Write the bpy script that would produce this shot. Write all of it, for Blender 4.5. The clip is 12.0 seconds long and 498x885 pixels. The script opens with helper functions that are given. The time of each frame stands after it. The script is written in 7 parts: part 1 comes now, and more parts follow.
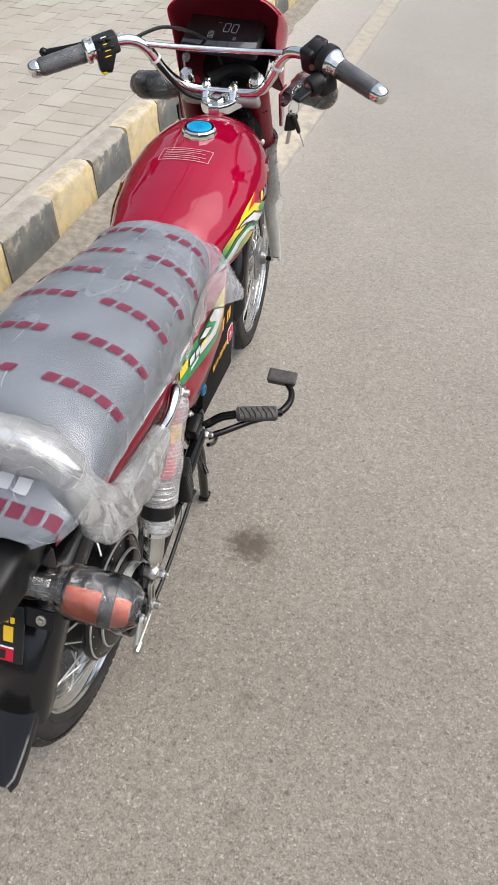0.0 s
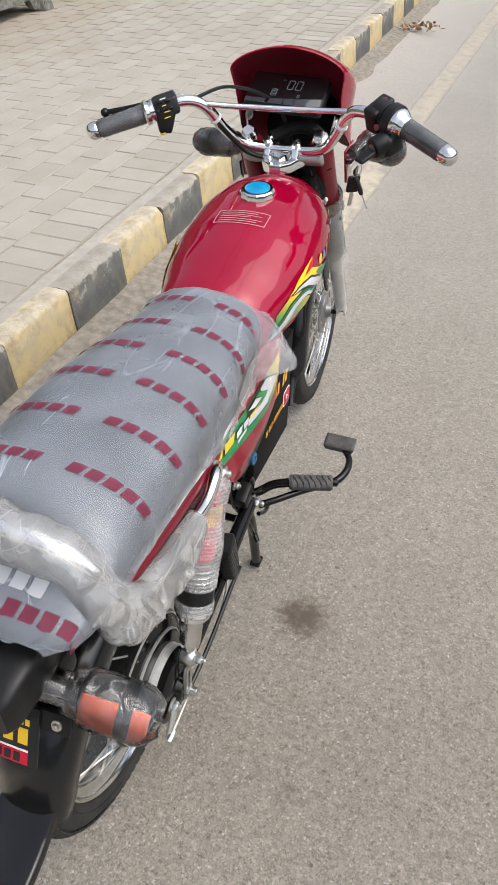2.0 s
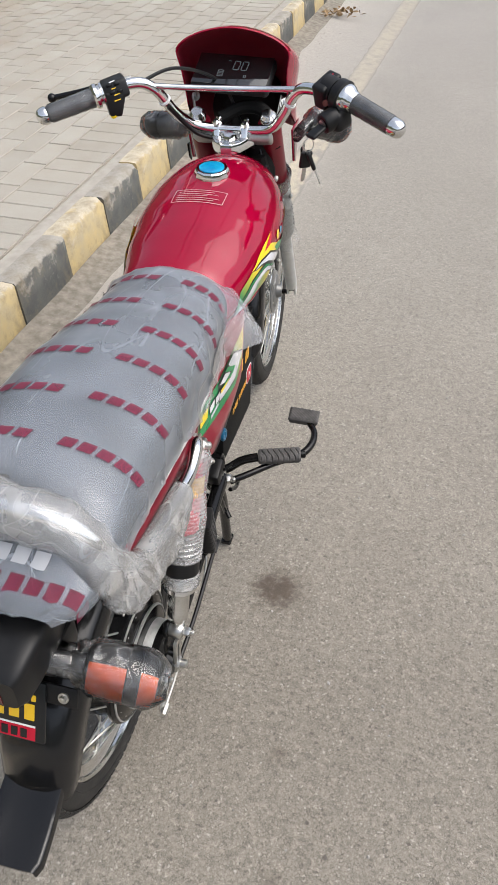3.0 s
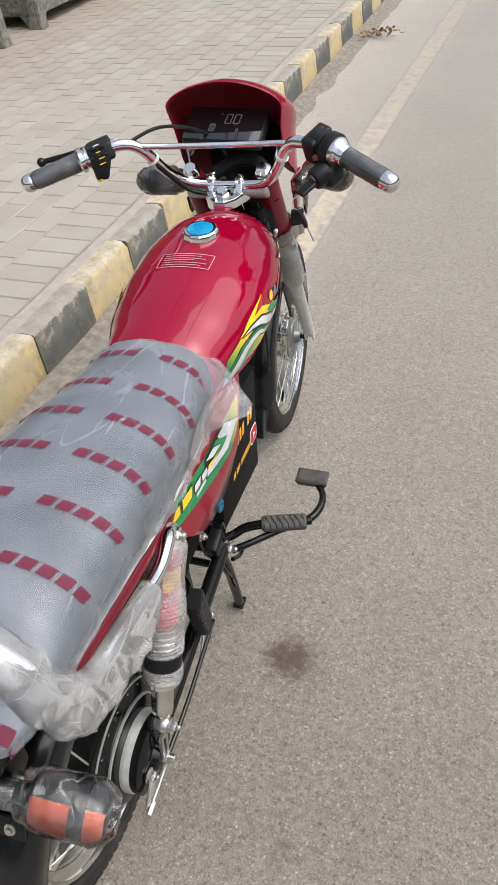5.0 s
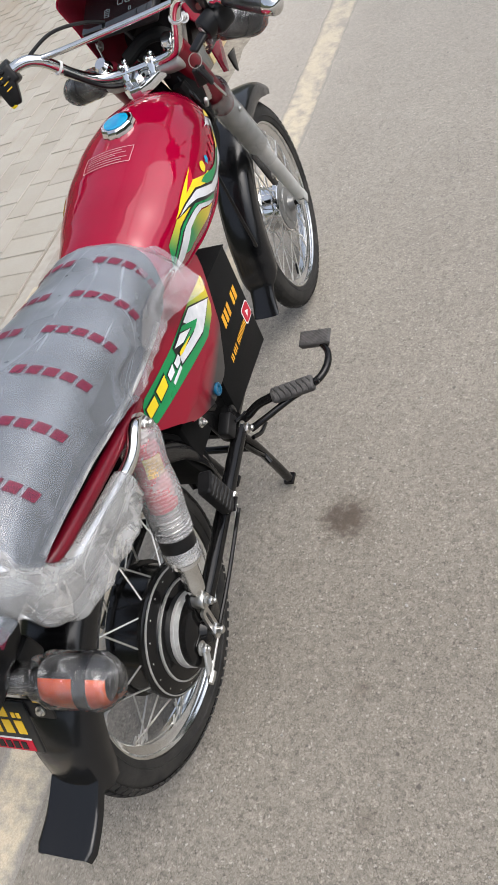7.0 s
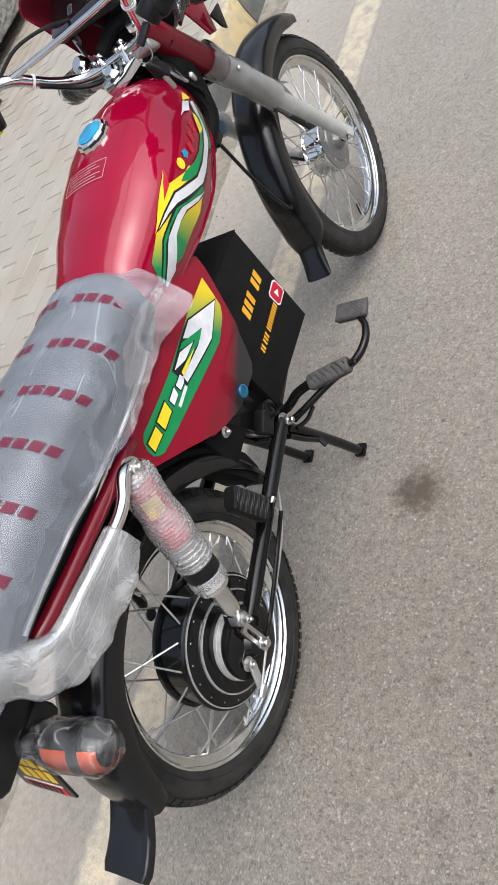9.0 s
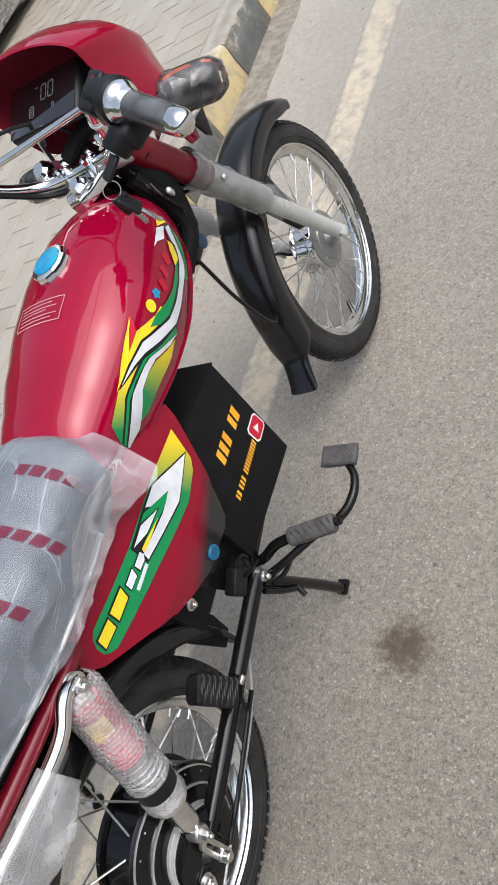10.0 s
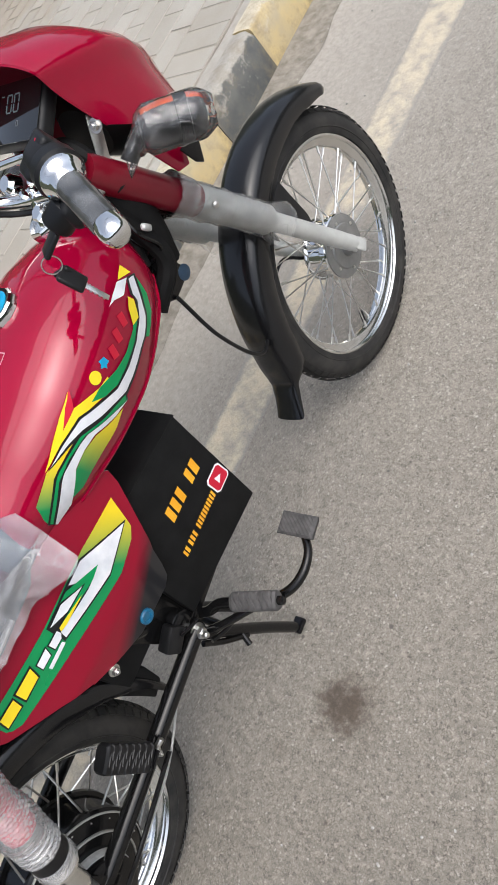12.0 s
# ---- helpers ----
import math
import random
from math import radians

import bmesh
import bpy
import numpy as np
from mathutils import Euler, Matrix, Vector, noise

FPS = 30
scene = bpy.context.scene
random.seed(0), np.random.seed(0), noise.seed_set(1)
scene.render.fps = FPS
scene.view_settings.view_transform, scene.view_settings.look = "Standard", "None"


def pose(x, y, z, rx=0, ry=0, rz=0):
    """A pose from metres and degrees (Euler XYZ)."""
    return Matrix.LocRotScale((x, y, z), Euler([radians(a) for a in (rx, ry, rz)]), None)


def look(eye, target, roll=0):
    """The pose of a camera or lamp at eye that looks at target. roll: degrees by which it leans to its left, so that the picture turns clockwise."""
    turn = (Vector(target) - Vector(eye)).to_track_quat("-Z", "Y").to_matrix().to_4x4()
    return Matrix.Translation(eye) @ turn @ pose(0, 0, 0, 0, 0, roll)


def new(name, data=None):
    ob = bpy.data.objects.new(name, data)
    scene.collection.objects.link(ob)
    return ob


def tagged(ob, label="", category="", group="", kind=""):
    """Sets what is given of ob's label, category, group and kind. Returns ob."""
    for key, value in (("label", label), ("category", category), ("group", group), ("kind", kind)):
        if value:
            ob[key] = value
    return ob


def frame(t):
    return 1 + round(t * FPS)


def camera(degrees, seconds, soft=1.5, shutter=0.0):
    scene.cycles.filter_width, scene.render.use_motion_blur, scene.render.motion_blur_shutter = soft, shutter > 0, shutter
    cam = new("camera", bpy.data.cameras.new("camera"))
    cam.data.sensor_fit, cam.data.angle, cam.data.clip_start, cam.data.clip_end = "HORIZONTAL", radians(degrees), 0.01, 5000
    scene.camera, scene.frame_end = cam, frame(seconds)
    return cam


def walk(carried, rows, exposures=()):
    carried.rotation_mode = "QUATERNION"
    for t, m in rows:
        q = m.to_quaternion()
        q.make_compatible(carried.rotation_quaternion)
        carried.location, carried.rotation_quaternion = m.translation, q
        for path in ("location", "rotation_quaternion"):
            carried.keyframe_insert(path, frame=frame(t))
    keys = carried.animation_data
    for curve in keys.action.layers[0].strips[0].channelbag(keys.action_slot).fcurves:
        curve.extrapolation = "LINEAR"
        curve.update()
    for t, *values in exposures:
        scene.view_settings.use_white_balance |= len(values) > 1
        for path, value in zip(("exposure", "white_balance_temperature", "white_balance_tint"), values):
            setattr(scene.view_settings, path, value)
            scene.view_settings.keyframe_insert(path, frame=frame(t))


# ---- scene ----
cam = camera(36.3, 12.0)
PATH = [
    (0, (0.476, -0.774, 1.513), (0.133, 0.645, 0.145), 2.4),
    (0.5, (0.482, -0.702, 1.522), (0.056, 0.698, 0.159), -0.3),
    (1, (0.518, -0.637, 1.541), (-0.137, 0.721, 0.227), -2.0),
    (1.5, (0.509, -0.617, 1.533), (-0.212, 0.713, 0.224), -1.5),
    (2, (0.486, -0.646, 1.525), (-0.058, 0.76, 0.211), -0.8),
    (2.5, (0.456, -0.695, 1.513), (0.058, 0.747, 0.185), -0.6),
    (2.7, (0.446, -0.707, 1.516), (0.052, 0.735, 0.188), -0.6),
    (4.3, (0.444, -0.683, 1.517), (0.027, 0.75, 0.186), -0.7),
    (4.5, (0.47, -0.642, 1.517), (-0.014, 0.786, 0.204), -3.6),
    (5, (0.535, -0.541, 1.542), (-0.023, 0.878, 0.248), -5.7),
    (5.5, (0.593, -0.459, 1.521), (-0.185, 0.845, 0.22), -9.6),
    (6, (0.641, -0.429, 1.475), (-0.325, 0.674, 0.115), -22.8),
    (6.5, (0.687, -0.518, 1.472), (-0.212, 0.611, 0.087), -29.3),
    (6.7, (0.722, -0.534, 1.462), (-0.112, 0.637, 0.072), -29.7),
    (8.3, (0.999, -0.339, 1.378), (-0.241, 0.55, 0.085), -49.6),
    (8.5, (1.0, -0.327, 1.374), (-0.249, 0.544, 0.078), -51.0),
    (9, (1.01, -0.257, 1.364), (-0.274, 0.57, 0.074), -52.8),
    (9.5, (0.952, -0.092, 1.367), (-0.281, 0.755, 0.039), -50.3),
    (10, (0.928, 0.056, 1.376), (-0.308, 0.913, 0.058), -49.3),
    (10.5, (0.971, 0.242, 1.368), (-0.43, 0.881, 0.092), -51.8),
    (11, (0.992, 0.345, 1.36), (-0.486, 0.798, 0.09), -54.7),
    (11.5, (0.994, 0.41, 1.355), (-0.471, 0.834, 0.061), -56.4),
    (12, (0.982, 0.409, 1.385), (-0.34, 0.946, -0.017), -49.9),
]
walk(cam, [(t, look(eye, target, roll)) for t, eye, target, roll in PATH], [(0.0, 0.8, 6450, 10), (2.5, 0.73, 6450, 10), (5.5, 0.68, 6450, 10), (8.3, 0.7, 6280, 10), (12.0, 0.7, 6250, 10)])

# world, sun and exposure: bright, thinly overcast day
world = bpy.data.worlds.new("sky")
scene.world = world
world.use_nodes = True
wn, wl = world.node_tree.nodes, world.node_tree.links
sky = wn.new("ShaderNodeTexSky")
sky.sky_type = "NISHITA"
sky.sun_disc = False
sky.sun_elevation, sky.sun_rotation = radians(60), radians(94)
sky.air_density, sky.dust_density, sky.ozone_density = 1.0, 4.5, 1.0
wn["Background"].inputs["Strength"].default_value = 0.15
haze = wn.new("ShaderNodeHueSaturation")
haze.inputs["Saturation"].default_value = 0.55
wl.new(sky.outputs["Color"], haze.inputs["Color"])
wl.new(haze.outputs["Color"], wn["Background"].inputs["Color"])
sun_data = bpy.data.lights.new("sun", "SUN")
sun_data.energy, sun_data.angle, sun_data.color = 1.04, radians(70), (1.0, 0.98, 0.94)
sun = new("sun", sun_data)
sun.matrix_world = look((7.6, -0.5, 13.5), (0, 0, 0))


# ---------------------------------------------------------------- materials
def material(name, base, rough=0.5, metal=0.0, coat=0.0, alpha=1.0, emit=None, spec=0.5):
    m = bpy.data.materials.new(name)
    m.use_nodes = True
    b = m.node_tree.nodes["Principled BSDF"]
    b.inputs["Base Color"].default_value = (*base, 1)
    b.inputs["Roughness"].default_value = rough
    b.inputs["Metallic"].default_value = metal
    b.inputs["Coat Weight"].default_value = coat
    b.inputs["Coat Roughness"].default_value = 0.06
    b.inputs["Alpha"].default_value = alpha
    b.inputs["Specular IOR Level"].default_value = spec
    if emit:
        b.inputs["Emission Color"].default_value = (*emit[0], 1)
        b.inputs["Emission Strength"].default_value = emit[1]
    return m


def nodes_of(m):
    return m.node_tree.nodes, m.node_tree.links, m.node_tree.nodes["Principled BSDF"]


def noise_node(m, scale, detail=4, rough=0.6, coords="Object", distortion=0.0):
    n, l, _ = nodes_of(m)
    tc = n.new("ShaderNodeTexCoord")
    t = n.new("ShaderNodeTexNoise")
    t.inputs["Scale"].default_value, t.inputs["Detail"].default_value = scale, detail
    t.inputs["Roughness"].default_value, t.inputs["Distortion"].default_value = rough, distortion
    l.new(tc.outputs[coords], t.inputs["Vector"])
    return t


def ramp(m, source, stops):
    n, l, _ = nodes_of(m)
    r = n.new("ShaderNodeValToRGB")
    while len(r.color_ramp.elements) < len(stops):
        r.color_ramp.elements.new(0.5)
    for e, (p, c) in zip(r.color_ramp.elements, stops):
        e.position, e.color = p, (*c, 1) if len(c) == 3 else c
    l.new(source, r.inputs["Fac"])
    return r


def mix(m, fac, a, b, kind="MIX"):
    n, l, _ = nodes_of(m)
    x = n.new("ShaderNodeMix")
    x.data_type, x.blend_type = "RGBA", kind
    for socket, v in ((x.inputs[0], fac), (x.inputs[6], a), (x.inputs[7], b)):
        if isinstance(v, (int, float)):
            socket.default_value = v
        elif isinstance(v, tuple):
            socket.default_value = (*v, 1)
        else:
            l.new(v, socket)
    return x.outputs[2]


def bump(m, source, strength, distance=0.001, after=None):
    n, l, b = nodes_of(m)
    u = n.new("ShaderNodeBump")
    u.inputs["Strength"].default_value, u.inputs["Distance"].default_value = strength, distance
    l.new(source, u.inputs["Height"])
    if after:
        l.new(after.outputs["Normal"], u.inputs["Normal"])
    l.new(u.outputs["Normal"], b.inputs["Normal"])
    return u


def to_rough(m, source, low, high):
    n, l, b = nodes_of(m)
    r = n.new("ShaderNodeMapRange")
    r.inputs["To Min"].default_value, r.inputs["To Max"].default_value = low, high
    l.new(source, r.inputs["Value"])
    l.new(r.outputs["Result"], b.inputs["Roughness"])


def worn(name, base, second, rough=(0.4, 0.6), scale=30.0, metal=0.0, coat=0.0, relief=0.0, relief_scale=200.0, low=0.35, high=0.65, spec=0.5):
    """A surface that drifts between two colours, with uneven gloss and fine relief."""
    m = material(name, base, rough[0], metal, coat, spec=spec)
    n, l, b = nodes_of(m)
    t = noise_node(m, scale, 6)
    r = ramp(m, t.outputs["Fac"], [(low, base), (high, second)])
    l.new(r.outputs["Color"], b.inputs["Base Color"])
    to_rough(m, t.outputs["Fac"], *rough)
    if relief:
        bump(m, noise_node(m, relief_scale, 3).outputs["Fac"], relief)
    return m


def asphalt():
    m = material("asphalt", (0.2, 0.185, 0.165), 0.85)
    m.node_tree.nodes["Principled BSDF"].inputs["Sheen Weight"].default_value = 0.4
    n, l, b = nodes_of(m)
    grain = noise_node(m, 230, 4, 0.7, distortion=1.2)
    chips = n.new("ShaderNodeTexVoronoi")
    chips.inputs["Scale"].default_value = 150
    gaps = n.new("ShaderNodeTexVoronoi")
    gaps.feature = "DISTANCE_TO_EDGE"
    gaps.inputs["Scale"].default_value = 150
    # chippings of uneven outline
    where = n.new("ShaderNodeTexCoord")
    bend = n.new("ShaderNodeVectorMath")
    bend.operation = "MULTIPLY_ADD"
    l.new(noise_node(m, 140, 2).outputs["Color"], bend.inputs[0])
    bend.inputs[1].default_value = (0.006, 0.006, 0.006)
    l.new(where.outputs["Object"], bend.inputs[2])
    l.new(bend.outputs[0], chips.inputs["Vector"])
    l.new(bend.outputs[0], gaps.inputs["Vector"])
    shade = n.new("ShaderNodeSeparateColor")
    l.new(chips.outputs["Color"], shade.inputs[0])
    broad = noise_node(m, 1.3, 5, 0.6)
    mid = noise_node(m, 26, 5, 0.7)
    col = ramp(m, grain.outputs["Fac"], [(0.31, (0.085, 0.077, 0.066)), (0.41, (0.205, 0.19, 0.166)), (0.55, (0.27, 0.252, 0.224)), (0.7, (0.395, 0.372, 0.34))]).outputs["Color"]
    stones = ramp(m, shade.outputs[0], [(0.0, (0.5, 0.49, 0.47)), (0.12, (0.82, 0.81, 0.79)), (0.55, (1.02, 1.01, 1.0)), (0.9, (1.2, 1.19, 1.17)), (1.0, (1.5, 1.48, 1.46))]).outputs["Color"]
    col = mix(m, 0.5, col, stones, "MULTIPLY")
    # binder in the gaps, missing where dust has filled them
    pit = ramp(m, gaps.outputs["Distance"], [(0.0, (0.36, 0.34, 0.31)), (0.05, (0.7, 0.69, 0.67)), (0.14, (1.0, 1.0, 1.0))]).outputs["Color"]
    open_ = ramp(m, noise_node(m, 55, 4, 0.7).outputs["Fac"], [(0.42, (0.1, 0.1, 0.1)), (0.62, (0.95, 0.95, 0.95))]).outputs["Color"]
    col = mix(m, open_, col, mix(m, 1.0, col, pit, "MULTIPLY"))
    # scattered dark specks
    speck = n.new("ShaderNodeTexVoronoi")
    speck.inputs["Scale"].default_value = 21
    l.new(n.new("ShaderNodeTexCoord").outputs["Object"], speck.inputs["Vector"])
    tint = n.new("ShaderNodeSeparateColor")
    l.new(speck.outputs["Color"], tint.inputs[0])
    size = n.new("ShaderNodeMath")
    size.operation = "MULTIPLY_ADD"
    l.new(tint.outputs[0], size.inputs[0])
    size.inputs[1].default_value = 0.16
    l.new(speck.outputs["Distance"], size.inputs[2])
    dots = ramp(m, size.outputs[0], [(0.0, (0.9,) * 3), (0.085, (0.75,) * 3), (0.125, (0, 0, 0))]).outputs["Color"]
    col = mix(m, dots, col, (0.075, 0.07, 0.062))
    # dark pits and pale chips, of irregular outline
    warp = n.new("ShaderNodeVectorMath")
    warp.operation = "MULTIPLY_ADD"
    l.new(noise_node(m, 160, 3, 0.7).outputs["Color"], warp.inputs[0])
    warp.inputs[1].default_value = (0.014, 0.014, 0.014)
    l.new(where.outputs["Object"], warp.inputs[2])
    for scale, share, tone, depth in ((88, 0.66, (0.075, 0.066, 0.054), 0.66), (125, 0.8, (0.52, 0.5, 0.47), 0.7)):
        fleck = n.new("ShaderNodeTexVoronoi")
        fleck.inputs["Scale"].default_value = scale
        l.new(warp.outputs[0], fleck.inputs["Vector"])
        hue = n.new("ShaderNodeSeparateColor")
        l.new(fleck.outputs["Color"], hue.inputs[0])
        few = n.new("ShaderNodeMath")
        few.operation = "MULTIPLY_ADD"
        l.new(hue.outputs[1], few.inputs[0])
        few.inputs[1].default_value = share
        l.new(fleck.outputs["Distance"], few.inputs[2])
        marks = ramp(m, few.outputs[0], [(0.2, (depth,) * 3), (0.42, (0, 0, 0))]).outputs["Color"]
        col = mix(m, marks, col, tone)
    col = mix(m, 0.55, col, ramp(m, mid.outputs["Fac"], [(0.3, (0.8, 0.78, 0.75)), (0.7, (1.0, 0.98, 0.95))]).outputs["Color"], "MULTIPLY")
    col = mix(m, 0.7, col, ramp(m, broad.outputs["Fac"], [(0.3, (0.78, 0.76, 0.73)), (0.65, (1.0, 0.99, 0.97))]).outputs["Color"], "MULTIPLY")
    tc = n.new("ShaderNodeTexCoord")
    # tone drifts along the road with a noisy edge: darker at low Y, paler further on
    spot = n.new("ShaderNodeSeparateXYZ")
    l.new(tc.outputs["Object"], spot.inputs[0])
    drift = n.new("ShaderNodeMath")
    drift.operation = "MULTIPLY_ADD"
    l.new(noise_node(m, 1.1, 4, 0.6).outputs["Fac"], drift.inputs[0])
    drift.inputs[1].default_value = 1.6
    l.new(spot.outputs["Y"], drift.inputs[2])
    lane = n.new("ShaderNodeMapRange")
    lane.inputs["From Min"].default_value, lane.inputs["From Max"].default_value = 0.7, 2.3
    l.new(drift.outputs[0], lane.inputs["Value"])
    col = mix(m, lane.outputs["Result"], mix(m, 1.0, col, (0.9, 0.888, 0.862), "MULTIPLY"), mix(m, 1.0, col, (1.06, 1.045, 1.02), "MULTIPLY"))
    # drifted sand between the edge line and the kerb
    sep = n.new("ShaderNodeSeparateXYZ")
    l.new(tc.outputs["Object"], sep.inputs[0])
    across = n.new("ShaderNodeMath")
    across.operation = "MULTIPLY_ADD"
    l.new(sep.outputs["Y"], across.inputs[0])
    across.inputs[1].default_value = -0.045
    l.new(sep.outputs["X"], across.inputs[2])
    rag = n.new("ShaderNodeMath")
    rag.operation = "MULTIPLY_ADD"
    l.new(noise_node(m, 3.5, 6, 0.65).outputs["Fac"], rag.inputs[0])
    rag.inputs[1].default_value = 0.46
    l.new(across.outputs[0], rag.inputs[2])
    sand = n.new("ShaderNodeMapRange")
    sand.inputs["From Min"].default_value, sand.inputs["From Max"].default_value = 0.08, -0.6
    sand.inputs["To Min"].default_value, sand.inputs["To Max"].default_value = 0.0, 0.9
    l.new(rag.outputs[0], sand.inputs["Value"])
    dust = ramp(m, noise_node(m, 60, 5, 0.7).outputs["Fac"], [(0.3, (0.225, 0.2, 0.165)), (0.7, (0.37, 0.335, 0.285))])
    col = mix(m, sand.outputs["Result"], col, dust.outputs["Color"])
    # oil drips
    for x, y, radius, strength in ((0.205, 0.432, 0.082, 0.92), (0.222, 0.424, 0.115, 0.4), (0.17, 0.43, 0.055, 0.5), (0.16, 0.36, 0.02, 0.4), (0.30, 0.02, 0.035, 0.35), (0.10, 0.30, 0.03, 0.3), (0.34, -0.22, 0.04, 0.3), (0.25, 0.22, 0.022, 0.28)):
        d = n.new("ShaderNodeVectorMath")
        d.operation = "DISTANCE"
        l.new(tc.outputs["Object"], d.inputs[0])
        d.inputs[1].default_value = (x, y, 0)
        w = n.new("ShaderNodeMath")
        w.operation = "MULTIPLY_ADD"
        l.new(noise_node(m, 38, 5, 0.7).outputs["Fac"], w.inputs[0])
        w.inputs[1].default_value = radius * 1.7
        l.new(d.outputs["Value"], w.inputs[2])
        k = n.new("ShaderNodeMapRange")
        k.inputs["From Min"].default_value, k.inputs["From Max"].default_value = radius * 1.62, radius * 1.1
        k.inputs["To Max"].default_value = strength
        l.new(w.outputs[0], k.inputs["Value"])
        col = mix(m, k.outputs["Result"], col, mix(m, 0.55, mix(m, 1.0, col, (0.32, 0.25, 0.185), "MULTIPLY"), (0.074, 0.055, 0.038)))
    l.new(col, b.inputs["Base Color"])
    first = bump(m, shade.outputs[0], 0.22, 0.0014)
    bump(m, grain.outputs["Fac"], 0.35, 0.0012, first)
    return m


LINE_X, LINE_SLOPE = -0.402, 0.041  # centre of the edge line


def road_paint():
    m = material("worn_road_paint", (0.5, 0.42, 0.26), 0.85)
    n, l, b = nodes_of(m)
    grain = noise_node(m, 260, 3, 0.7)
    wear = noise_node(m, 14, 8, 0.75)
    paint = ramp(m, grain.outputs["Fac"], [(0.3, (0.43, 0.365, 0.26)), (0.65, (0.56, 0.485, 0.36))]).outputs["Color"]
    road = ramp(m, grain.outputs["Fac"], [(0.3, (0.2, 0.186, 0.163)), (0.7, (0.3, 0.28, 0.248))]).outputs["Color"]
    # thin, ragged towards both edges
    sep = n.new("ShaderNodeSeparateXYZ")
    l.new(n.new("ShaderNodeTexCoord").outputs["Object"], sep.inputs[0])
    slant, side, rag = n.new("ShaderNodeMath"), n.new("ShaderNodeMath"), n.new("ShaderNodeMath")
    slant.operation = rag.operation = "MULTIPLY_ADD"
    side.operation = "ABSOLUTE"
    l.new(sep.outputs["Y"], slant.inputs[0])
    slant.inputs[1].default_value = -LINE_SLOPE
    shift = n.new("ShaderNodeMath")
    shift.inputs[1].default_value = -LINE_X
    l.new(sep.outputs["X"], shift.inputs[0])
    l.new(shift.outputs[0], slant.inputs[2])
    l.new(slant.outputs[0], side.inputs[0])
    l.new(noise_node(m, 30, 6, 0.75).outputs["Fac"], rag.inputs[0])
    rag.inputs[1].default_value = 0.045
    l.new(side.outputs[0], rag.inputs[2])
    edge = ramp(m, rag.outputs[0], [(0.072, (1, 1, 1)), (0.088, (0, 0, 0))]).outputs["Color"]
    cover = ramp(m, wear.outputs["Fac"], [(0.36, (0.1, 0.1, 0.1)), (0.56, (1, 1, 1))]).outputs["Color"]
    # rubbed thinner further along the road
    thin = n.new("ShaderNodeMapRange")
    thin.inputs["From Min"].default_value, thin.inputs["From Max"].default_value = 1.2, 4.5
    thin.inputs["To Min"].default_value, thin.inputs["To Max"].default_value = 1.0, 0.38
    l.new(sep.outputs["Y"], thin.inputs["Value"])
    cover = mix(m, 1.0, cover, thin.outputs["Result"], "MULTIPLY")
    l.new(mix(m, mix(m, 1.0, cover, edge, "MULTIPLY"), road, paint), b.inputs["Base Color"])
    bump(m, grain.outputs["Fac"], 0.5, 0.0015)
    return m


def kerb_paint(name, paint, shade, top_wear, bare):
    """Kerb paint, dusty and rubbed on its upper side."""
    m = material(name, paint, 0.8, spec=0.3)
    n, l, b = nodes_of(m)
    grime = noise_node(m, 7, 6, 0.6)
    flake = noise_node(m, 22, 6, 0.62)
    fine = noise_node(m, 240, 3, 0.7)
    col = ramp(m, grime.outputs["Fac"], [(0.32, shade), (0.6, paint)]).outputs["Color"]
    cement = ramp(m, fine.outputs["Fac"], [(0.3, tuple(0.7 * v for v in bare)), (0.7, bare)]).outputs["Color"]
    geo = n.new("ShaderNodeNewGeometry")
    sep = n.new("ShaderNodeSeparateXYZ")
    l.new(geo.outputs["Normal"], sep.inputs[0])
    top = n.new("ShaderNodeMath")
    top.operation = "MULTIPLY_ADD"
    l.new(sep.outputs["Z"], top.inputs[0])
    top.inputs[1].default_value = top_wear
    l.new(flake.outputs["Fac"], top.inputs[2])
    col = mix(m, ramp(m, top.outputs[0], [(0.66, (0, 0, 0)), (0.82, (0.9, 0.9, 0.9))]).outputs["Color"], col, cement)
    # brown grime in patches
    dirt = noise_node(m, 9, 8, 0.72)
    col = mix(m, ramp(m, dirt.outputs["Fac"], [(0.47, (0, 0, 0)), (0.66, (0.68, 0.68, 0.68))]).outputs["Color"], col, (0.2, 0.165, 0.115))
    # hairline cracks and chips
    chip = noise_node(m, 48, 7, 0.8)
    col = mix(m, ramp(m, chip.outputs["Fac"], [(0.66, (0, 0, 0)), (0.7, (0.8, 0.8, 0.8))]).outputs["Color"], col, (0.36, 0.33, 0.28))
    l.new(col, b.inputs["Base Color"])
    first = bump(m, flake.outputs["Fac"], 0.4, 0.004)
    bump(m, fine.outputs["Fac"], 0.35, 0.001, first)
    return m


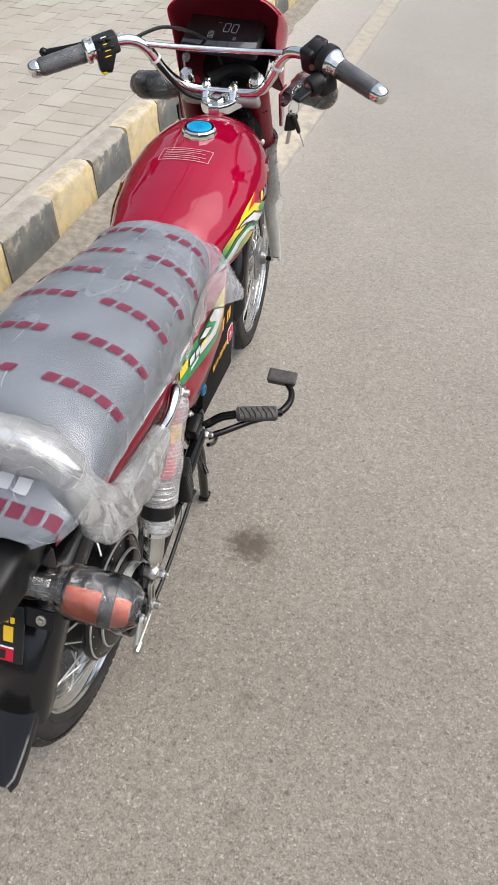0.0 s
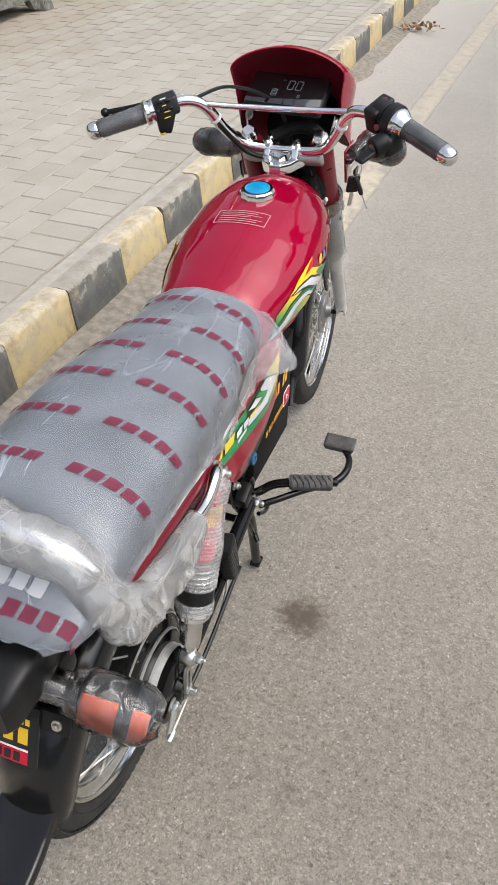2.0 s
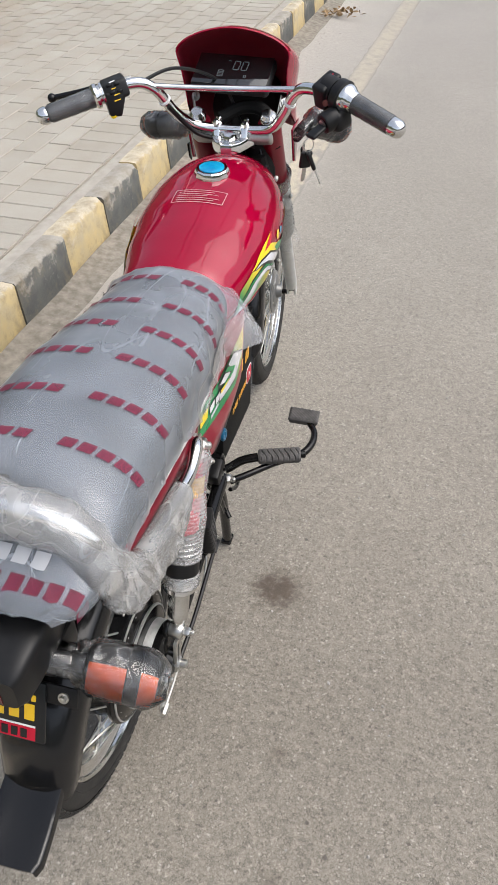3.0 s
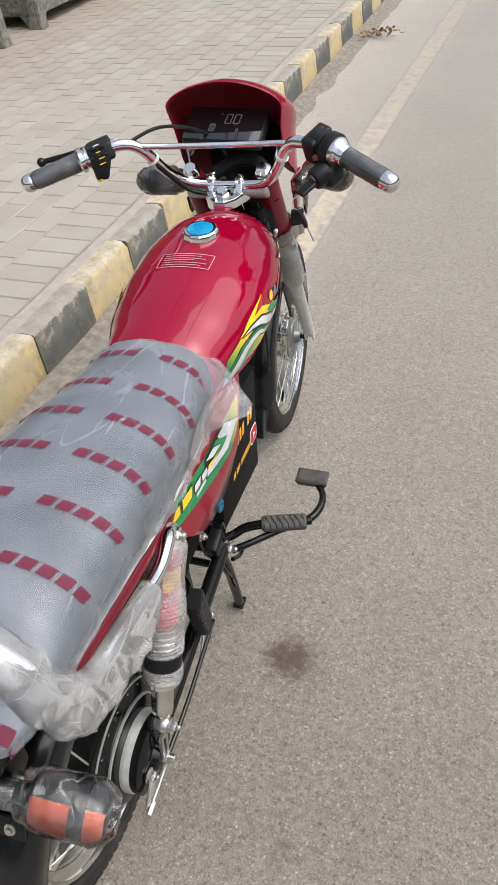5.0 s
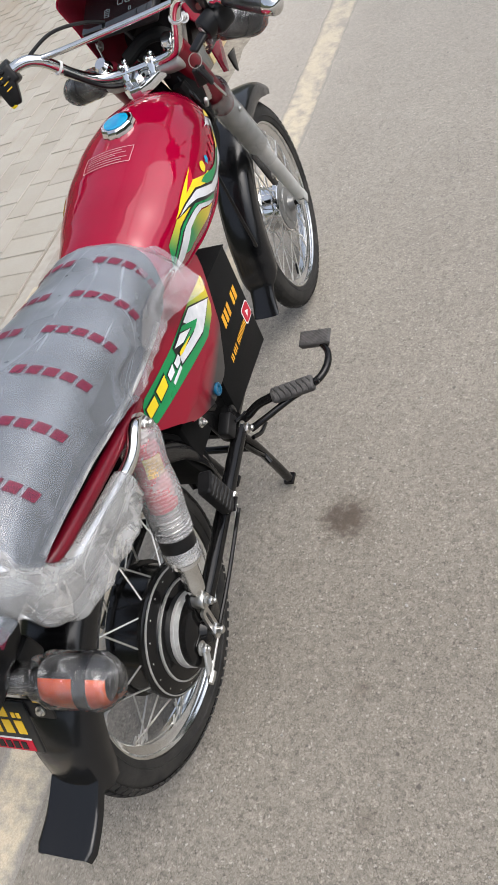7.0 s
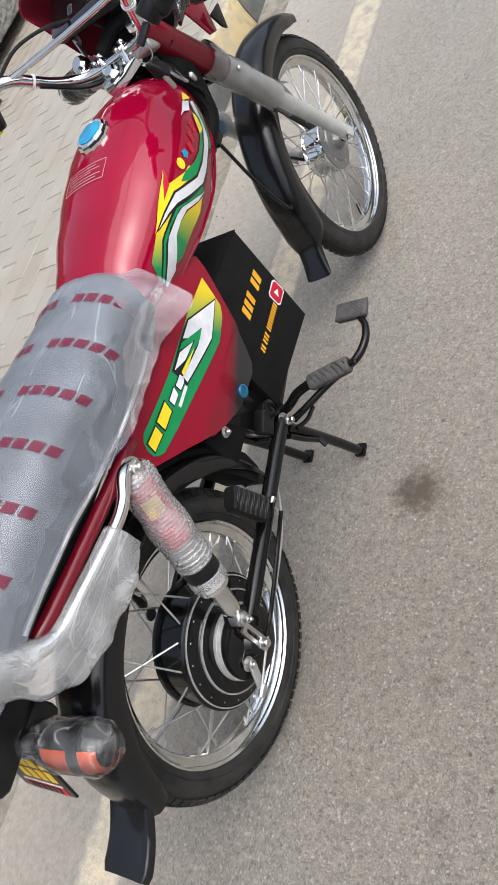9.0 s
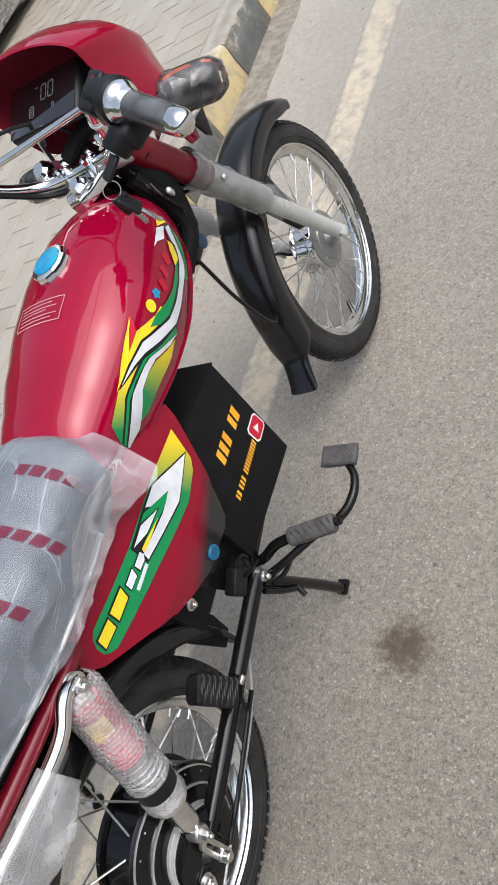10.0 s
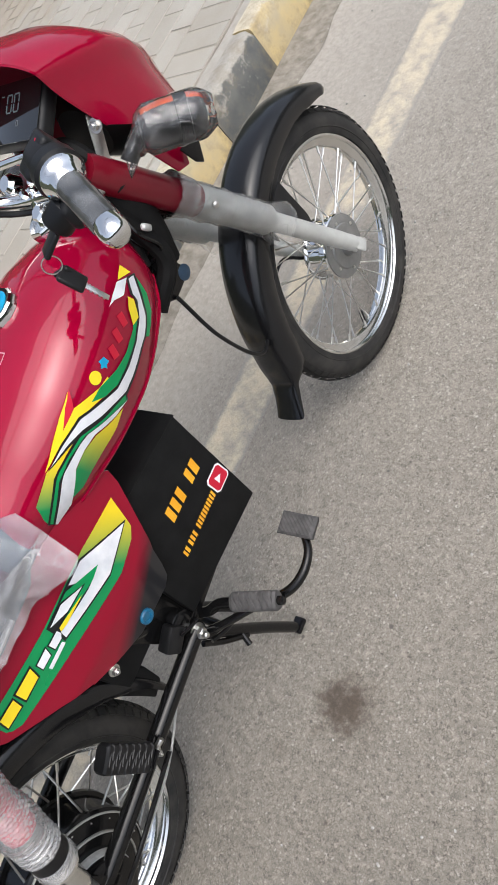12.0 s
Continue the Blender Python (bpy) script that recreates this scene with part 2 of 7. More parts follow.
def paver_stone():
    m = material("paver_concrete", (0.4, 0.37, 0.32), 0.88)
    n, l, b = nodes_of(m)
    info = n.new("ShaderNodeObjectInfo")
    geo = n.new("ShaderNodeNewGeometry")
    pick = n.new("ShaderNodeMath")
    pick.operation = "ADD"
    l.new(info.outputs["Random"], pick.inputs[0])
    l.new(geo.outputs["Random Per Island"], pick.inputs[1])
    frac = n.new("ShaderNodeMath")
    frac.operation = "FRACT"
    l.new(pick.outputs[0], frac.inputs[0])
    tone = ramp(m, frac.outputs[0], [(0.0, (0.325, 0.305, 0.267)), (1.0, (0.362, 0.341, 0.301))]).outputs["Color"]
    tc = n.new("ShaderNodeTexCoord")
    stain = n.new("ShaderNodeTexNoise")
    stain.inputs["Scale"].default_value, stain.inputs["Detail"].default_value = 4, 7
    l.new(geo.outputs["Position"], stain.inputs["Vector"])
    fine = n.new("ShaderNodeTexNoise")
    fine.inputs["Scale"].default_value, fine.inputs["Detail"].default_value = 190, 3
    l.new(geo.outputs["Position"], fine.inputs["Vector"])
    col = mix(m, 0.75, tone, ramp(m, stain.outputs["Fac"], [(0.3, (0.86, 0.82, 0.76)), (0.65, (1, 1, 0.98))]).outputs["Color"], "MULTIPLY")
    col = mix(m, 0.5, col, ramp(m, fine.outputs["Fac"], [(0.3, (0.85, 0.84, 0.82)), (0.6, (1, 1, 1))]).outputs["Color"], "MULTIPLY")
    spot = n.new("ShaderNodeSeparateXYZ")
    l.new(geo.outputs["Position"], spot.inputs[0])
    drift = n.new("ShaderNodeMath")
    drift.operation = "MULTIPLY_ADD"
    l.new(stain.outputs["Fac"], drift.inputs[0])
    drift.inputs[1].default_value = 1.6
    l.new(spot.outputs["X"], drift.inputs[2])
    dust = n.new("ShaderNodeMapRange")
    dust.inputs["From Min"].default_value, dust.inputs["From Max"].default_value = -1.55, -2.3
    dust.inputs["To Max"].default_value = 0.75
    l.new(drift.outputs[0], dust.inputs["Value"])
    col = mix(m, dust.outputs["Result"], col, (0.285, 0.245, 0.19))
    l.new(col, b.inputs["Base Color"])
    bump(m, fine.outputs["Fac"], 0.35, 0.001)
    return m


def film_material(name, tint, alpha_low, alpha_high, rough=0.22, scale=26.0, lines=0.25, crumple=0.3, shine=1.5, step=1.0):
    """Thin milky plastic film: cloudy, with long creases."""
    m = material(name, tint, rough if shine <= 1.35 else 0.5, spec=0.6 if shine <= 1.35 else 0.2)
    n, l, b = nodes_of(m)
    cloud = noise_node(m, scale, 4, 0.55)
    a = ramp(m, cloud.outputs["Fac"], [(0.35, (alpha_low,) * 3), (0.68, (alpha_high,) * 3)]).outputs["Color"]
    for turn, seed, stretch in ((0.45, 0.0, 4.5), (-0.5, 3.0, 3.2), (1.3, 7.0, 5.0)):
        tc = n.new("ShaderNodeTexCoord")
        mp = n.new("ShaderNodeMapping")
        mp.inputs["Location"].default_value = (seed, seed * 0.7, seed * 0.3)
        mp.inputs["Rotation"].default_value = (0.2, 0.1, turn)
        mp.inputs["Scale"].default_value = (stretch, 0.6, stretch)
        l.new(tc.outputs["Object"], mp.inputs["Vector"])
        web = n.new("ShaderNodeTexNoise")
        web.inputs["Scale"].default_value, web.inputs["Detail"].default_value = step * 1.2, 0.0
        l.new(mp.outputs["Vector"], web.inputs["Vector"])
        # creases run where the noise crosses its middle value
        level, ridge = n.new("ShaderNodeMath"), n.new("ShaderNodeMath")
        level.operation, ridge.operation = "SUBTRACT", "ABSOLUTE"
        l.new(web.outputs["Fac"], level.inputs[0])
        level.inputs[1].default_value = 0.5
        l.new(level.outputs[0], ridge.inputs[0])
        thin = ramp(m, ridge.outputs[0], [(0.0, (lines,) * 3), (0.003, (lines * 0.5,) * 3), (0.011, (0, 0, 0))]).outputs["Color"]
        gate = ramp(m, noise_node(m, 5.0 + seed, 2).outputs["Fac"], [(0.45, (0, 0, 0)), (0.6, (1, 1, 1))]).outputs["Color"]
        a = mix(m, 1.0, a, mix(m, 1.0, thin, gate, "MULTIPLY"), "ADD")
    l.new(a, b.inputs["Alpha"])
    folds = noise_node(m, scale * 1.6, 3, 0.5, distortion=0.8)
    u = bump(m, folds.outputs["Fac"], crumple, 0.004)
    if shine <= 1.35:
        return m
    # reflections of the clear surface
    gloss, rim, over = n.new("ShaderNodeBsdfGlossy"), n.new("ShaderNodeFresnel"), n.new("ShaderNodeMixShader")
    gloss.inputs["Roughness"].default_value = rough * 0.6
    rim.inputs["IOR"].default_value = shine
    for node in (gloss, rim):
        l.new(u.outputs["Normal"], node.inputs["Normal"])
    l.new(rim.outputs["Fac"], over.inputs["Fac"])
    l.new(b.outputs["BSDF"], over.inputs[1])
    l.new(gloss.outputs["BSDF"], over.inputs[2])
    l.new(over.outputs["Shader"], n["Material Output"].inputs["Surface"])
    return m


def lacquer(name, base, second):
    """Candy paint: fine metal flake under a deep, almost level clear coat."""
    m = worn(name, base, second, (0.42, 0.5), 5, metal=0.12, coat=1.0, spec=0.0)
    n, l, b = nodes_of(m)
    b.inputs["Coat Roughness"].default_value = 0.025
    peel = n.new("ShaderNodeBump")
    peel.inputs["Strength"].default_value, peel.inputs["Distance"].default_value = 0.035, 0.0006
    l.new(noise_node(m, 120, 2).outputs["Fac"], peel.inputs["Height"])
    l.new(peel.outputs["Normal"], b.inputs["Coat Normal"])
    return m


def fade(name, first, last, start, end, rough=0.28, coat=0.3, spec=0.35):
    """Print or paint that runs from one colour to another between two (y, z) places."""
    m = material(name, first, rough, coat=coat, spec=spec)
    n, l, b = nodes_of(m)
    sep = n.new("ShaderNodeSeparateXYZ")
    l.new(n.new("ShaderNodeTexCoord").outputs["Object"], sep.inputs[0])
    dy, dz = end[0] - start[0], end[1] - start[1]
    size = dy * dy + dz * dz
    one, two = n.new("ShaderNodeMath"), n.new("ShaderNodeMath")
    one.operation = two.operation = "MULTIPLY_ADD"
    l.new(sep.outputs["Y"], one.inputs[0])
    one.inputs[1].default_value, one.inputs[2].default_value = dy / size, -(start[0] * dy + start[1] * dz) / size
    l.new(sep.outputs["Z"], two.inputs[0])
    two.inputs[1].default_value = dz / size
    l.new(one.outputs[0], two.inputs[2])
    l.new(ramp(m, two.outputs[0], [(0.0, first), (1.0, last)]).outputs["Color"], b.inputs["Base Color"])
    to_rough(m, noise_node(m, 12, 3).outputs["Fac"], rough - 0.04, rough + 0.06)
    return m


M_ASPHALT, M_LINE = asphalt(), road_paint()
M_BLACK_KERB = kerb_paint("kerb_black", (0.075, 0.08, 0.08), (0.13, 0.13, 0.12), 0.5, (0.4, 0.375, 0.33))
M_YELLOW_KERB = kerb_paint("kerb_yellow", (0.53, 0.41, 0.2), (0.4, 0.34, 0.225), 0.36, (0.56, 0.5, 0.39))
M_CEMENT = worn("cement", (0.3, 0.276, 0.236), (0.365, 0.34, 0.297), (0.85, 0.95), 22, relief=0.3, relief_scale=90)
M_BACKDROP = worn("backdrop_foliage", (0.035, 0.045, 0.025), (0.1, 0.11, 0.075), (0.9, 0.95), 1.2)
M_BRAKE = worn("cast_brake_plate", (0.2, 0.2, 0.195), (0.26, 0.26, 0.25), (0.4, 0.5), 30, metal=0.5)
M_JOINT = worn("sand_joint", (0.225, 0.2, 0.163), (0.305, 0.276, 0.23), (0.9, 0.95), 12, relief=0.4)
M_PAVER = paver_stone()
M_SAND = worn("drifted_sand", (0.15, 0.132, 0.105), (0.26, 0.235, 0.195), (0.9, 0.95), 30, relief=0.6, relief_scale=240)
M_RED = lacquer("candy_red_paint", (0.255, 0.0006, 0.02), (0.295, 0.0007, 0.025))
M_MAROON = worn("maroon_plastic", (0.13, 0.002, 0.01), (0.16, 0.003, 0.013), (0.3, 0.4), 12, coat=0.5, spec=0.25)
M_MAROON_IN = worn("maroon_inside", (0.25, 0.016, 0.035), (0.3, 0.022, 0.042), (0.5, 0.62), 20, spec=0.25)
M_BLACK_GLOSS = worn("black_enamel", (0.004, 0.004, 0.0045), (0.007, 0.0068, 0.0065), (0.12, 0.2), 18, spec=0.3)
M_BLACK_PLASTIC = worn("black_plastic", (0.005, 0.005, 0.0055), (0.01, 0.01, 0.0105), (0.36, 0.5), 25, relief=0.08, relief_scale=500, spec=0.3)
M_BLACK_MATT = worn("black_powder_coat", (0.006, 0.006, 0.006), (0.01, 0.01, 0.01), (0.62, 0.74), 30, relief=0.15, relief_scale=600, spec=0.12)
M_RUBBER = worn("tyre_rubber", (0.012, 0.012, 0.012), (0.034, 0.032, 0.029), (0.6, 0.8), 24, relief=0.2, relief_scale=160, spec=0.3)
M_GRIP = worn("grip_rubber", (0.036, 0.038, 0.041), (0.055, 0.057, 0.061), (0.38, 0.48), 40, coat=0.25, relief=0.3, relief_scale=700, spec=0.4)
M_PEG = worn("dusty_peg_rubber", (0.05, 0.048, 0.047), (0.09, 0.086, 0.083), (0.6, 0.75), 45, spec=0.3)
M_CHROME = worn("chrome", (0.8, 0.8, 0.79), (0.72, 0.72, 0.71), (0.05, 0.13), 30, metal=1.0)
M_RIM = worn("rim_chrome", (0.78, 0.78, 0.76), (0.66, 0.66, 0.64), (0.1, 0.24), 45, metal=1.0)
M_GUARD = worn("guard_plastic", (0.005, 0.005, 0.0055), (0.008, 0.008, 0.0085), (0.2, 0.28), 9, coat=0.2, spec=0.35)
M_FORK = worn("silver_fork_paint", (0.5, 0.51, 0.49), (0.58, 0.59, 0.57), (0.3, 0.38), 25, metal=0.2)
M_BAND = worn("turned_band", (0.55, 0.55, 0.53), (0.68, 0.68, 0.66), (0.3, 0.4), 90, metal=0.45)
M_STEEL = worn("zinc_steel", (0.55, 0.54, 0.51), (0.66, 0.65, 0.62), (0.25, 0.4), 60, metal=1.0)
M_ALLOY = worn("grey_alloy", (0.36, 0.36, 0.345), (0.44, 0.44, 0.42), (0.4, 0.52), 35, metal=0.55)
M_SEAT = worn("dark_grey_vinyl", (0.035, 0.04, 0.046), (0.05, 0.055, 0.062), (0.5, 0.62), 8, spec=0.3)
M_FILM = film_material("seat_film", (0.66, 0.72, 0.81), 0.15, 0.27, 0.6, 8.0, 0.15, 0.14, 1.5, 3.0)
M_FILM_CLEAR = film_material("clear_film", (0.95, 0.95, 0.95), 0.0, 0.1, 0.04, 26, 0.22, 1.0, 1.58, 6.0)
M_FILM_GRIP = film_material("grip_film", (0.88, 0.88, 0.88), 0.02, 0.14, 0.1, 40, 0.06, 0.2, 1.75, 8.0)
M_SLEEVE = film_material("sleeve_film", (0.86, 0.87, 0.85), 0.05, 0.2, 0.1, 30, 0.3, 0.6, 1.5, 7.0)
M_FILM_MILKY = film_material("milky_film", (0.9, 0.9, 0.89), 0.17, 0.36, 0.22, 10, 0.14, 0.4, 1.6, 5.0)
M_FILM_FOLD = film_material("folded_film", (0.95, 0.93, 0.93), 0.1, 0.2, 0.4, 16, 0.3, 0.1, 1.36, 7.0)
M_FILM_RED = material("film_print_red", (0.17, 0.018, 0.045), 0.5, alpha=0.76, spec=0.2)
M_BUBBLE = film_material("bubble_wrap", (0.9, 0.89, 0.89), 0.2, 0.34, 0.1, 14, 0.1, 0.1, 1.5, 20.0)
M_SPRING = worn("red_spring", (0.5, 0.008, 0.035), (0.58, 0.015, 0.05), (0.3, 0.4), 40)
M_YELLOW = worn("decal_yellow", (0.8, 0.6, 0.012), (0.82, 0.64, 0.02), (0.25, 0.32), 10, coat=0.3, spec=0.35)
M_GREEN = worn("decal_green", (0.003, 0.24, 0.07), (0.004, 0.28, 0.08), (0.25, 0.32), 10, coat=0.2, spec=0.25)
M_FADE_TANK = fade("decal_fade_rear", (0.003, 0.24, 0.07), (0.8, 0.6, 0.012), (0.48, 0.74), (0.54, 0.775))
M_FADE_LOW = fade("decal_fade_low", (0.003, 0.24, 0.07), (0.8, 0.6, 0.012), (0.55, 0.72), (0.62, 0.735))
M_FADE_PANEL = fade("decal_fade_panel", (0.8, 0.6, 0.012), (0.003, 0.24, 0.07), (0.535, 0.64), (0.46, 0.60))
M_PANEL = fade("panel_two_tone", (0.25, 0.0018, 0.019), (0.017, 0.0175, 0.02), (0.422, 0.525), (0.437, 0.488), 0.3, 0.4, 0.15)
M_WHITE = worn("decal_silver_white", (0.62, 0.64, 0.68), (0.8, 0.81, 0.83), (0.22, 0.3), 25, coat=0.6)
M_INK = material("decal_black", (0.008, 0.009, 0.01), 0.3, coat=0.2, spec=0.3)
M_ORANGE_TEXT = worn("orange_vinyl", (0.75, 0.33, 0.01), (0.8, 0.4, 0.02), (0.35, 0.45), 30)
M_LABEL = worn("paper_label", (0.6, 0.36, 0.1), (0.72, 0.48, 0.2), (0.3, 0.5), 70)
M_SIGN_RED = material("sign_red_vinyl", (0.5, 0.012, 0.035), 0.4, spec=0.25)
M_SIGN_WHITE = material("sign_white_vinyl", (0.8, 0.8, 0.8), 0.35)
M_BLUE = worn("blue_plastic", (0.003, 0.2, 0.42), (0.006, 0.3, 0.5), (0.2, 0.3), 40, coat=0.4, spec=0.3)
M_LOCK = worn("dark_blue_ring", (0.004, 0.075, 0.16), (0.008, 0.12, 0.22), (0.25, 0.35), 60, coat=0.3)
M_LENS = worn("orange_lens", (0.8, 0.11, 0.025), (0.88, 0.17, 0.04), (0.26, 0.34), 60, coat=0.12, spec=0.3)
M_LENS_RED = material("red_lens", (0.12, 0.01, 0.012), 0.2, coat=0.5)
M_SCREEN = material("dark_screen", (0.008, 0.009, 0.01), 0.07, coat=1.0)
M_DIGIT = material("lit_segments", (0.1, 0.11, 0.12), 0.4, emit=((0.75, 0.8, 0.85), 0.03))
M_PLATE_YELLOW = material("plate_yellow", (0.8, 0.5, 0.02), 0.4)
M_STONE = worn("planter_stone", (0.1, 0.097, 0.085), (0.23, 0.222, 0.196), (0.85, 0.95), 30, relief=0.9, relief_scale=45)
M_LEAF = worn("dry_leaf", (0.16, 0.1, 0.05), (0.3, 0.2, 0.1), (0.7, 0.85), 50)
M_PEBBLE = worn("pebble_grey", (0.2, 0.19, 0.17), (0.45, 0.43, 0.4), (0.8, 0.9), 60)
M_PLUG = worn("dark_blue_plug", (0.01, 0.03, 0.06), (0.02, 0.05, 0.09), (0.3, 0.4), 40)


# ---------------------------------------------------------------- mesh helpers
def smooth_path(points, steps=8):
    """A Catmull-Rom line through the points."""
    p = [Vector(q) for q in points]
    p = [2 * p[0] - p[1], *p, 2 * p[-1] - p[-2]]
    out = []
    for i in range(1, len(p) - 2):
        for s in range(steps):
            t = s / steps
            a, b, c, d = p[i - 1], p[i], p[i + 1], p[i + 2]
            out.append(0.5 * (2 * b + (c - a) * t + (2 * a - 5 * b + 4 * c - d) * t * t + (3 * b - a - 3 * c + d) * t**3))
    return out + [p[-2]]


def loft(bm, loops, cap=True, closed=True):
    rows = [[bm.verts.new(v) for v in loop] for loop in loops]
    for a, b in zip(rows, rows[1:]):
        for i in range(len(a) if closed else len(a) - 1):
            j = (i + 1) % len(a)
            bm.faces.new((a[i], a[j], b[j], b[i]))
    if cap and closed:
        bm.faces.new(reversed(rows[0]))
        bm.faces.new(rows[-1])
    return rows


def tube(points, radius, seg=12, steps=8, bm=None):
    """A round bar along a smooth line; radius: one number or one for each given point."""
    bm = bm or bmesh.new()
    line = smooth_path(points, steps) if len(points) > 2 else [Vector(p) for p in points]
    rs = radius if isinstance(radius, (list, tuple)) else [radius] * len(points)
    side = None
    loops = []
    for i, p in enumerate(line):
        ahead = (line[min(i + 1, len(line) - 1)] - line[max(i - 1, 0)]).normalized()
        if side is None:
            side = ahead.orthogonal().normalized()
        side = (side - ahead * side.dot(ahead)).normalized()
        up = ahead.cross(side)
        k = i / (len(line) - 1) * (len(rs) - 1)
        r = rs[int(k)] + (rs[min(int(k) + 1, len(rs) - 1)] - rs[int(k)]) * (k - int(k))
        loops.append([p + r * (math.cos(a) * side + math.sin(a) * up) for a in (2 * math.pi * q / seg for q in range(seg))])
    loft(bm, loops)
    return bm


def lathe(profile, origin, axis, seg=32, bm=None, close=True):
    """Turns (radius, along) pairs round the axis."""
    bm = bm or bmesh.new()
    axis = Vector(axis).normalized()
    side = axis.orthogonal().normalized()
    up = axis.cross(side)
    o = Vector(origin)
    loft(bm, [[o + axis * h + max(r, 1e-4) * (math.cos(a) * side + math.sin(a) * up) for a in (2 * math.pi * q / seg for q in range(seg))] for r, h in profile], cap=close)
    return bm


def ring(profile, origin, axis, seg=64, bm=None):
    """Turns a closed (radius, along) outline round the axis, with no caps."""
    bm = bm or bmesh.new()
    return lathe([*profile, profile[0]], origin, axis, seg, bm, close=False)


def rbox(size, at=(0, 0, 0), bevel=0.004, m=None, bm=None, segments=2):
    out = bmesh.new()
    bmesh.ops.create_cube(out, size=1.0)
    bmesh.ops.scale(out, vec=size, verts=out.verts)
    if bevel:
        bmesh.ops.bevel(out, geom=list(out.edges), offset=min(bevel, min(size) * 0.45), segments=segments, profile=0.5, affect="EDGES")
    bmesh.ops.transform(out, matrix=Matrix.Translation(at) @ (m or Matrix()), verts=out.verts)
    if bm is None:
        return out
    add(bm, out)
    return bm


def add(bm, other):
    verts = {v: bm.verts.new(v.co) for v in other.verts}
    for f in other.faces:
        try:
            bm.faces.new([verts[v] for v in f.verts])
        except ValueError:
            pass
    other.free()
    return bm


def plate(points, x0, x1, bevel=0.002):
    """An outline in (y, z), thick from x0 to x1."""
    bm = bmesh.new()
    f = bm.faces.new([bm.verts.new((x0, y, z)) for y, z in points])
    e = bmesh.ops.extrude_face_region(bm, geom=[f])
    bmesh.ops.translate(bm, vec=(x1 - x0, 0, 0), verts=[v for v in e["geom"] if isinstance(v, bmesh.types.BMVert)])
    bmesh.ops.recalc_face_normals(bm, faces=bm.faces)
    if bevel:
        bmesh.ops.bevel(bm, geom=list(bm.edges), offset=bevel, segments=2, profile=0.5, affect="EDGES")
    return bm


def skin(points, place, cuts=3, thick=0.0):
    """A flat outline (u, v), cut fine and laid on a curved surface by place(u, v)."""
    bm = bmesh.new()
    bm.faces.new([bm.verts.new((0, u, v)) for u, v in points])
    bmesh.ops.triangulate(bm, faces=bm.faces)
    for _ in range(cuts):
        long = [e for e in bm.edges if e.calc_length() > 0.012]
        if long:
            bmesh.ops.subdivide_edges(bm, edges=long, cuts=1, use_grid_fill=True)
            bmesh.ops.triangulate(bm, faces=[f for f in bm.faces if len(f.verts) > 3])
    for v in bm.verts:
        v.co = place(v.co.y, v.co.z)
    if thick:
        e = bmesh.ops.extrude_face_region(bm, geom=list(bm.faces), use_keep_orig=True)
        bmesh.ops.translate(bm, vec=(thick, 0, 0), verts=[v for v in e["geom"] if isinstance(v, bmesh.types.BMVert)])
    return bm


def mesh_of(name, bm, mat, smooth=True, sharp=35):
    bmesh.ops.recalc_face_normals(bm, faces=bm.faces)
    data = bpy.data.meshes.new(name)
    bm.to_mesh(data)
    bm.free()
    if mat:
        data.materials.append(mat)
    if smooth:
        data.polygons.foreach_set("use_smooth", [True] * len(data.polygons))
        data.set_sharp_from_angle(angle=radians(sharp))
    return data


def part(name, bm, mat, parent, label="", m=None, smooth=True, sharp=35):
    if m is not None:
        bmesh.ops.transform(bm, matrix=m, verts=bm.verts)
    ob = new(name, mesh_of(name, bm, mat, smooth, sharp))
    ob.parent = parent
    if parent.type == "EMPTY":
        ob.matrix_parent_inverse = Matrix.Translation(-(BIKE_AT if parent.name == "motorcycle" else parent.location))
    return tagged(ob, label)


def thing(name, at, label, category, group=""):
    ob = new(name)
    ob.location, ob.empty_display_size = at, 0.1
    return tagged(ob, label, category, group)


def solid(name, bm, mat, label="", category="", kind="", smooth=True, group=""):
    return tagged(new(name, mesh_of(name, bm, mat, smooth)), label, category, group, kind)


def lerp(table, y):
    """Reads a table of (y, a, b, ...) rows between its rows."""
    if y <= table[0][0]:
        return table[0][1:]
    for p, q in zip(table, table[1:]):
        if y <= q[0]:
            t = (y - p[0]) / (q[0] - p[0])
            t = t * t * (3 - 2 * t) * 0.5 + t * 0.5
            return tuple(a + (b - a) * t for a, b in zip(p[1:], q[1:]))
    return table[-1][1:]
# ---------------------------------------------------------------- the street
def kerb_x(y):
    return -0.905 + 0.022 * y


def road_z(x):
    """The road is level in the lane and rises gently towards the kerb."""
    k = min(1.0, max(0.0, (0.02 - x) / 0.9))
    return 0.078 * (k * k * (3 - 2 * k) * 0.35 + k * 0.65)


KERB_TURN = -math.atan(0.022)

bm = bmesh.new()
loft(bm, [[(x, y, road_z(x)) for y in (-300, 300)] for x in (-300, *np.linspace(-0.9, 0.05, 39), 300)], closed=False)
solid("ground", bm, M_ASPHALT, "dusty grey asphalt road with fine chippings and oil drips", "road", "structure")

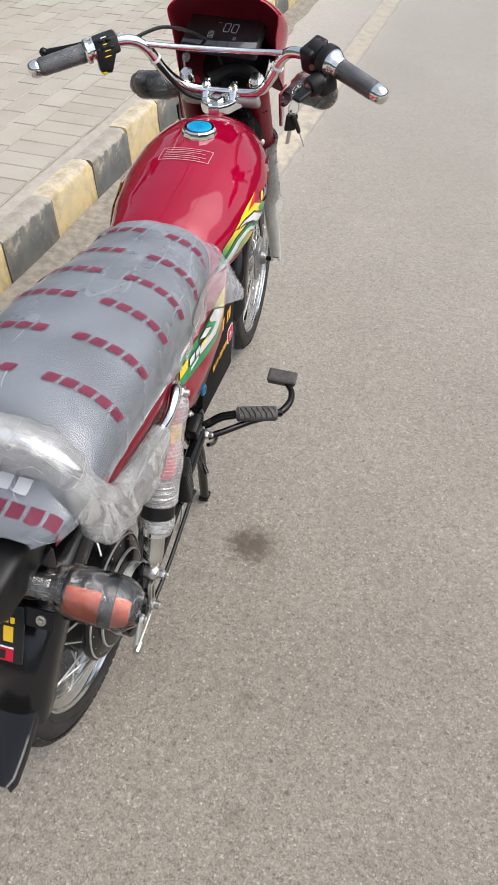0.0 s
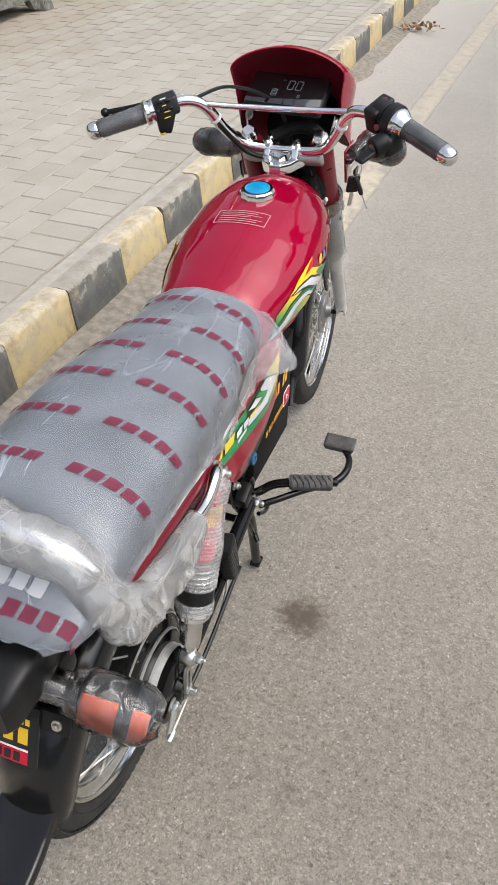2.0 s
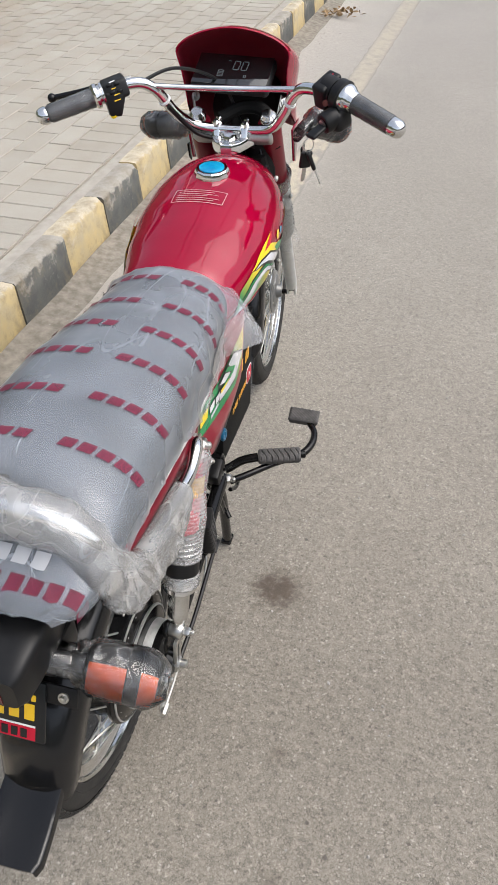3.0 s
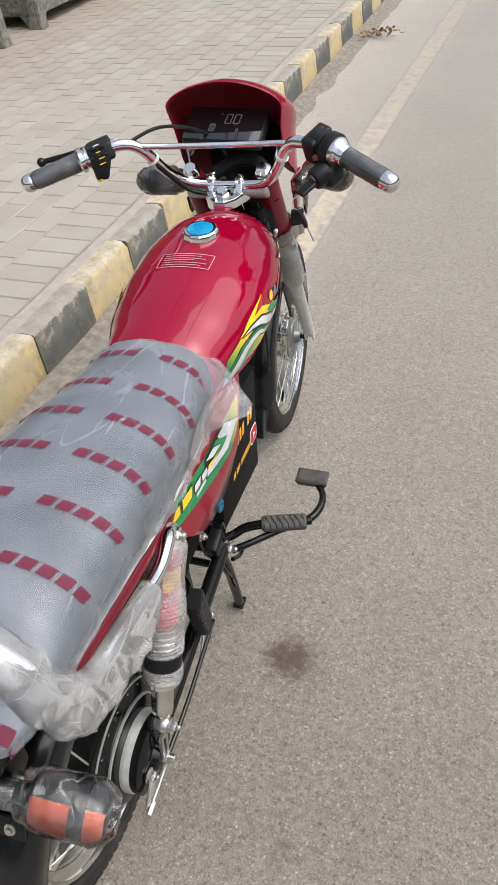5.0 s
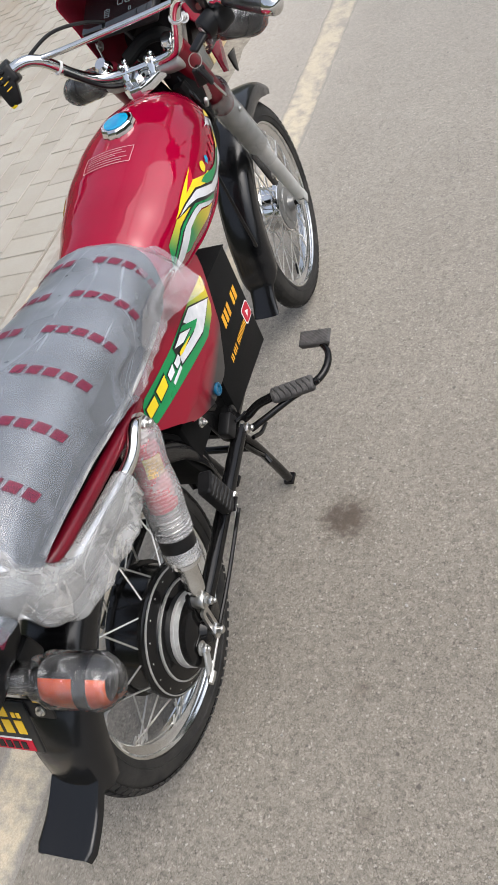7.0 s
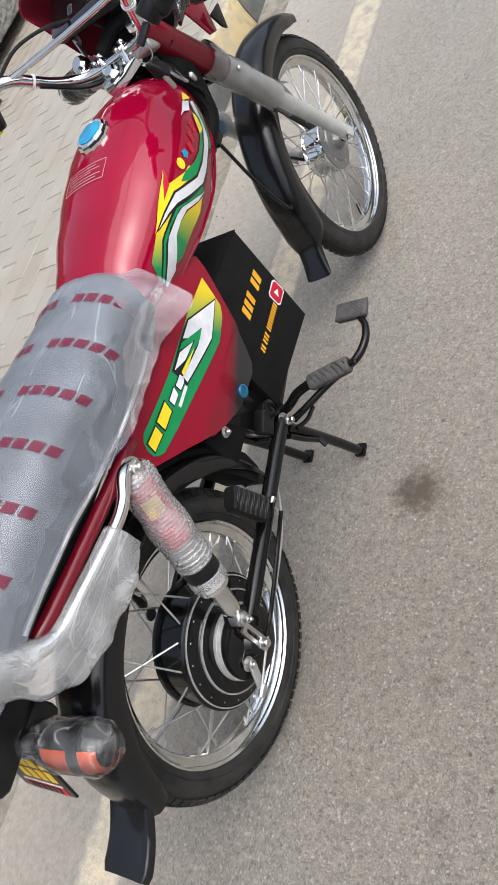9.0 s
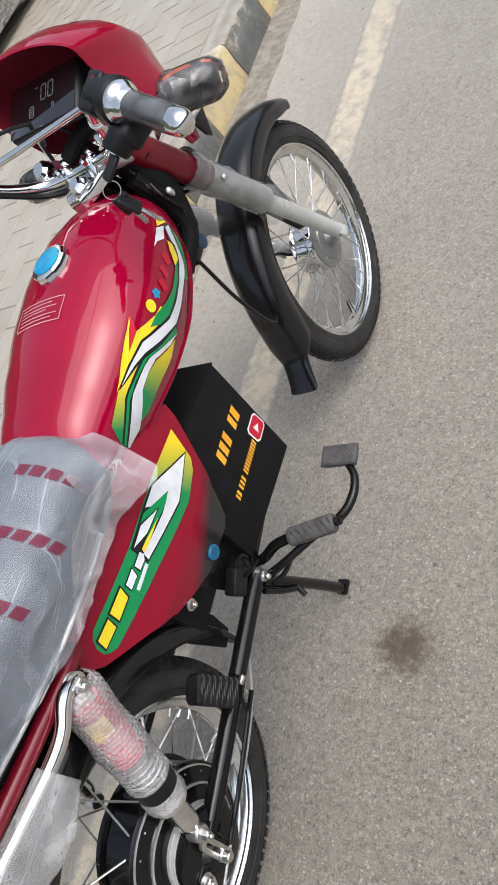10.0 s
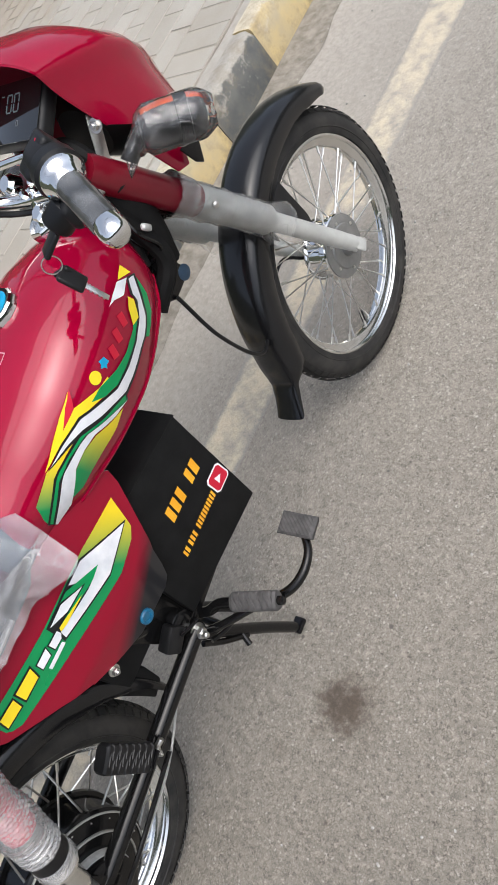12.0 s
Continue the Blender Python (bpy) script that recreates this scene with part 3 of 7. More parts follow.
bm = bmesh.new()
rng = random.Random(4)
edge = []
for i in range(401):
    y = -4 + 34 * i / 400
    c = LINE_X + LINE_SLOPE * y
    sides = [c - 0.07 + rng.uniform(-0.005, 0.005), c, c + 0.07 + rng.uniform(-0.005, 0.005)]
    edge.append([bm.verts.new((x, y, road_z(x) + 0.0006)) for x in sides])
for a, b in zip(edge, edge[1:]):
    for k in (0, 1):
        bm.faces.new((a[k], a[k + 1], b[k + 1], b[k]))
solid("road_marking", bm, M_LINE, "worn pale yellow edge line painted on the asphalt", "road line", "structure", smooth=False)

# pavement bed and cement strip behind the kerb
PAVE = 0.236
bm = bmesh.new()
loft(bm, [[(kerb_x(y) - 0.155, y, -0.05), (kerb_x(y) - 0.155, y, PAVE - 0.0012), (-14, y, PAVE - 0.0012), (-14, y, -0.05)] for y in (-8, 34)])
pavement = solid("pavement", bm, M_JOINT, "raised pavement of pale grey concrete pavers on sand", "pavement", "structure", smooth=False)
bm = bmesh.new()
rng = random.Random(9)
loft(bm, [[(kerb_x(y) - 0.089, y, 0.0), (kerb_x(y) - 0.091, y, 0.233 + rng.uniform(-0.004, 0.004)), (kerb_x(y) - 0.125, y, 0.237 + rng.uniform(-0.004, 0.004)), (kerb_x(y) - 0.17 + rng.uniform(-0.01, 0.01), y, 0.23), (kerb_x(y) - 0.17, y, 0.0)] for y in np.linspace(-6, 30, 240)])
kerb = solid("kerb", bm, M_CEMENT, "concrete kerb with blocks painted yellow and black in turn", "kerb", "structure")


def block_mesh(name, seed):
    """A cast kerb block, chipped along its upper edge; base at its front lower corner."""
    r = random.Random(seed)
    out = bmesh.new()
    cuts = 12
    loops = []
    for i in range(cuts + 1):
        y = -0.1755 + 0.351 * i / cuts
        end = 0.0028 if i in (0, cuts) else 0.0
        chip = r.uniform(0, 0.011) + (0.016 if r.random() < 0.2 else 0) + end
        loops.append([(0, y, -0.02), (0.001 - end, y, 0.075), (r.uniform(-0.002, 0.002) - 0.007 - end, y, 0.15), (-0.012 - end, y, 0.238 - chip * 0.8), (-0.017 - chip * 0.8, y, 0.2445 - end), (-0.06, y, 0.246 + r.uniform(-0.002, 0.002) - end), (-0.098, y, 0.241 - end), (-0.098, y, -0.02)])
    loft(out, loops)
    return mesh_of(name, out, None, sharp=50)


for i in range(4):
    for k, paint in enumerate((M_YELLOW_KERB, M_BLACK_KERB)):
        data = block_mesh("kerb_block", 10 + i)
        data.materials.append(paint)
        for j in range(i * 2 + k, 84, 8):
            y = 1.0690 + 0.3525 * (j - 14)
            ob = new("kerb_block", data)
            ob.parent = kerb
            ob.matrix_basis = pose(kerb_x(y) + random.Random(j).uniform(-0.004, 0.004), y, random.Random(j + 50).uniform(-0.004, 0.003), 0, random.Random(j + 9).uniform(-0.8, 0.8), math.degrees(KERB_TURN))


# unseen trees added for dark reflections: near behind pavement, far along and across road
bm = bmesh.new()
ringed = []
for i in range(721):
    a = 2 * math.pi * i / 720
    near = max(0.0, -math.cos(a)) ** 0.7
    r = 27 - 16.5 * near + 1.0 * noise.noise((math.cos(a) * 3, math.sin(a) * 3, 1))
    high = 6.0 + 2.2 * noise.noise((math.cos(a) * 4, math.sin(a) * 4, 5)) + 1.3 * noise.noise((math.cos(a) * 15, math.sin(a) * 15, 9)) + 0.9 * noise.noise((math.cos(a) * 60, math.sin(a) * 60, 2)) + 0.4 * noise.noise((math.cos(a) * 170, math.sin(a) * 170, 2))
    ringed.append([(r * math.cos(a), r * math.sin(a), -0.1), (r * math.cos(a), r * math.sin(a), high), ((r + 0.5) * math.cos(a), (r + 0.5) * math.sin(a), high), ((r + 0.5) * math.cos(a), (r + 0.5) * math.sin(a), -0.1)])
loft(bm, ringed, cap=False)
backdrop = solid("backdrop", bm, M_BACKDROP, "unseen dark green tree ring, added for dark reflections", "trees", "structure")


# overhead wires along the road, which the tank mirrors
for x, z, r in ((-1.55, 6.2, 0.03), (-1.15, 6.5, 0.022), (0.9, 7.0, 0.03)):
    wire = new("overhead_wire", mesh_of("overhead_wire", tube([(x + 0.25 * noise.noise((y * 0.3, x, 0)), y, z - 0.5 + 0.5 * ((y - 6) / 16) ** 2) for y in np.linspace(-10, 22, 12)], r, 8, 4), M_RUBBER))
    wire.parent = backdrop


# stone planters on the pavement
def planter(y0, length):
    x0, depth, height, base = -3.26, 0.62, 0.64, PAVE
    root = thing("planter", (x0 - depth / 2, y0 + length / 2, base), "grey rough-carved stone planter box on short feet", "planter", "planters on the pavement")
    rng = random.Random(int(y0 * 10))

    def slab(outline, turn, offset, length_):
        out = bmesh.new()
        # a carved face: rows of shallow, uneven ridges
        nu, nv = int(length_ / 0.013), 54
        grid, lows = {}, {}
        for i in range(nu + 1):
            for j in range(nv + 1):
                u = length_ * i / nu
                gap = min(u, length_ - u)
                low = 0.095 - 0.075 * min(1.0, max(0.0, (0.17 - gap) / 0.06)) ** 1.5
                v = low + (height - low) * j / nv
                lows[i] = low
                carve = 0.009 * noise.noise((u * 14 + y0, v * 62, offset)) + 0.008 * abs(noise.noise((u * 30, v * 85, offset + y0)))
                rim = 0.012 if (min(u, length_ - u) < 0.06 or v > height - 0.06) else 0.0
                grid[i, j] = out.verts.new(turn @ Vector((u, (carve * 0.35 + 0.004 if rim else carve) + rim, v)))
        for i in range(nu):
            for j in range(nv):
                out.faces.new((grid[i, j], grid[i + 1, j], grid[i + 1, j + 1], grid[i, j + 1]))
        back = {k: out.verts.new(turn @ Vector((length_ * k[0] / nu, -0.05, lows[k[0]] + (height - lows[k[0]]) * k[1] / nv))) for k in grid if k[0] in (0, nu) or k[1] in (0, nv)}
        for i in range(nu):
            out.faces.new((grid[i, 0], back[i, 0], back[i + 1, 0], grid[i + 1, 0]))
            out.faces.new((grid[i, nv], grid[i + 1, nv], back[i + 1, nv], back[i, nv]))
        return out

    corner = Vector((x0, y0, base))
    sides = ((corner, 90, length), (corner + Vector((0, length, 0)), 180, depth), (corner + Vector((-depth, length, 0)), 270, length), (corner + Vector((-depth, 0, 0)), 0, depth))
    for n_, (at, turn, size) in enumerate(sides):
        # faces look outwards: along u to the side, ridges towards the street
        m = Matrix.Translation(at) @ pose(0, 0, 0, 0, 0, turn) @ Matrix.Diagonal((1, -1, 1, 1))
        part("side_panel", slab(None, m, n_ * 3.1, size), M_STONE, root)
    for dx in (0.0, -depth):
        for dy in (0.0, length):
            out = bmesh.new()
            loft(out, [[(x0 + dx + sx * w, y0 + dy + sy * w, base + z) for sx, sy in ((-1, -1), (1, -1), (1, 1), (-1, 1))] for z, w in ((0, 0.062), (0.03, 0.058), (0.09, 0.048), (height * 0.97, 0.04), (height + 0.012, 0.045))])
            bmesh.ops.bevel(out, geom=list(out.edges), offset=0.008, segments=2, affect="EDGES")
            part("corner_foot", out, M_STONE, root)
    part("soil", rbox((depth - 0.08, length - 0.08, 0.05), (x0 - depth / 2, y0 + length / 2, base + height - 0.09), 0.005), M_JOINT, root, "dry brown soil")
    part("bottom", rbox((depth - 0.06, length - 0.06, 0.04), (x0 - depth / 2, y0 + length / 2, base + 0.1), 0.005), M_STONE, root)


planter(3.53, 1.33)
planter(5.42, 1.33)

# ---------------------------------------------------------------- the motorcycle
BIKE_AT = Vector((0, 0.5, 0))
BIKE_T, BIKE_S = (-0.0012, -0.002, 0.012, -0.314, 0.3925, 0.62), 1.0125
BIKE = thing("motorcycle", BIKE_AT, "new dark red electric motorcycle on its stand, seat in printed film", "motorcycle")
# how the whole machine stands on the road
BIKE.matrix_basis = pose(*BIKE_T) @ Matrix.Scale(BIKE_S, 4) @ Matrix.Translation(BIKE_AT)
REAR, FRONT = Vector((0.0, -0.005, 0.291)), Vector((-0.038, 1.302, 0.291))
AX = Vector((-0.026, 0.898, 0.903))  # top of the steering axis
RAKE = Vector((0, 0.588, -1)).normalized()
STEER = Matrix.Translation(AX) @ Matrix.Rotation(radians(-3.6), 4, RAKE) @ Matrix.Translation(-AX)


def wheel(name, centre, rim_r, tyre_r, half, hub_r, hub_half, turn, label, blocks, lug=0.0018, hub_shift=0.0):
    """A spoked wheel about the x axis."""
    c, X = centre, (1, 0, 0)
    w = half * 0.72
    half_rim = [(rim_r + 0.002, w - 0.003), (rim_r + 0.003, w), (rim_r - 0.008, w + 0.001), (rim_r - 0.0115, w * 0.9), (rim_r - 0.011, w * 0.7), (rim_r - 0.013, w * 0.6), (rim_r - 0.021, w * 0.5), (rim_r - 0.0255, w * 0.36), (rim_r - 0.0262, w * 0.2), (rim_r - 0.0285, w * 0.12), (rim_r - 0.0285, 0)]
    inside = [(rim_r - 0.02, 0), (rim_r - 0.018, w * 0.36), (rim_r - 0.008, w * 0.6), (rim_r - 0.006, w - 0.006)]
    bm = ring([(r, -x) for r, x in inside] + [(r, -x) for r, x in half_rim[:-1]] + [(r, x) for r, x in reversed(half_rim)] + [(r, x) for r, x in reversed(inside[1:])], c, X, 96)
    rim = part(name, bm, M_RIM, BIKE, label, turn)
    # tyre: round body and rows of tread blocks
    prof = []
    for i in range(15):
        a = math.pi * (i / 14) * 1.16 - math.pi * 0.08
        prof.append((rim_r - 0.004 + (tyre_r - rim_r) * max(0.0, math.sin(a)) ** 0.75 if 0 < math.sin(a) else rim_r - 0.004, -half * math.cos(a) * (1.0 if math.sin(a) > 0.2 else 0.85)))
    bm = ring(prof, c, X, 96)
    tread = bmesh.new()
    for i in range(blocks):
        for row, (x, r, wx) in enumerate(((-0.62, 0.795 + 26 * lug, 0.2), (-0.2, 0.99, 0.19), (0.2, 0.99, 0.19), (0.62, 0.795 + 26 * lug, 0.2))):
            a = 2 * math.pi * (i + (0.5 if row % 2 else 0)) / blocks
            rr = rim_r + (tyre_r - rim_r) * r
            m = Matrix.Translation(c) @ Matrix.Rotation(a, 4, "X") @ Matrix.Translation((x * half, 0, rr)) @ Matrix.Rotation(x * 1.15, 4, "Y")
            cube = [m @ Vector((sx * half * wx, sy * math.pi * tyre_r / blocks * 0.66, sz * lug)) for sx in (-1, 1) for sy in (-1, 1) for sz in (-1, 1)]
            v = [tread.verts.new(q) for q in cube]
            for f in ((0, 1, 3, 2), (4, 6, 7, 5), (0, 4, 5, 1), (2, 3, 7, 6), (1, 5, 7, 3)):
                tread.faces.new([v[k] for k in f])
    add(bm, tread)
    # moulded wall ribs
    for side in (-1, 1):
        ring([(rim_r + 0.006, side * half * 0.86), (rim_r + 0.009, side * half * 0.97), (rim_r + 0.012, side * half * 0.9)], c, X, 96, bm)
    part("tyre", bm, M_RUBBER, rim, "black rubber tyre with block tread", turn, sharp=30)
    # spokes, crossed in fours
    count = 36
    meshes = {}
    for side in (-1, 1):
        for lean in (-1, 1):
            a = lean * 0.42 if hub_r < 0.08 else lean * 0.3
            out = tube([(side * hub_half + hub_shift, 0, hub_r * 0.97), (side * 0.006, math.sin(a) * (rim_r - 0.026), math.cos(a) * (rim_r - 0.026))], 0.0019 if hub_r > 0.08 else 0.0016, 6)
            tube([(side * 0.006, math.sin(a) * (rim_r - 0.026), math.cos(a) * (rim_r - 0.026)), (side * 0.0075, math.sin(a * 0.98) * (rim_r - 0.042), math.cos(a * 0.98) * (rim_r - 0.042))], 0.0026, 6, bm=out)
            meshes[side, lean] = mesh_of("spoke", out, M_STEEL)
    base = turn or Matrix()
    for i in range(count):
        side, lean = (1, -1)[i % 2], (1, -1)[(i // 2) % 2]
        ob = new("spoke", meshes[side, lean])
        ob.parent = rim
        ob.matrix_basis = base @ Matrix.Translation(c) @ Matrix.Rotation(2 * math.pi * (i + 0.35 * lean) / count, 4, "X")
    return rim


def bolt(at, axis, r=0.007, length=0.012, mat=None, parent=None, name="bolt"):
    """A hexagon head on its washer, with a rounded stud."""
    out = lathe([(r * 1.5, 0), (r * 1.5, 0.002)], at, axis, 20)
    lathe([(r * 0.95, 0.002), (r, 0.003), (r, 0.002 + length * 0.5), (r * 0.85, 0.003 + length * 0.55)], at, axis, 6, out)
    lathe([(r * 0.55, 0.002), (r * 0.55, length), (r * 0.35, length * 1.12)], at, axis, 12, out)
    return part(name, out, mat or M_STEEL, parent or BIKE)


# rear wheel with its motor
rear = wheel("rear_wheel", REAR + Vector((-0.024, -0.005, 0.004)), 0.2295, 0.285, 0.0375, 0.118, 0.034, None, "chrome spoked rear wheel", 84, hub_shift=0.02)
hub = part("hub_motor", lathe([(0.05, -0.07), (0.1, -0.055), (0.118, -0.04), (0.124, -0.036), (0.124, -0.028), (0.117, -0.026), (0.117, 0.026), (0.124, 0.028), (0.124, 0.036), (0.119, 0.04), (0.112, 0.043), (0.095, 0.049), (0.09, 0.056), (0.075, 0.06), (0.066, 0.06)], REAR, (1, 0, 0), 72), M_BLACK_GLOSS, rear, "black electric hub motor")
part("motor_ring", ring([(0.0915, 0.052), (0.0945, 0.052), (0.0945, 0.0555), (0.0915, 0.0565)], REAR, (1, 0, 0), 72), M_ALLOY, rear, "bare alloy trim ring")
part("motor_ring", ring([(0.117, 0.0415), (0.1195, 0.0405), (0.1195, 0.0425), (0.117, 0.0435)], REAR, (1, 0, 0), 72), M_ALLOY, rear)
part("brake_drum", ring([(0.055, 0.06), (0.069, 0.06), (0.070, 0.063), (0.0695, 0.0675), (0.0688, 0.068), (0.0695, 0.0685), (0.069, 0.076), (0.055, 0.078)], REAR, (1, 0, 0), 64), M_BAND, rear, "turned alloy drum band")
part("brake_plate", lathe([(0.067, 0.074), (0.068, 0.09), (0.06, 0.095), (0.03, 0.097), (0.022, 0.108), (0.012, 0.11)], REAR, (1, 0, 0), 48), M_BLACK_GLOSS, rear)
for i in range(18):
    a = 2 * math.pi * i / 18
    part("cover_screw", lathe([(0.0036, 0), (0.0034, 0.0025), (0.002, 0.0035)], REAR + Vector((0.041, 0.107 * math.sin(a), 0.107 * math.cos(a))), (1, 0, 0), 8), M_STEEL, rear)
part("axle", lathe([(0.008, -0.12), (0.008, 0.128), (0.006, 0.13)], REAR, (1, 0, 0), 16), M_STEEL, rear)
bolt(REAR + Vector((0.104, 0, 0)), (1, 0, 0), 0.012, 0.02, parent=rear, name="axle_nut")
bolt(REAR - Vector((0.104, 0, 0)), (-1, 0, 0), 0.012, 0.02, parent=rear, name="axle_nut")

# front wheel with its drum
front = wheel("front_wheel", FRONT, 0.2375, 0.291, 0.031, 0.066, 0.022, STEER, "chrome spoked front wheel", 76, 0.0004)
part("hub", lathe([(0.03, -0.045), (0.05, -0.042), (0.064, -0.034), (0.068, -0.03), (0.066, -0.025), (0.062, -0.022), (0.062, 0.006), (0.066, 0.009), (0.071, 0.014), (0.071, 0.026), (0.066, 0.03)], FRONT, (1, 0, 0), 48), M_CHROME, front, "polished drum hub", STEER)
part("brake_plate", lathe([(0.0685, 0.024), (0.0685, 0.032), (0.058, 0.035), (0.05, 0.0345), (0.047, 0.038), (0.022, 0.04), (0.016, 0.055)], FRONT, (1, 0, 0), 40), M_BRAKE, front, "grey cast brake plate", STEER)
for i in range(6):
    a = 2 * math.pi * i / 6 + 0.3
    part("plate_screw", lathe([(0.004, 0), (0.0038, 0.003), (0.002, 0.004)], FRONT + Vector((0.033, 0.054 * math.sin(a), 0.054 * math.cos(a))), (1, 0, 0), 8), M_STEEL, front, "", STEER)
part("axle", lathe([(0.007, -0.07), (0.007, 0.07)], FRONT, (1, 0, 0), 14), M_BLACK_GLOSS, front, "", STEER)
part("valve", tube([FRONT + Vector((0, -0.06, -0.195)), FRONT + Vector((0.004, -0.055, -0.165))], 0.005, 8), M_BLACK_PLASTIC, front, "", STEER)


# forks
def fork(side):
    x = AX.x + side * 0.077
    at = lambda z: Vector((x, 1.019 + (0.756 - z) * 0.588, z))
    n_ = "fork_leg"
    leg = part(n_, lathe([(0.014, 0.0), (0.0165, 0.008), (0.0165, 0.03), (0.0172, 0.05), (0.0178, 0.27), (0.027, 0.285), (0.0275, 0.44), (0.026, 0.475), (0.02, 0.48)], at(0.328), -RAKE, 32), M_FORK, BIKE, "silver-painted front fork leg", STEER)
    part("fork_cover", lathe([(0.026, 0.462), (0.0275, 0.468), (0.0265, 0.475), (0.026, 0.67), (0.024, 0.68)], at(0.328), -RAKE, 32), M_MAROON, leg, "maroon upper fork cover", STEER)
    part("fork_cap", lathe([(0.017, 0.69), (0.017, 0.705), (0.012, 0.712)], at(0.328), -RAKE, 24), M_CHROME, leg, "", STEER)
    # film, creased and open at its lower end
    out = bmesh.new()
    rng = random.Random(side + 5)
    loops = []
    for i in range(26):
        h = 0.245 + 0.275 * i / 25
        flare = 0.010 * max(0, 1 - i / 4) + 0.006 * max(0, (i - 21) / 4)
        loops.append([at(0.328) - RAKE * h + (0.0305 + flare + 0.0035 * noise.noise((math.cos(a) * 2, math.sin(a) * 2 + side, h * 60))) * (math.cos(a) * Vector((1, 0, 0)) + math.sin(a) * Vector((1, 0, 0)).cross(RAKE)) for a in (2 * math.pi * q / 28 for q in range(28))])
    loft(out, loops, cap=False)
    part("film_sleeve", out, M_SLEEVE, leg, "clear plastic film sleeve", STEER)
    cuff = bmesh.new()
    loft(cuff, [[at(0.328) - RAKE * (0.478 + 0.005 * i) + (0.031 + 0.0045 * noise.noise((math.cos(a) * 5, math.sin(a) * 5 + side, i * 0.9))) * (math.cos(a) * Vector((1, 0, 0)) + math.sin(a) * Vector((1, 0, 0)).cross(RAKE)) for a in (2 * math.pi * q / 40 for q in range(40))] for i in range(9)], cap=False)
    part("film_cuff", cuff, M_FILM_MILKY, leg, "crumpled film gathered at the top of the sleeve", STEER, smooth=False)
    part("clamp_screw", lathe([(0.006, 0), (0.006, 0.004), (0.003, 0.006)], at(0.328) - RAKE * 0.44 + Vector((side * 0.0285, -0.008, 0)), (side, -0.25, 0), 10), M_STEEL, leg, "", STEER)
    for dx in (-0.011, 0.011):
        part("axle_lug", rbox((0.006, 0.026, 0.036), at(0.32) + Vector((dx, 0, 0)), 0.004, pose(0, 0, 0, 30), segments=2), M_FORK, leg, "", STEER)
    part("axle_pin", lathe([(0.007, -0.013), (0.007, 0.013)], at(0.316), (1, 0, 0), 12), M_BLACK_GLOSS, leg, "", STEER)
    return leg


fork(1)
fork(-1)
part("top_yoke", rbox((0.176, 0.05, 0.022), (AX.x, 0.917, 0.886), 0.009, pose(0, 0, 0, -30), segments=3), M_ALLOY, BIKE, "polished alloy top yoke", STEER)
out = bmesh.new()
loft(out, [[AX + Vector((x * s, -0.03 + y * s - 0.588 * 0 , z)) for x, y in ((-0.05, 0.035), (-0.03, -0.012), (-0.012, -0.03), (0.012, -0.03), (0.03, -0.012), (0.05, 0.035))] for z, s in ((-0.026, 0.95), (-0.012, 1.0), (-0.006, 0.92))])
part("stem_bracket", out, M_CHROME, BIKE, "", STEER)
part("stem_nut", lathe([(0.019, 0), (0.019, 0.004), (0.014, 0.005), (0.0145, 0.016), (0.011, 0.02)], AX + Vector((0, -0.022, -0.01)), (0, -0.45, 1), 6), M_CHROME, BIKE, "", STEER)
part("steering_head", tube([AX + Vector((0, 0, -0.03)), AX + RAKE * 0.2], 0.026, 20), M_BLACK_GLOSS, BIKE)
part("lower_yoke", rbox((0.16, 0.055, 0.03), AX + RAKE * 0.2 + Vector((0, 0.03, 0.0)), 0.01, pose(0, 0, 0, -30)), M_BLACK_GLOSS, BIKE, "", STEER)
for x in (-0.058, 0.003):
    out = rbox((0.022, 0.034, 0.04), (x, 0.907, 0.902), 0.007, pose(0, 0, 0, -25), segments=3)
    for dy in (-0.012, 0.012):
        lathe([(0.0065, 0), (0.0065, 0.008), (0.004, 0.011)], (x, 0.905 + dy, 0.92), (0, -0.4, 1), 6, out)
    part("bar_clamp", out, M_CHROME, BIKE)

def flat_bar(a, b, width, thick):
    """A flat strip of metal with rounded ends."""
    a, b = Vector(a), Vector(b)
    return rbox((thick, width, (b - a).length + width * 0.6), (a + b) / 2, 0.0012, (b - a).to_track_quat("Z", "Y").to_matrix().to_4x4())


# handlebar
BAR = [(-0.345, 0.685, 0.979), (-0.25, 0.742, 1.008), (-0.19, 0.772, 1.026), (-0.155, 0.795, 1.012), (-0.128, 0.835, 0.957), (-0.1, 0.868, 0.923), (-0.05, 0.882, 0.913), (0.018, 0.885, 0.915), (0.07, 0.88, 0.925), (0.1, 0.862, 0.962), (0.125, 0.845, 1.008), (0.16, 0.826, 1.026), (0.25, 0.772, 1.024), (0.338, 0.72, 1.002)]
handlebar = part("handlebar", tube(BAR, 0.011, 16, 7), M_CHROME, BIKE, "chrome braced handlebar")
handlebar.location = (-0.009, 0.02, -0.006)
part("brace", tube([(-0.172, 0.785, 1.02), (-0.1, 0.81, 1.014), (0.05, 0.838, 1.014), (0.145, 0.84, 1.02)], 0.0058, 12), M_CHROME, handlebar, "thin chrome cross brace")
part("cable_tie", ring([(0.0112, -0.002), (0.0135, -0.002), (0.0135, 0.002), (0.0112, 0.002)], (-0.141, 0.815, 0.985), (0.35, 0.5, -0.75), 20), M_SIGN_WHITE, handlebar)
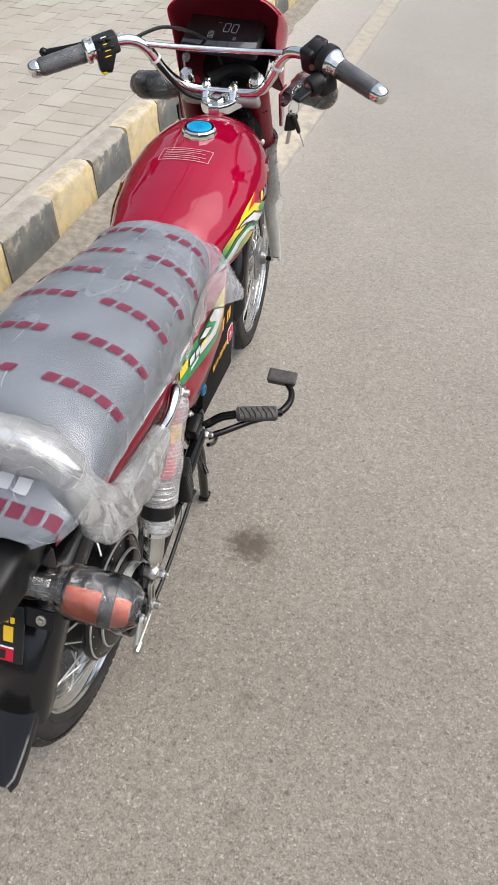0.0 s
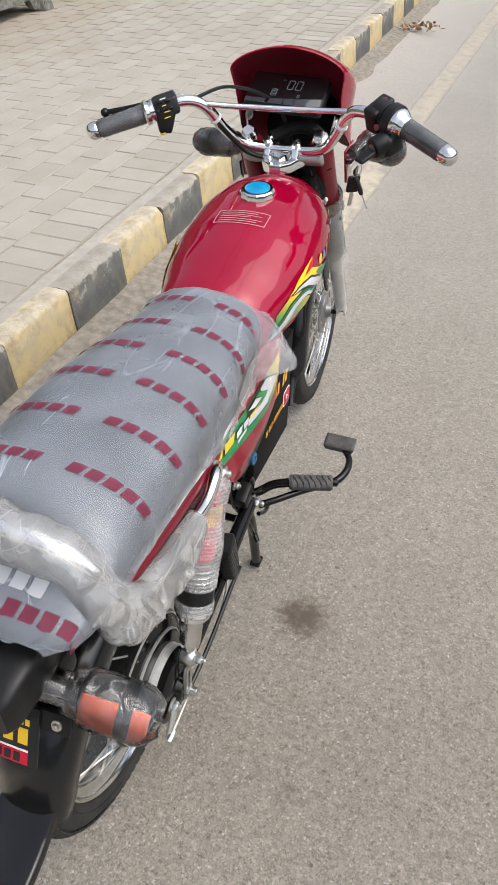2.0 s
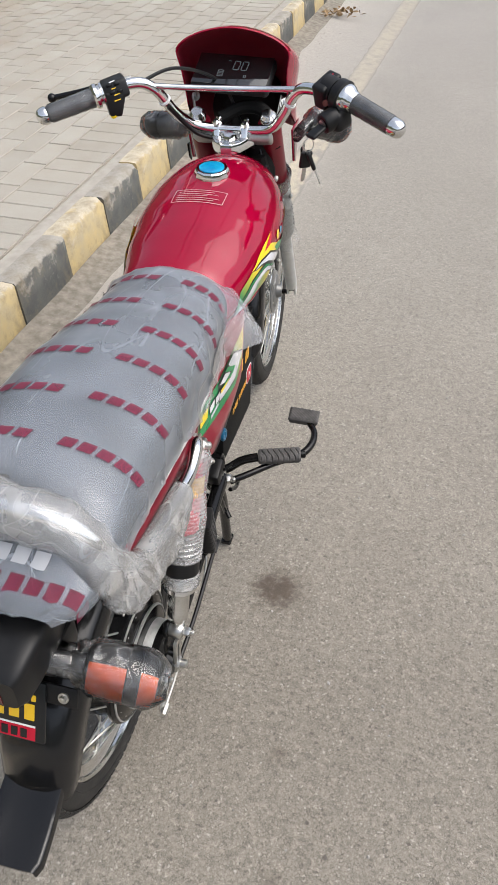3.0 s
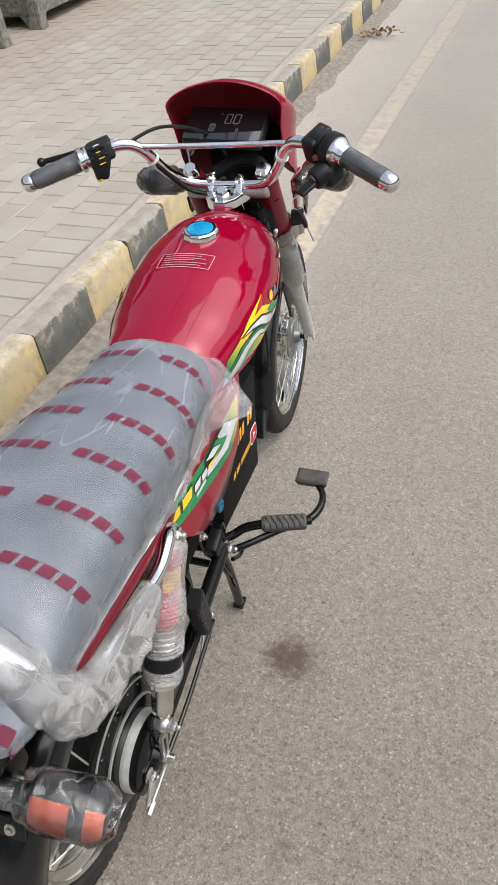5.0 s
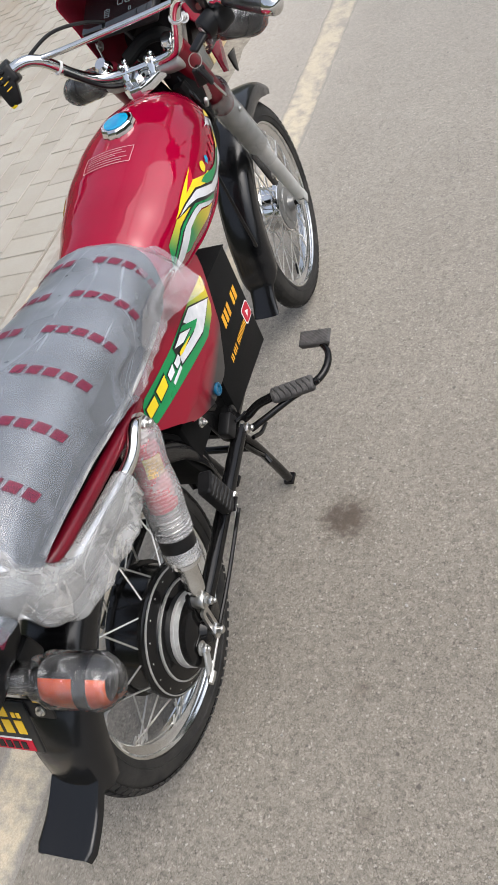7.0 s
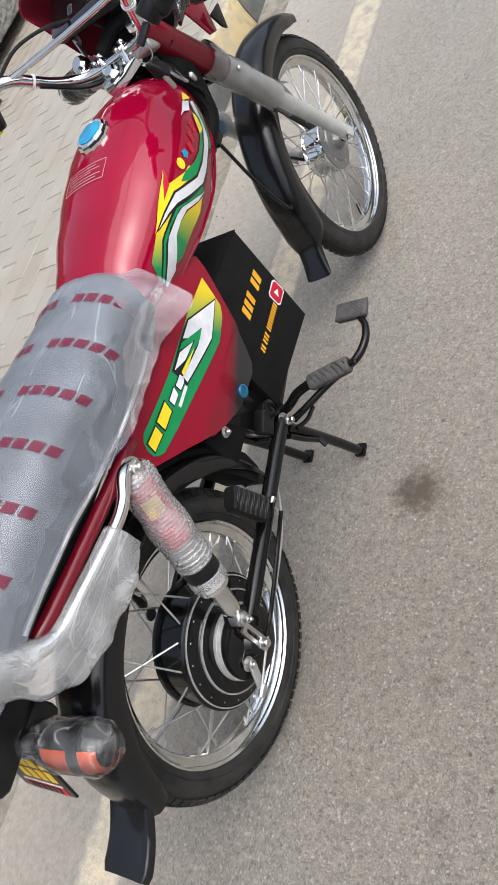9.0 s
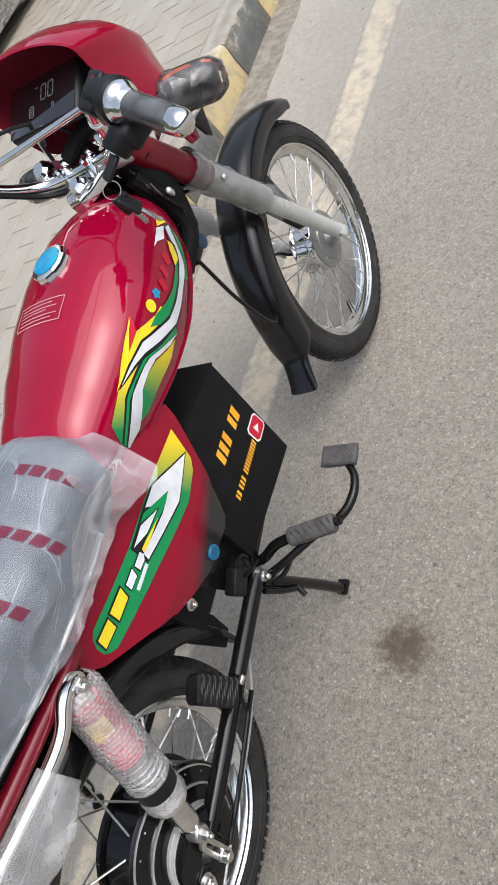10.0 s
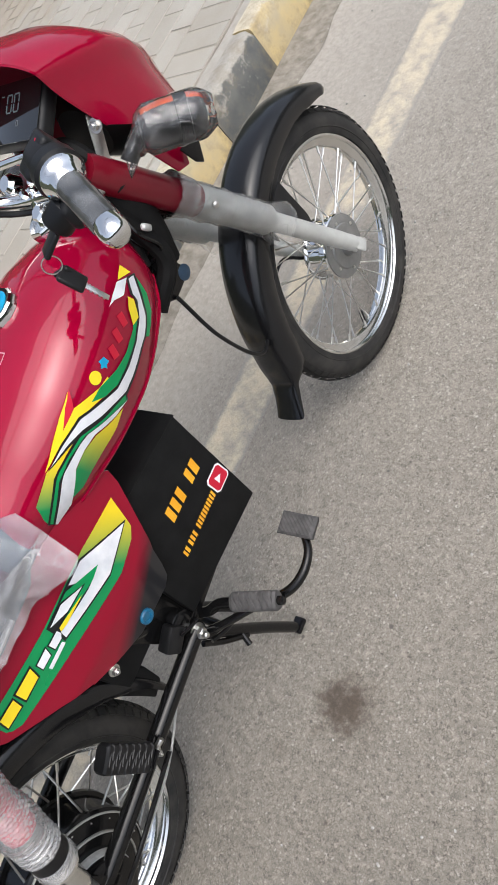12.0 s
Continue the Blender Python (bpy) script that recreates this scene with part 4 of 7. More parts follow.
part("cable_tie", ring([(0.0112, -0.002), (0.0135, -0.002), (0.0135, 0.002), (0.0112, 0.002)], (0.113, 0.853, 0.987), (0.45, -0.3, 0.8), 20), M_SIGN_WHITE, handlebar)


def grip(a, b, label, collar, cap):
    """A ribbed rubber grip with a chrome collar, a domed cap of the length given and a film skin."""
    a, b = Vector(a), Vector(b)
    d = (b - a).normalized()
    size = (b - a).length
    prof = [(0.0125, 0.0), (0.0172, 0.003)] + [(0.0172 + (0.0005 if k % 2 else 0) - 0.0012 * k / 22, 0.006 + (size - 0.022) * k / 22) for k in range(23)] + [(0.015, size - 0.012)]
    g = part("grip", lathe(prof, a, d, 28), M_GRIP, handlebar, label)
    part("end_cap", lathe([(0.0163, size - cap), (0.0173, size - cap + 0.003), (0.0171, size - 0.006), (0.0162, size + 0.001), (0.0135, size + 0.0065), (0.009, size + 0.01), (0.003, size + 0.0115)], a, d, 32), M_CHROME, g, "chrome domed end cap")
    part("film_skin", lathe([(0.0189 - 0.0012 * k / 14 + 0.0003 * math.sin(k * 2.1), 0.004 + (size - 0.02) * k / 14) for k in range(15)], a, d, 20, close=False), M_FILM_GRIP, g, "thin clear film skin")
    part("flange", lathe(collar, a, d, 32), M_CHROME, g, "chrome grip collar")


grip((-0.256, 0.739, 1.006), (-0.352, 0.681, 0.977), "dark grey rubber grip with a film skin", [(0.017, -0.016), (0.022, -0.015), (0.022, -0.011), (0.0185, -0.009), (0.0185, -0.005), (0.0235, -0.004), (0.024, 0.002), (0.0215, 0.006), (0.0178, 0.008)], 0.012)
grip((0.243, 0.776, 1.026), (0.346, 0.716, 1.0), "dark grey rubber throttle grip", [(0.018, -0.012), (0.0265, -0.0105), (0.0275, -0.006), (0.0265, -0.001), (0.0235, 0.003), (0.0205, 0.009), (0.0192, 0.015), (0.0175, 0.017)], 0.02)
SW = Vector((-0.224, 0.757, 1.012))
along = Vector((0.095, 0.058, 0.03)).normalized()
upright = Vector((-0.06, 0.3, 0.95))
upright = (upright - along * upright.dot(along)).normalized()
SWM = Matrix((along, upright.cross(along), upright)).transposed().to_4x4()
SWM.translation = SW


def tapered_box(size, taper, slant, bevel):
    """A rounded box that narrows downwards, its top sloping forwards."""
    out = rbox(size, (0, 0, 0), bevel, None, segments=3)
    for v in out.verts:
        k = 1 - taper * max(0.0, size[2] / 2 - v.co.z) / size[2]
        v.co.x, v.co.y = v.co.x * k, v.co.y * k
        v.co.z += slant * v.co.y * (v.co.z > 0)
    return out


switch = part("switch_box", tapered_box((0.05, 0.05, 0.04), 0.05, 0.25, 0.006), M_BLACK_PLASTIC, handlebar, "black left switch housing", SWM @ Matrix.Translation((0.003, 0.004, 0.004)))
foot_z = Vector((-0.08, 0.27, 0.96)).normalized()
foot_x = Vector((0.86, 0.5, 0.0))
foot_x = (foot_x - foot_z * foot_x.dot(foot_z)).normalized()
FOOT = Matrix((foot_x, foot_z.cross(foot_x), foot_z)).transposed().to_4x4()
FOOT.translation = SW + Vector((0.001, -0.008, -0.022))
part("switch_box_lower", tapered_box((0.044, 0.042, 0.044), 0.45, 0.0, 0.006), M_BLACK_PLASTIC, switch, "", FOOT)
part("horn_button", lathe([(0.0075, -0.004), (0.0075, 0.002), (0.005, 0.004)], SW + Vector((0.001, -0.02, -0.038)), (0.1, -0.85, 0.2), 16), M_YELLOW, switch, "yellow horn button")
for k, (x, z) in enumerate(((-0.008, 0.014), (0.008, 0.012), (-0.006, 0.0), (0.009, -0.002))):
    part("slider", rbox((0.011, 0.005, 0.006), (x, -0.0225, z), 0.0015), M_BLACK_GLOSS, switch, "", SWM)
for k, (x, z, w) in enumerate(((0.0, 0.0185, 0.012), (-0.001, 0.006, 0.009), (0.001, -0.006, 0.012), (-0.002, -0.016, 0.013))):
    part("switch_mark", rbox((w, 0.0012, 0.0018), (x, -0.0222 if z > -0.01 else -0.02, z), 0), M_PLATE_YELLOW if k else M_SIGN_WHITE, switch, "", SWM)
part("cable_ferrule", lathe([(0.0055, 0), (0.0055, 0.012), (0.004, 0.014)], SWM @ Vector((0.028, 0.016, 0.012)), along, 12), M_STEEL, switch)
lever = part("brake_lever", tube([(-0.222, 0.79, 1.018), (-0.265, 0.802, 1.008), (-0.32, 0.802, 0.992), (-0.38, 0.792, 0.978)], [0.008, 0.0065, 0.0055, 0.0055], 12), M_BLACK_GLOSS, handlebar, "black brake lever")
bm = bmesh.new()
bmesh.ops.create_uvsphere(bm, u_segments=16, v_segments=10, radius=0.0095, matrix=Matrix.Translation((-0.383, 0.7915, 0.977)))
part("ball_end", bm, M_BLACK_GLOSS, lever)
RD = (Vector(BAR[-1]) - Vector(BAR[-2])).normalized()
throttle = part("throttle_housing", lathe([(0.013, -0.062), (0.024, -0.06), (0.025, -0.045), (0.024, -0.034), (0.02, -0.033), (0.021, -0.03), (0.0295, -0.028), (0.0305, -0.012), (0.026, -0.0085)], (0.243, 0.776, 1.026), RD, 28), M_BLACK_PLASTIC, handlebar, "black throttle and switch housing")
part("kill_switch_block", tapered_box((0.034, 0.056, 0.052), 0.15, 0.1, 0.007), M_BLACK_PLASTIC, throttle, "", Matrix.Translation((0.196, 0.803, 1.03)) @ pose(0, 0, 0, 18, 8, -31))
part("kill_switch_mark", rbox((0.003, 0.02, 0.0015), (0, 0, 0), 0), M_SIGN_RED, throttle, "", Matrix.Translation((0.2, 0.8, 1.058)) @ pose(0, 0, 0, 18, 8, -31))
part("start_button", lathe([(0.006, 0), (0.006, 0.004)], (0.2, 0.775, 1.018), (-0.2, -1, 0.1), 14), M_LENS_RED, throttle)
part("key_switch", lathe([(0.017, -0.03), (0.02, -0.026), (0.02, 0.0), (0.018, 0.003), (0.011, 0.004), (0.0105, 0.001)], (0.203, 0.749, 0.988), (-0.62, -0.62, -0.3), 28), M_BLACK_PLASTIC, throttle, "black ignition switch under the throttle")
part("lock_face", lathe([(0.0095, 0.002), (0.0095, 0.0055), (0.007, 0.006)], (0.203, 0.749, 0.988), (-0.62, -0.62, -0.3), 20), M_STEEL, throttle)
part("switch_pod", rbox((0.05, 0.045, 0.04), (0.222, 0.775, 0.99), 0.012, pose(0, 0, 0, 10, -8, -30), segments=3), M_BLACK_PLASTIC, throttle)


def key(at, turn):
    k = part("key", rbox((0.024, 0.008, 0.036), (0, 0, -0.02), 0.008, None, segments=3), M_BLACK_PLASTIC, BIKE, "ignition key with a black plastic head", Matrix.Translation(at) @ turn)
    blade = rbox((0.007, 0.002, 0.032), (0, 0, -0.054), 0.0006)
    for i in range(4):
        rbox((0.002, 0.0018, 0.003), (0.0042, 0, -0.046 - 0.006 * i), 0, bm=blade)
    part("key_blade", blade, M_STEEL, k, "", Matrix.Translation(at) @ turn)


def hang(head, tip):
    """Turns a key so that it points from its head to its tip."""
    d = (Vector(tip) - Vector(head)).normalized()
    return (-d).to_track_quat("Z", "Y").to_matrix().to_4x4()


key((0.171, 0.737, 0.9635), hang((0.171, 0.737, 0.9635), (0.194, 0.765, 0.98)))
key((0.17, 0.7345, 0.941), hang((0.171, 0.735, 0.924), (0.189, 0.74, 0.881)))
key((0.169, 0.7375, 0.94), hang((0.169, 0.738, 0.924), (0.161, 0.751, 0.87)))
part("key_ring", ring([(0.0115, -0.0007), (0.0129, -0.0007), (0.0129, 0.0007), (0.0115, 0.0007)], (0.171, 0.7355, 0.951), (0.7, -0.7, 0.1), 24), M_STEEL, BIKE)

# headlamp cowl, meter and lamps, turned with the bars
XC = -0.03
COWL = [(0.945, 0.122, 1.098, 0.93), (0.97, 0.126, 1.095, 0.905), (1.01, 0.129, 1.084, 0.875), (1.06, 0.126, 1.06, 0.86), (1.11, 0.112, 1.015, 0.85), (1.15, 0.086, 0.965, 0.845), (1.165, 0.07, 0.93, 0.85)]
# half outline of the hood: height and width, from its foot over the side lobe to the crown
HOOD = [(0.0, 0.94), (0.18, 0.94), (0.36, 0.945), (0.5, 0.96), (0.6, 0.985), (0.7, 1.0), (0.77, 0.955), (0.85, 0.82), (0.915, 0.63), (0.96, 0.43), (0.99, 0.2), (1.0, 0.0)]


def cowl_loop(y, inset=0.0):
    w, top, low = lerp(COWL, y)
    w, top = w - inset, top - inset
    side = []
    line = smooth_path([(v, h, 0) for h, v in HOOD], 3)
    for q in line:
        lean = 0.042 * (1 - q.y) ** 1.5 * max(0.0, 1 - max(0.0, y - 1.0) / 0.12)
        side.append((w * max(0.0, q.x), y + lean, low + (top - low) * q.y))
    return [(XC + x, yy, z) for x, yy, z in side] + [(XC - x, yy, z) for x, yy, z in reversed(side[:-1])]


bm = bmesh.new()
ys = [0.945, 0.957, 0.97, 0.985, 1.0, 1.02, 1.04, 1.06, 1.08, 1.1, 1.12, 1.135, 1.15, 1.16, 1.165]
loft(bm, [cowl_loop(y) for y in ys], closed=False)
inner = bmesh.new()
loft(inner, [cowl_loop(y, 0.004) for y in ys], closed=False)
rim_ = bmesh.new()
loft(rim_, [cowl_loop(0.945), [(x, y - 0.002, z) for x, y, z in cowl_loop(0.945, 0.002)], cowl_loop(0.945, 0.004)], closed=False)
add(bm, rim_)
cowl = part("headlamp_cowl", bm, M_RED, BIKE, "dark red headlamp cowl with an arched hood", STEER, sharp=60)
part("cowl_lining", inner, M_MAROON_IN, cowl, "dull maroon inside of the hood", STEER, sharp=60)
part("headlamp", lathe([(0.06, 0.0), (0.074, 0.004), (0.072, 0.03), (0.06, 0.045), (0.03, 0.055), (0.002, 0.058)], (XC, 1.13, 0.895), (0, 1, 0), 40), M_CHROME, cowl, "", STEER)
part("lamp_bowl", lathe([(0.045, 0), (0.075, 0.03), (0.082, 0.07), (0.082, 0.1)], (XC, 1.03, 0.9), (0, 1, 0), 40), M_BLACK_PLASTIC, cowl, "", STEER)
for side in (-1, 1):
    one, two = sorted((side * 0.118, side * 0.123)), sorted((side * 0.134, side * 0.139))
    part("lower_fin", plate([(0.995, 0.88), (1.09, 0.875), (1.045, 0.79), (1.02, 0.8)], XC + one[0], XC + one[1], 0.002), M_RED, cowl, "", STEER)
    part("lower_fin", plate([(1.035, 0.825), (1.085, 0.818), (1.056, 0.778), (1.045, 0.79)], XC + two[0], XC + two[1], 0.002), M_BLACK_GLOSS, cowl, "", STEER)
METER = Matrix.Translation((XC - 0.007, 0.962, 1.0)) @ pose(0, 0, 0, 27, 0, -2)
meter = part("meter", rbox((0.172, 0.092, 0.026), (0, 0, 0), 0.009, None, segments=3), M_BLACK_PLASTIC, BIKE, "black digital meter showing two zeros", METER)
part("screen", rbox((0.164, 0.084, 0.002), (0, 0, 0.0135), 0.0008), M_SCREEN, meter, "", METER)


def segment_digit(x):
    out = bmesh.new()
    w, h, t = 0.012, 0.024, 0.0018
    for cx, cy, sx, sy in ((0, h / 2, w - t, t), (0, -h / 2, w - t, t), (-w / 2, h / 4, t, h / 2 - t), (w / 2, h / 4, t, h / 2 - t), (-w / 2, -h / 4, t, h / 2 - t), (w / 2, -h / 4, t, h / 2 - t)):
        rbox((sx, sy, 0.0006), (x + cx + cy * 0.06, 0.012 + cy, 0.0149), 0, bm=out)
    return out


for x in (0.006, 0.024):
    part("digit_zero", segment_digit(x), M_DIGIT, meter, "", METER, smooth=False)
out = bmesh.new()
for cx, cy, sx, sy in ((-0.03, -0.012, 0.0012, 0.017), (-0.019, -0.012, 0.0012, 0.017), (-0.0245, -0.004, 0.011, 0.001), (-0.0245, -0.0205, 0.011, 0.001), (-0.0245, -0.0025, 0.004, 0.0014), (-0.0245, -0.008, 0.008, 0.001), (-0.0245, -0.012, 0.008, 0.001), (-0.0245, -0.016, 0.008, 0.001)):
    rbox((sx, sy, 0.0006), (cx, cy, 0.0149), 0, bm=out)
part("battery_symbol", out, M_DIGIT, meter, "", METER, smooth=False)
out = bmesh.new()
for cx, cy, sx, sy in ((0.03, -0.013, 0.005, 0.0008), (0.03, -0.02, 0.005, 0.0008), (0.0278, -0.0165, 0.0008, 0.006), (0.0322, -0.0165, 0.0008, 0.006), (-0.012, 0.024, 0.006, 0.001)):
    rbox((sx, sy, 0.0006), (cx, cy, 0.0149), 0, bm=out)
part("small_digit", out, M_DIGIT, meter, "", METER, smooth=False)
for side in (-1, 1):
    part("cowl_bracket", flat_bar((XC + side * 0.1, 0.985, 0.948), (AX.x + side * 0.083, 0.94, 0.872), 0.02, 0.003), M_STEEL, cowl, "flat steel cowl bracket", STEER)
    bolt((XC + side * 0.1, 0.982, 0.944), (side * 0.3, -0.8, 0.5), 0.007, 0.01, parent=cowl)
part("wiring_loom", tube([(-0.06, 0.93, 0.92), (-0.01, 0.955, 0.94), (0.04, 0.95, 0.93), (0.06, 0.95, 0.86)], 0.014, 10), M_BLACK_MATT, BIKE)
part("wiring_loom", tube([(0.03, 0.92, 0.85), (0.045, 0.93, 0.78), (0.05, 0.92, 0.72), (0.03, 0.86, 0.68)], 0.016, 10), M_BLACK_MATT, BIKE)
part("wiring_loom", tube([(-0.04, 0.95, 0.93), (-0.02, 0.95, 0.88), (0.02, 0.94, 0.84), (0.03, 0.9, 0.74)], 0.011, 10), M_BLACK_MATT, BIKE)
part("wiring_loom", tube([(0.015, 0.955, 0.87), (0.03, 0.955, 0.79), (0.022, 0.935, 0.71)], 0.03, 12), M_BLACK_MATT, BIKE)
part("cable", tube([(-0.19, 0.79, 1.02), (-0.13, 0.86, 1.035), (-0.06, 0.94, 0.99), (-0.02, 0.96, 0.9)], 0.0036, 8), M_BLACK_PLASTIC, BIKE, "black brake cable")
part("cable", tube([(-0.14, 0.83, 0.968), (-0.1, 0.876, 0.905), (-0.04, 0.9, 0.885), (0.02, 0.92, 0.87)], 0.005, 8), M_BLACK_PLASTIC, BIKE)
part("cable", tube([(0.033, 0.9, 0.66), (0.04, 0.902, 0.54), (0.024, 0.95, 0.415), (-0.045, 1.07, 0.38), (-0.085, 1.2, 0.37), (-0.085, 1.26, 0.31)], 0.0038, 8, 10), M_BLACK_PLASTIC, BIKE, "black front brake cable")


def indicator(base, axis, face, label, arc=(-110, 55), fat=1.0, root=(-0.045, 0, 0)):
    """A turn lamp on a short stalk, in a twist of clear film."""
    base, axis, face = Vector(base), Vector(axis).normalized(), Vector(face).normalized()
    up = axis.cross(face).normalized()
    m = Matrix((( axis.x, face.x, up.x, base.x), (axis.y, face.y, up.y, base.y), (axis.z, face.z, up.z, base.z), (0, 0, 0, 1))) @ Matrix.Diagonal((0.92 if fat > 1 else 1.0, fat, fat, 1.0))
    prof = [(0.014, 0.0), (0.0245, 0.003), (0.029, 0.012), (0.0325, 0.032), (0.033, 0.05), (0.0322, 0.072), (0.0275, 0.088), (0.021, 0.093), (0.002, 0.095)]
    body = part("indicator", lathe(prof, (0, 0, 0), (1, 0, 0), 32), M_BLACK_PLASTIC, BIKE, label, m)
    bm = bmesh.new()
    for a0, a1 in ((0.006, 0.053), (0.071, 0.0925)):
        loops = []
        for i in range(9):
            h = a0 + (a1 - a0) * i / 8
            r = next(r0 + (r1 - r0) * (h - h0) / (h1 - h0) for (r0, h0), (r1, h1) in zip(prof, prof[1:]) if h0 <= h <= h1) + 0.0016
            loops.append([(h, r * math.cos(a), r * math.sin(a)) for a in (radians(arc[0] + (arc[1] - arc[0]) * q / 14) for q in range(15))])
        loft(bm, loops, closed=False)
    bmesh.ops.solidify(bm, geom=list(bm.faces), thickness=0.001)
    part("lens", bm, M_LENS, body, "orange lens", m)
    part("band", ring([(0.032, 0.053), (0.0357, 0.054), (0.0352, 0.07), (0.0315, 0.071)], (0, 0, 0), (1, 0, 0), 32), M_BLACK_PLASTIC, body, "", m)
    part("stalk", tube([root, Vector(root) * 0.45, (0.006, 0, 0)], [0.013, 0.011, 0.014], 16), M_BLACK_PLASTIC, body, "", m)
    bm = bmesh.new()
    loops = []
    for i in range(19):
        h = -0.05 + 0.155 * i / 18
        r = 0.022 if h < -0.01 else 0.0372
        r = r * (0.8 if -0.012 < h < 0.004 else 1) * (1 - max(0, (h - 0.078) / 0.03) ** 2 * 0.5)
        bend = Vector(root) * (h / -0.045) - Vector((h, 0, 0)) if h < 0 else Vector()
        loops.append([bend + Vector((h + 0.002 * noise.noise((k * 3.1, i * 2.7, 5)), *(q * (r + 0.0026 * noise.noise((k * 1.9 + base.x * 9, i * 1.7, base.y * 5))) for q in (math.cos(a), math.sin(a))))) for k, a in ((k, 2 * math.pi * k / 20) for k in range(20))])
    loft(bm, loops)
    bmesh.ops.triangulate(bm, faces=bm.faces)
    part("film_wrap", bm, M_FILM_CLEAR, body, "crumpled clear film", m)
    return body


indicator((0.098, -0.252, 0.657), (1, 0.12, -0.22), (0, -0.75, -0.65), "black rear indicator with an orange lens in clear film")
indicator((-0.098, -0.252, 0.657), (-1, 0.12, -0.22), (0, -0.75, -0.65), "black rear indicator with an orange lens in clear film")
indicator((0.13, 0.989, 0.914), (0.66, 0.64, -0.38), (-0.25, 0.7, 0.62), "black front indicator with an orange lens in clear film", (-75, 60), 0.92, (-0.026, -0.032, -0.012))
indicator((-0.16, 0.968, 0.884), (-1, 0.2, -0.14), (0.1, 0.95, 0.3), "black front indicator with an orange lens in clear film", (-50, 40), 0.84)

# tank: rows of y, half width, top, widest height, bottom
TANK = [(0.40, 0.098, 0.80, 0.745, 0.69), (0.46, 0.112, 0.828, 0.752, 0.686), (0.54, 0.131, 0.852, 0.765, 0.68), (0.62, 0.143, 0.872, 0.775, 0.678), (0.70, 0.143, 0.886, 0.785, 0.68), (0.77, 0.132, 0.888, 0.79, 0.69), (0.83, 0.112, 0.878, 0.79, 0.705), (0.87, 0.088, 0.86, 0.785, 0.72), (0.893, 0.06, 0.838, 0.785, 0.735), (0.902, 0.03, 0.815, 0.785, 0.755)]
TX = -0.008


def tank_x(y, z, grow=0.0):
    w, top, wide, low = lerp(TANK, y)
    if z > wide:
        k = min(1.0, (z - wide) / (top - wide))
        return (w + grow) * max(0.0, 1 - k**2.5) ** (1 / 2.1)
    k = min(1.0, (wide - z) / (wide - low))
    return (w + grow) * (1 - 0.24 * k**2)


def tank_loop(y, n_=22):
    w, top, wide, low = lerp(TANK, y)
    right = []
    for i in range(n_ + 1):
        a = math.pi / 2 * i / n_
        z = wide + (top - wide) * math.sin(a)
        right.append((w * max(0.0, math.cos(a)) ** (2 / 2.2), z))
    under = [(w * (1 - 0.24 * k**2), wide - (wide - low) * k) for k in (0.25, 0.5, 0.75, 1.0)]
    half = [(w * 0.35, low + 0.004), *reversed(under), *right[:-1]]
    return [(TX + x, y, z) for x, z in half] + [(TX, y, top)] + [(TX - x, y, z) for x, z in reversed(half)]


bm = bmesh.new()
ty = [0.40, 0.42, 0.44, 0.46, 0.48, 0.5, 0.53, 0.56, 0.59, 0.62, 0.65, 0.68, 0.71, 0.74, 0.77, 0.8, 0.82, 0.84, 0.855, 0.87, 0.88, 0.888, 0.895, 0.902]
loft(bm, [tank_loop(y) for y in ty])
tank = part("fuel_tank", bm, M_RED, BIKE, "glossy candy red tank with striped decals", sharp=55)
tank.location = (-0.005, 0.009, 0.003)
part("tank_seam", tube([(TX + tank_x(y, lerp(TANK, y)[3]) + 0.001, y, lerp(TANK, y)[3] + 0.004) for y in np.linspace(0.44, 0.88, 12)], 0.0045, 8, 3), M_RED, tank)
part("tank_seam", tube([(TX - tank_x(y, lerp(TANK, y)[3]) - 0.001, y, lerp(TANK, y)[3] + 0.004) for y in np.linspace(0.44, 0.88, 12)], 0.0045, 8, 3), M_RED, tank)
CAP = Vector((TX - 0.002, 0.703, 0.876))
CAPN = (0, -0.06, 1)
cap = part("filler_cap", lathe([(0.034, 0), (0.036, 0.004), (0.0355, 0.012), (0.0335, 0.018), (0.031, 0.021)], CAP, CAPN, 12), M_CHROME, tank, "chrome faceted filler cap", sharp=20)
part("cap_disc", lathe([(0.025, 0.020), (0.025, 0.0222), (0.022, 0.0228)], CAP, CAPN, 40), M_BLUE, cap, "blue disc under film")


def on_tank(side=1, lift=0.0012):
    return lambda y, z: Vector((TX + side * (tank_x(y, z) + lift), y, z))


def on_tank_top(u, v, lift=0.001):
    """x and y on the tank's upper side."""
    w, top, wide, low = lerp(TANK, v)
    k = min(0.999, abs(u - TX) / w)
    return Vector((u, v, wide + (top - wide) * (1 - k**2.1) ** (1 / 2.5) + lift))


def strip(a, b, thick):
    """A thin bar between two points of an outline plane."""
    (u0, v0), (u1, v1) = a, b
    size = math.hypot(u1 - u0, v1 - v0)
    nu, nv = -(v1 - v0) / size * thick / 2, (u1 - u0) / size * thick / 2
    return [(u0 + nu, v0 + nv), (u1 + nu, v1 + nv), (u1 - nu, v1 - nv), (u0 - nu, v0 - nv)]


def stripe(mat, lift, outline):
    """A tank stripe on both flanks."""
    for side in (1, -1):
        part("tank_stripe", skin(outline, on_tank(side, lift)), mat, tank)


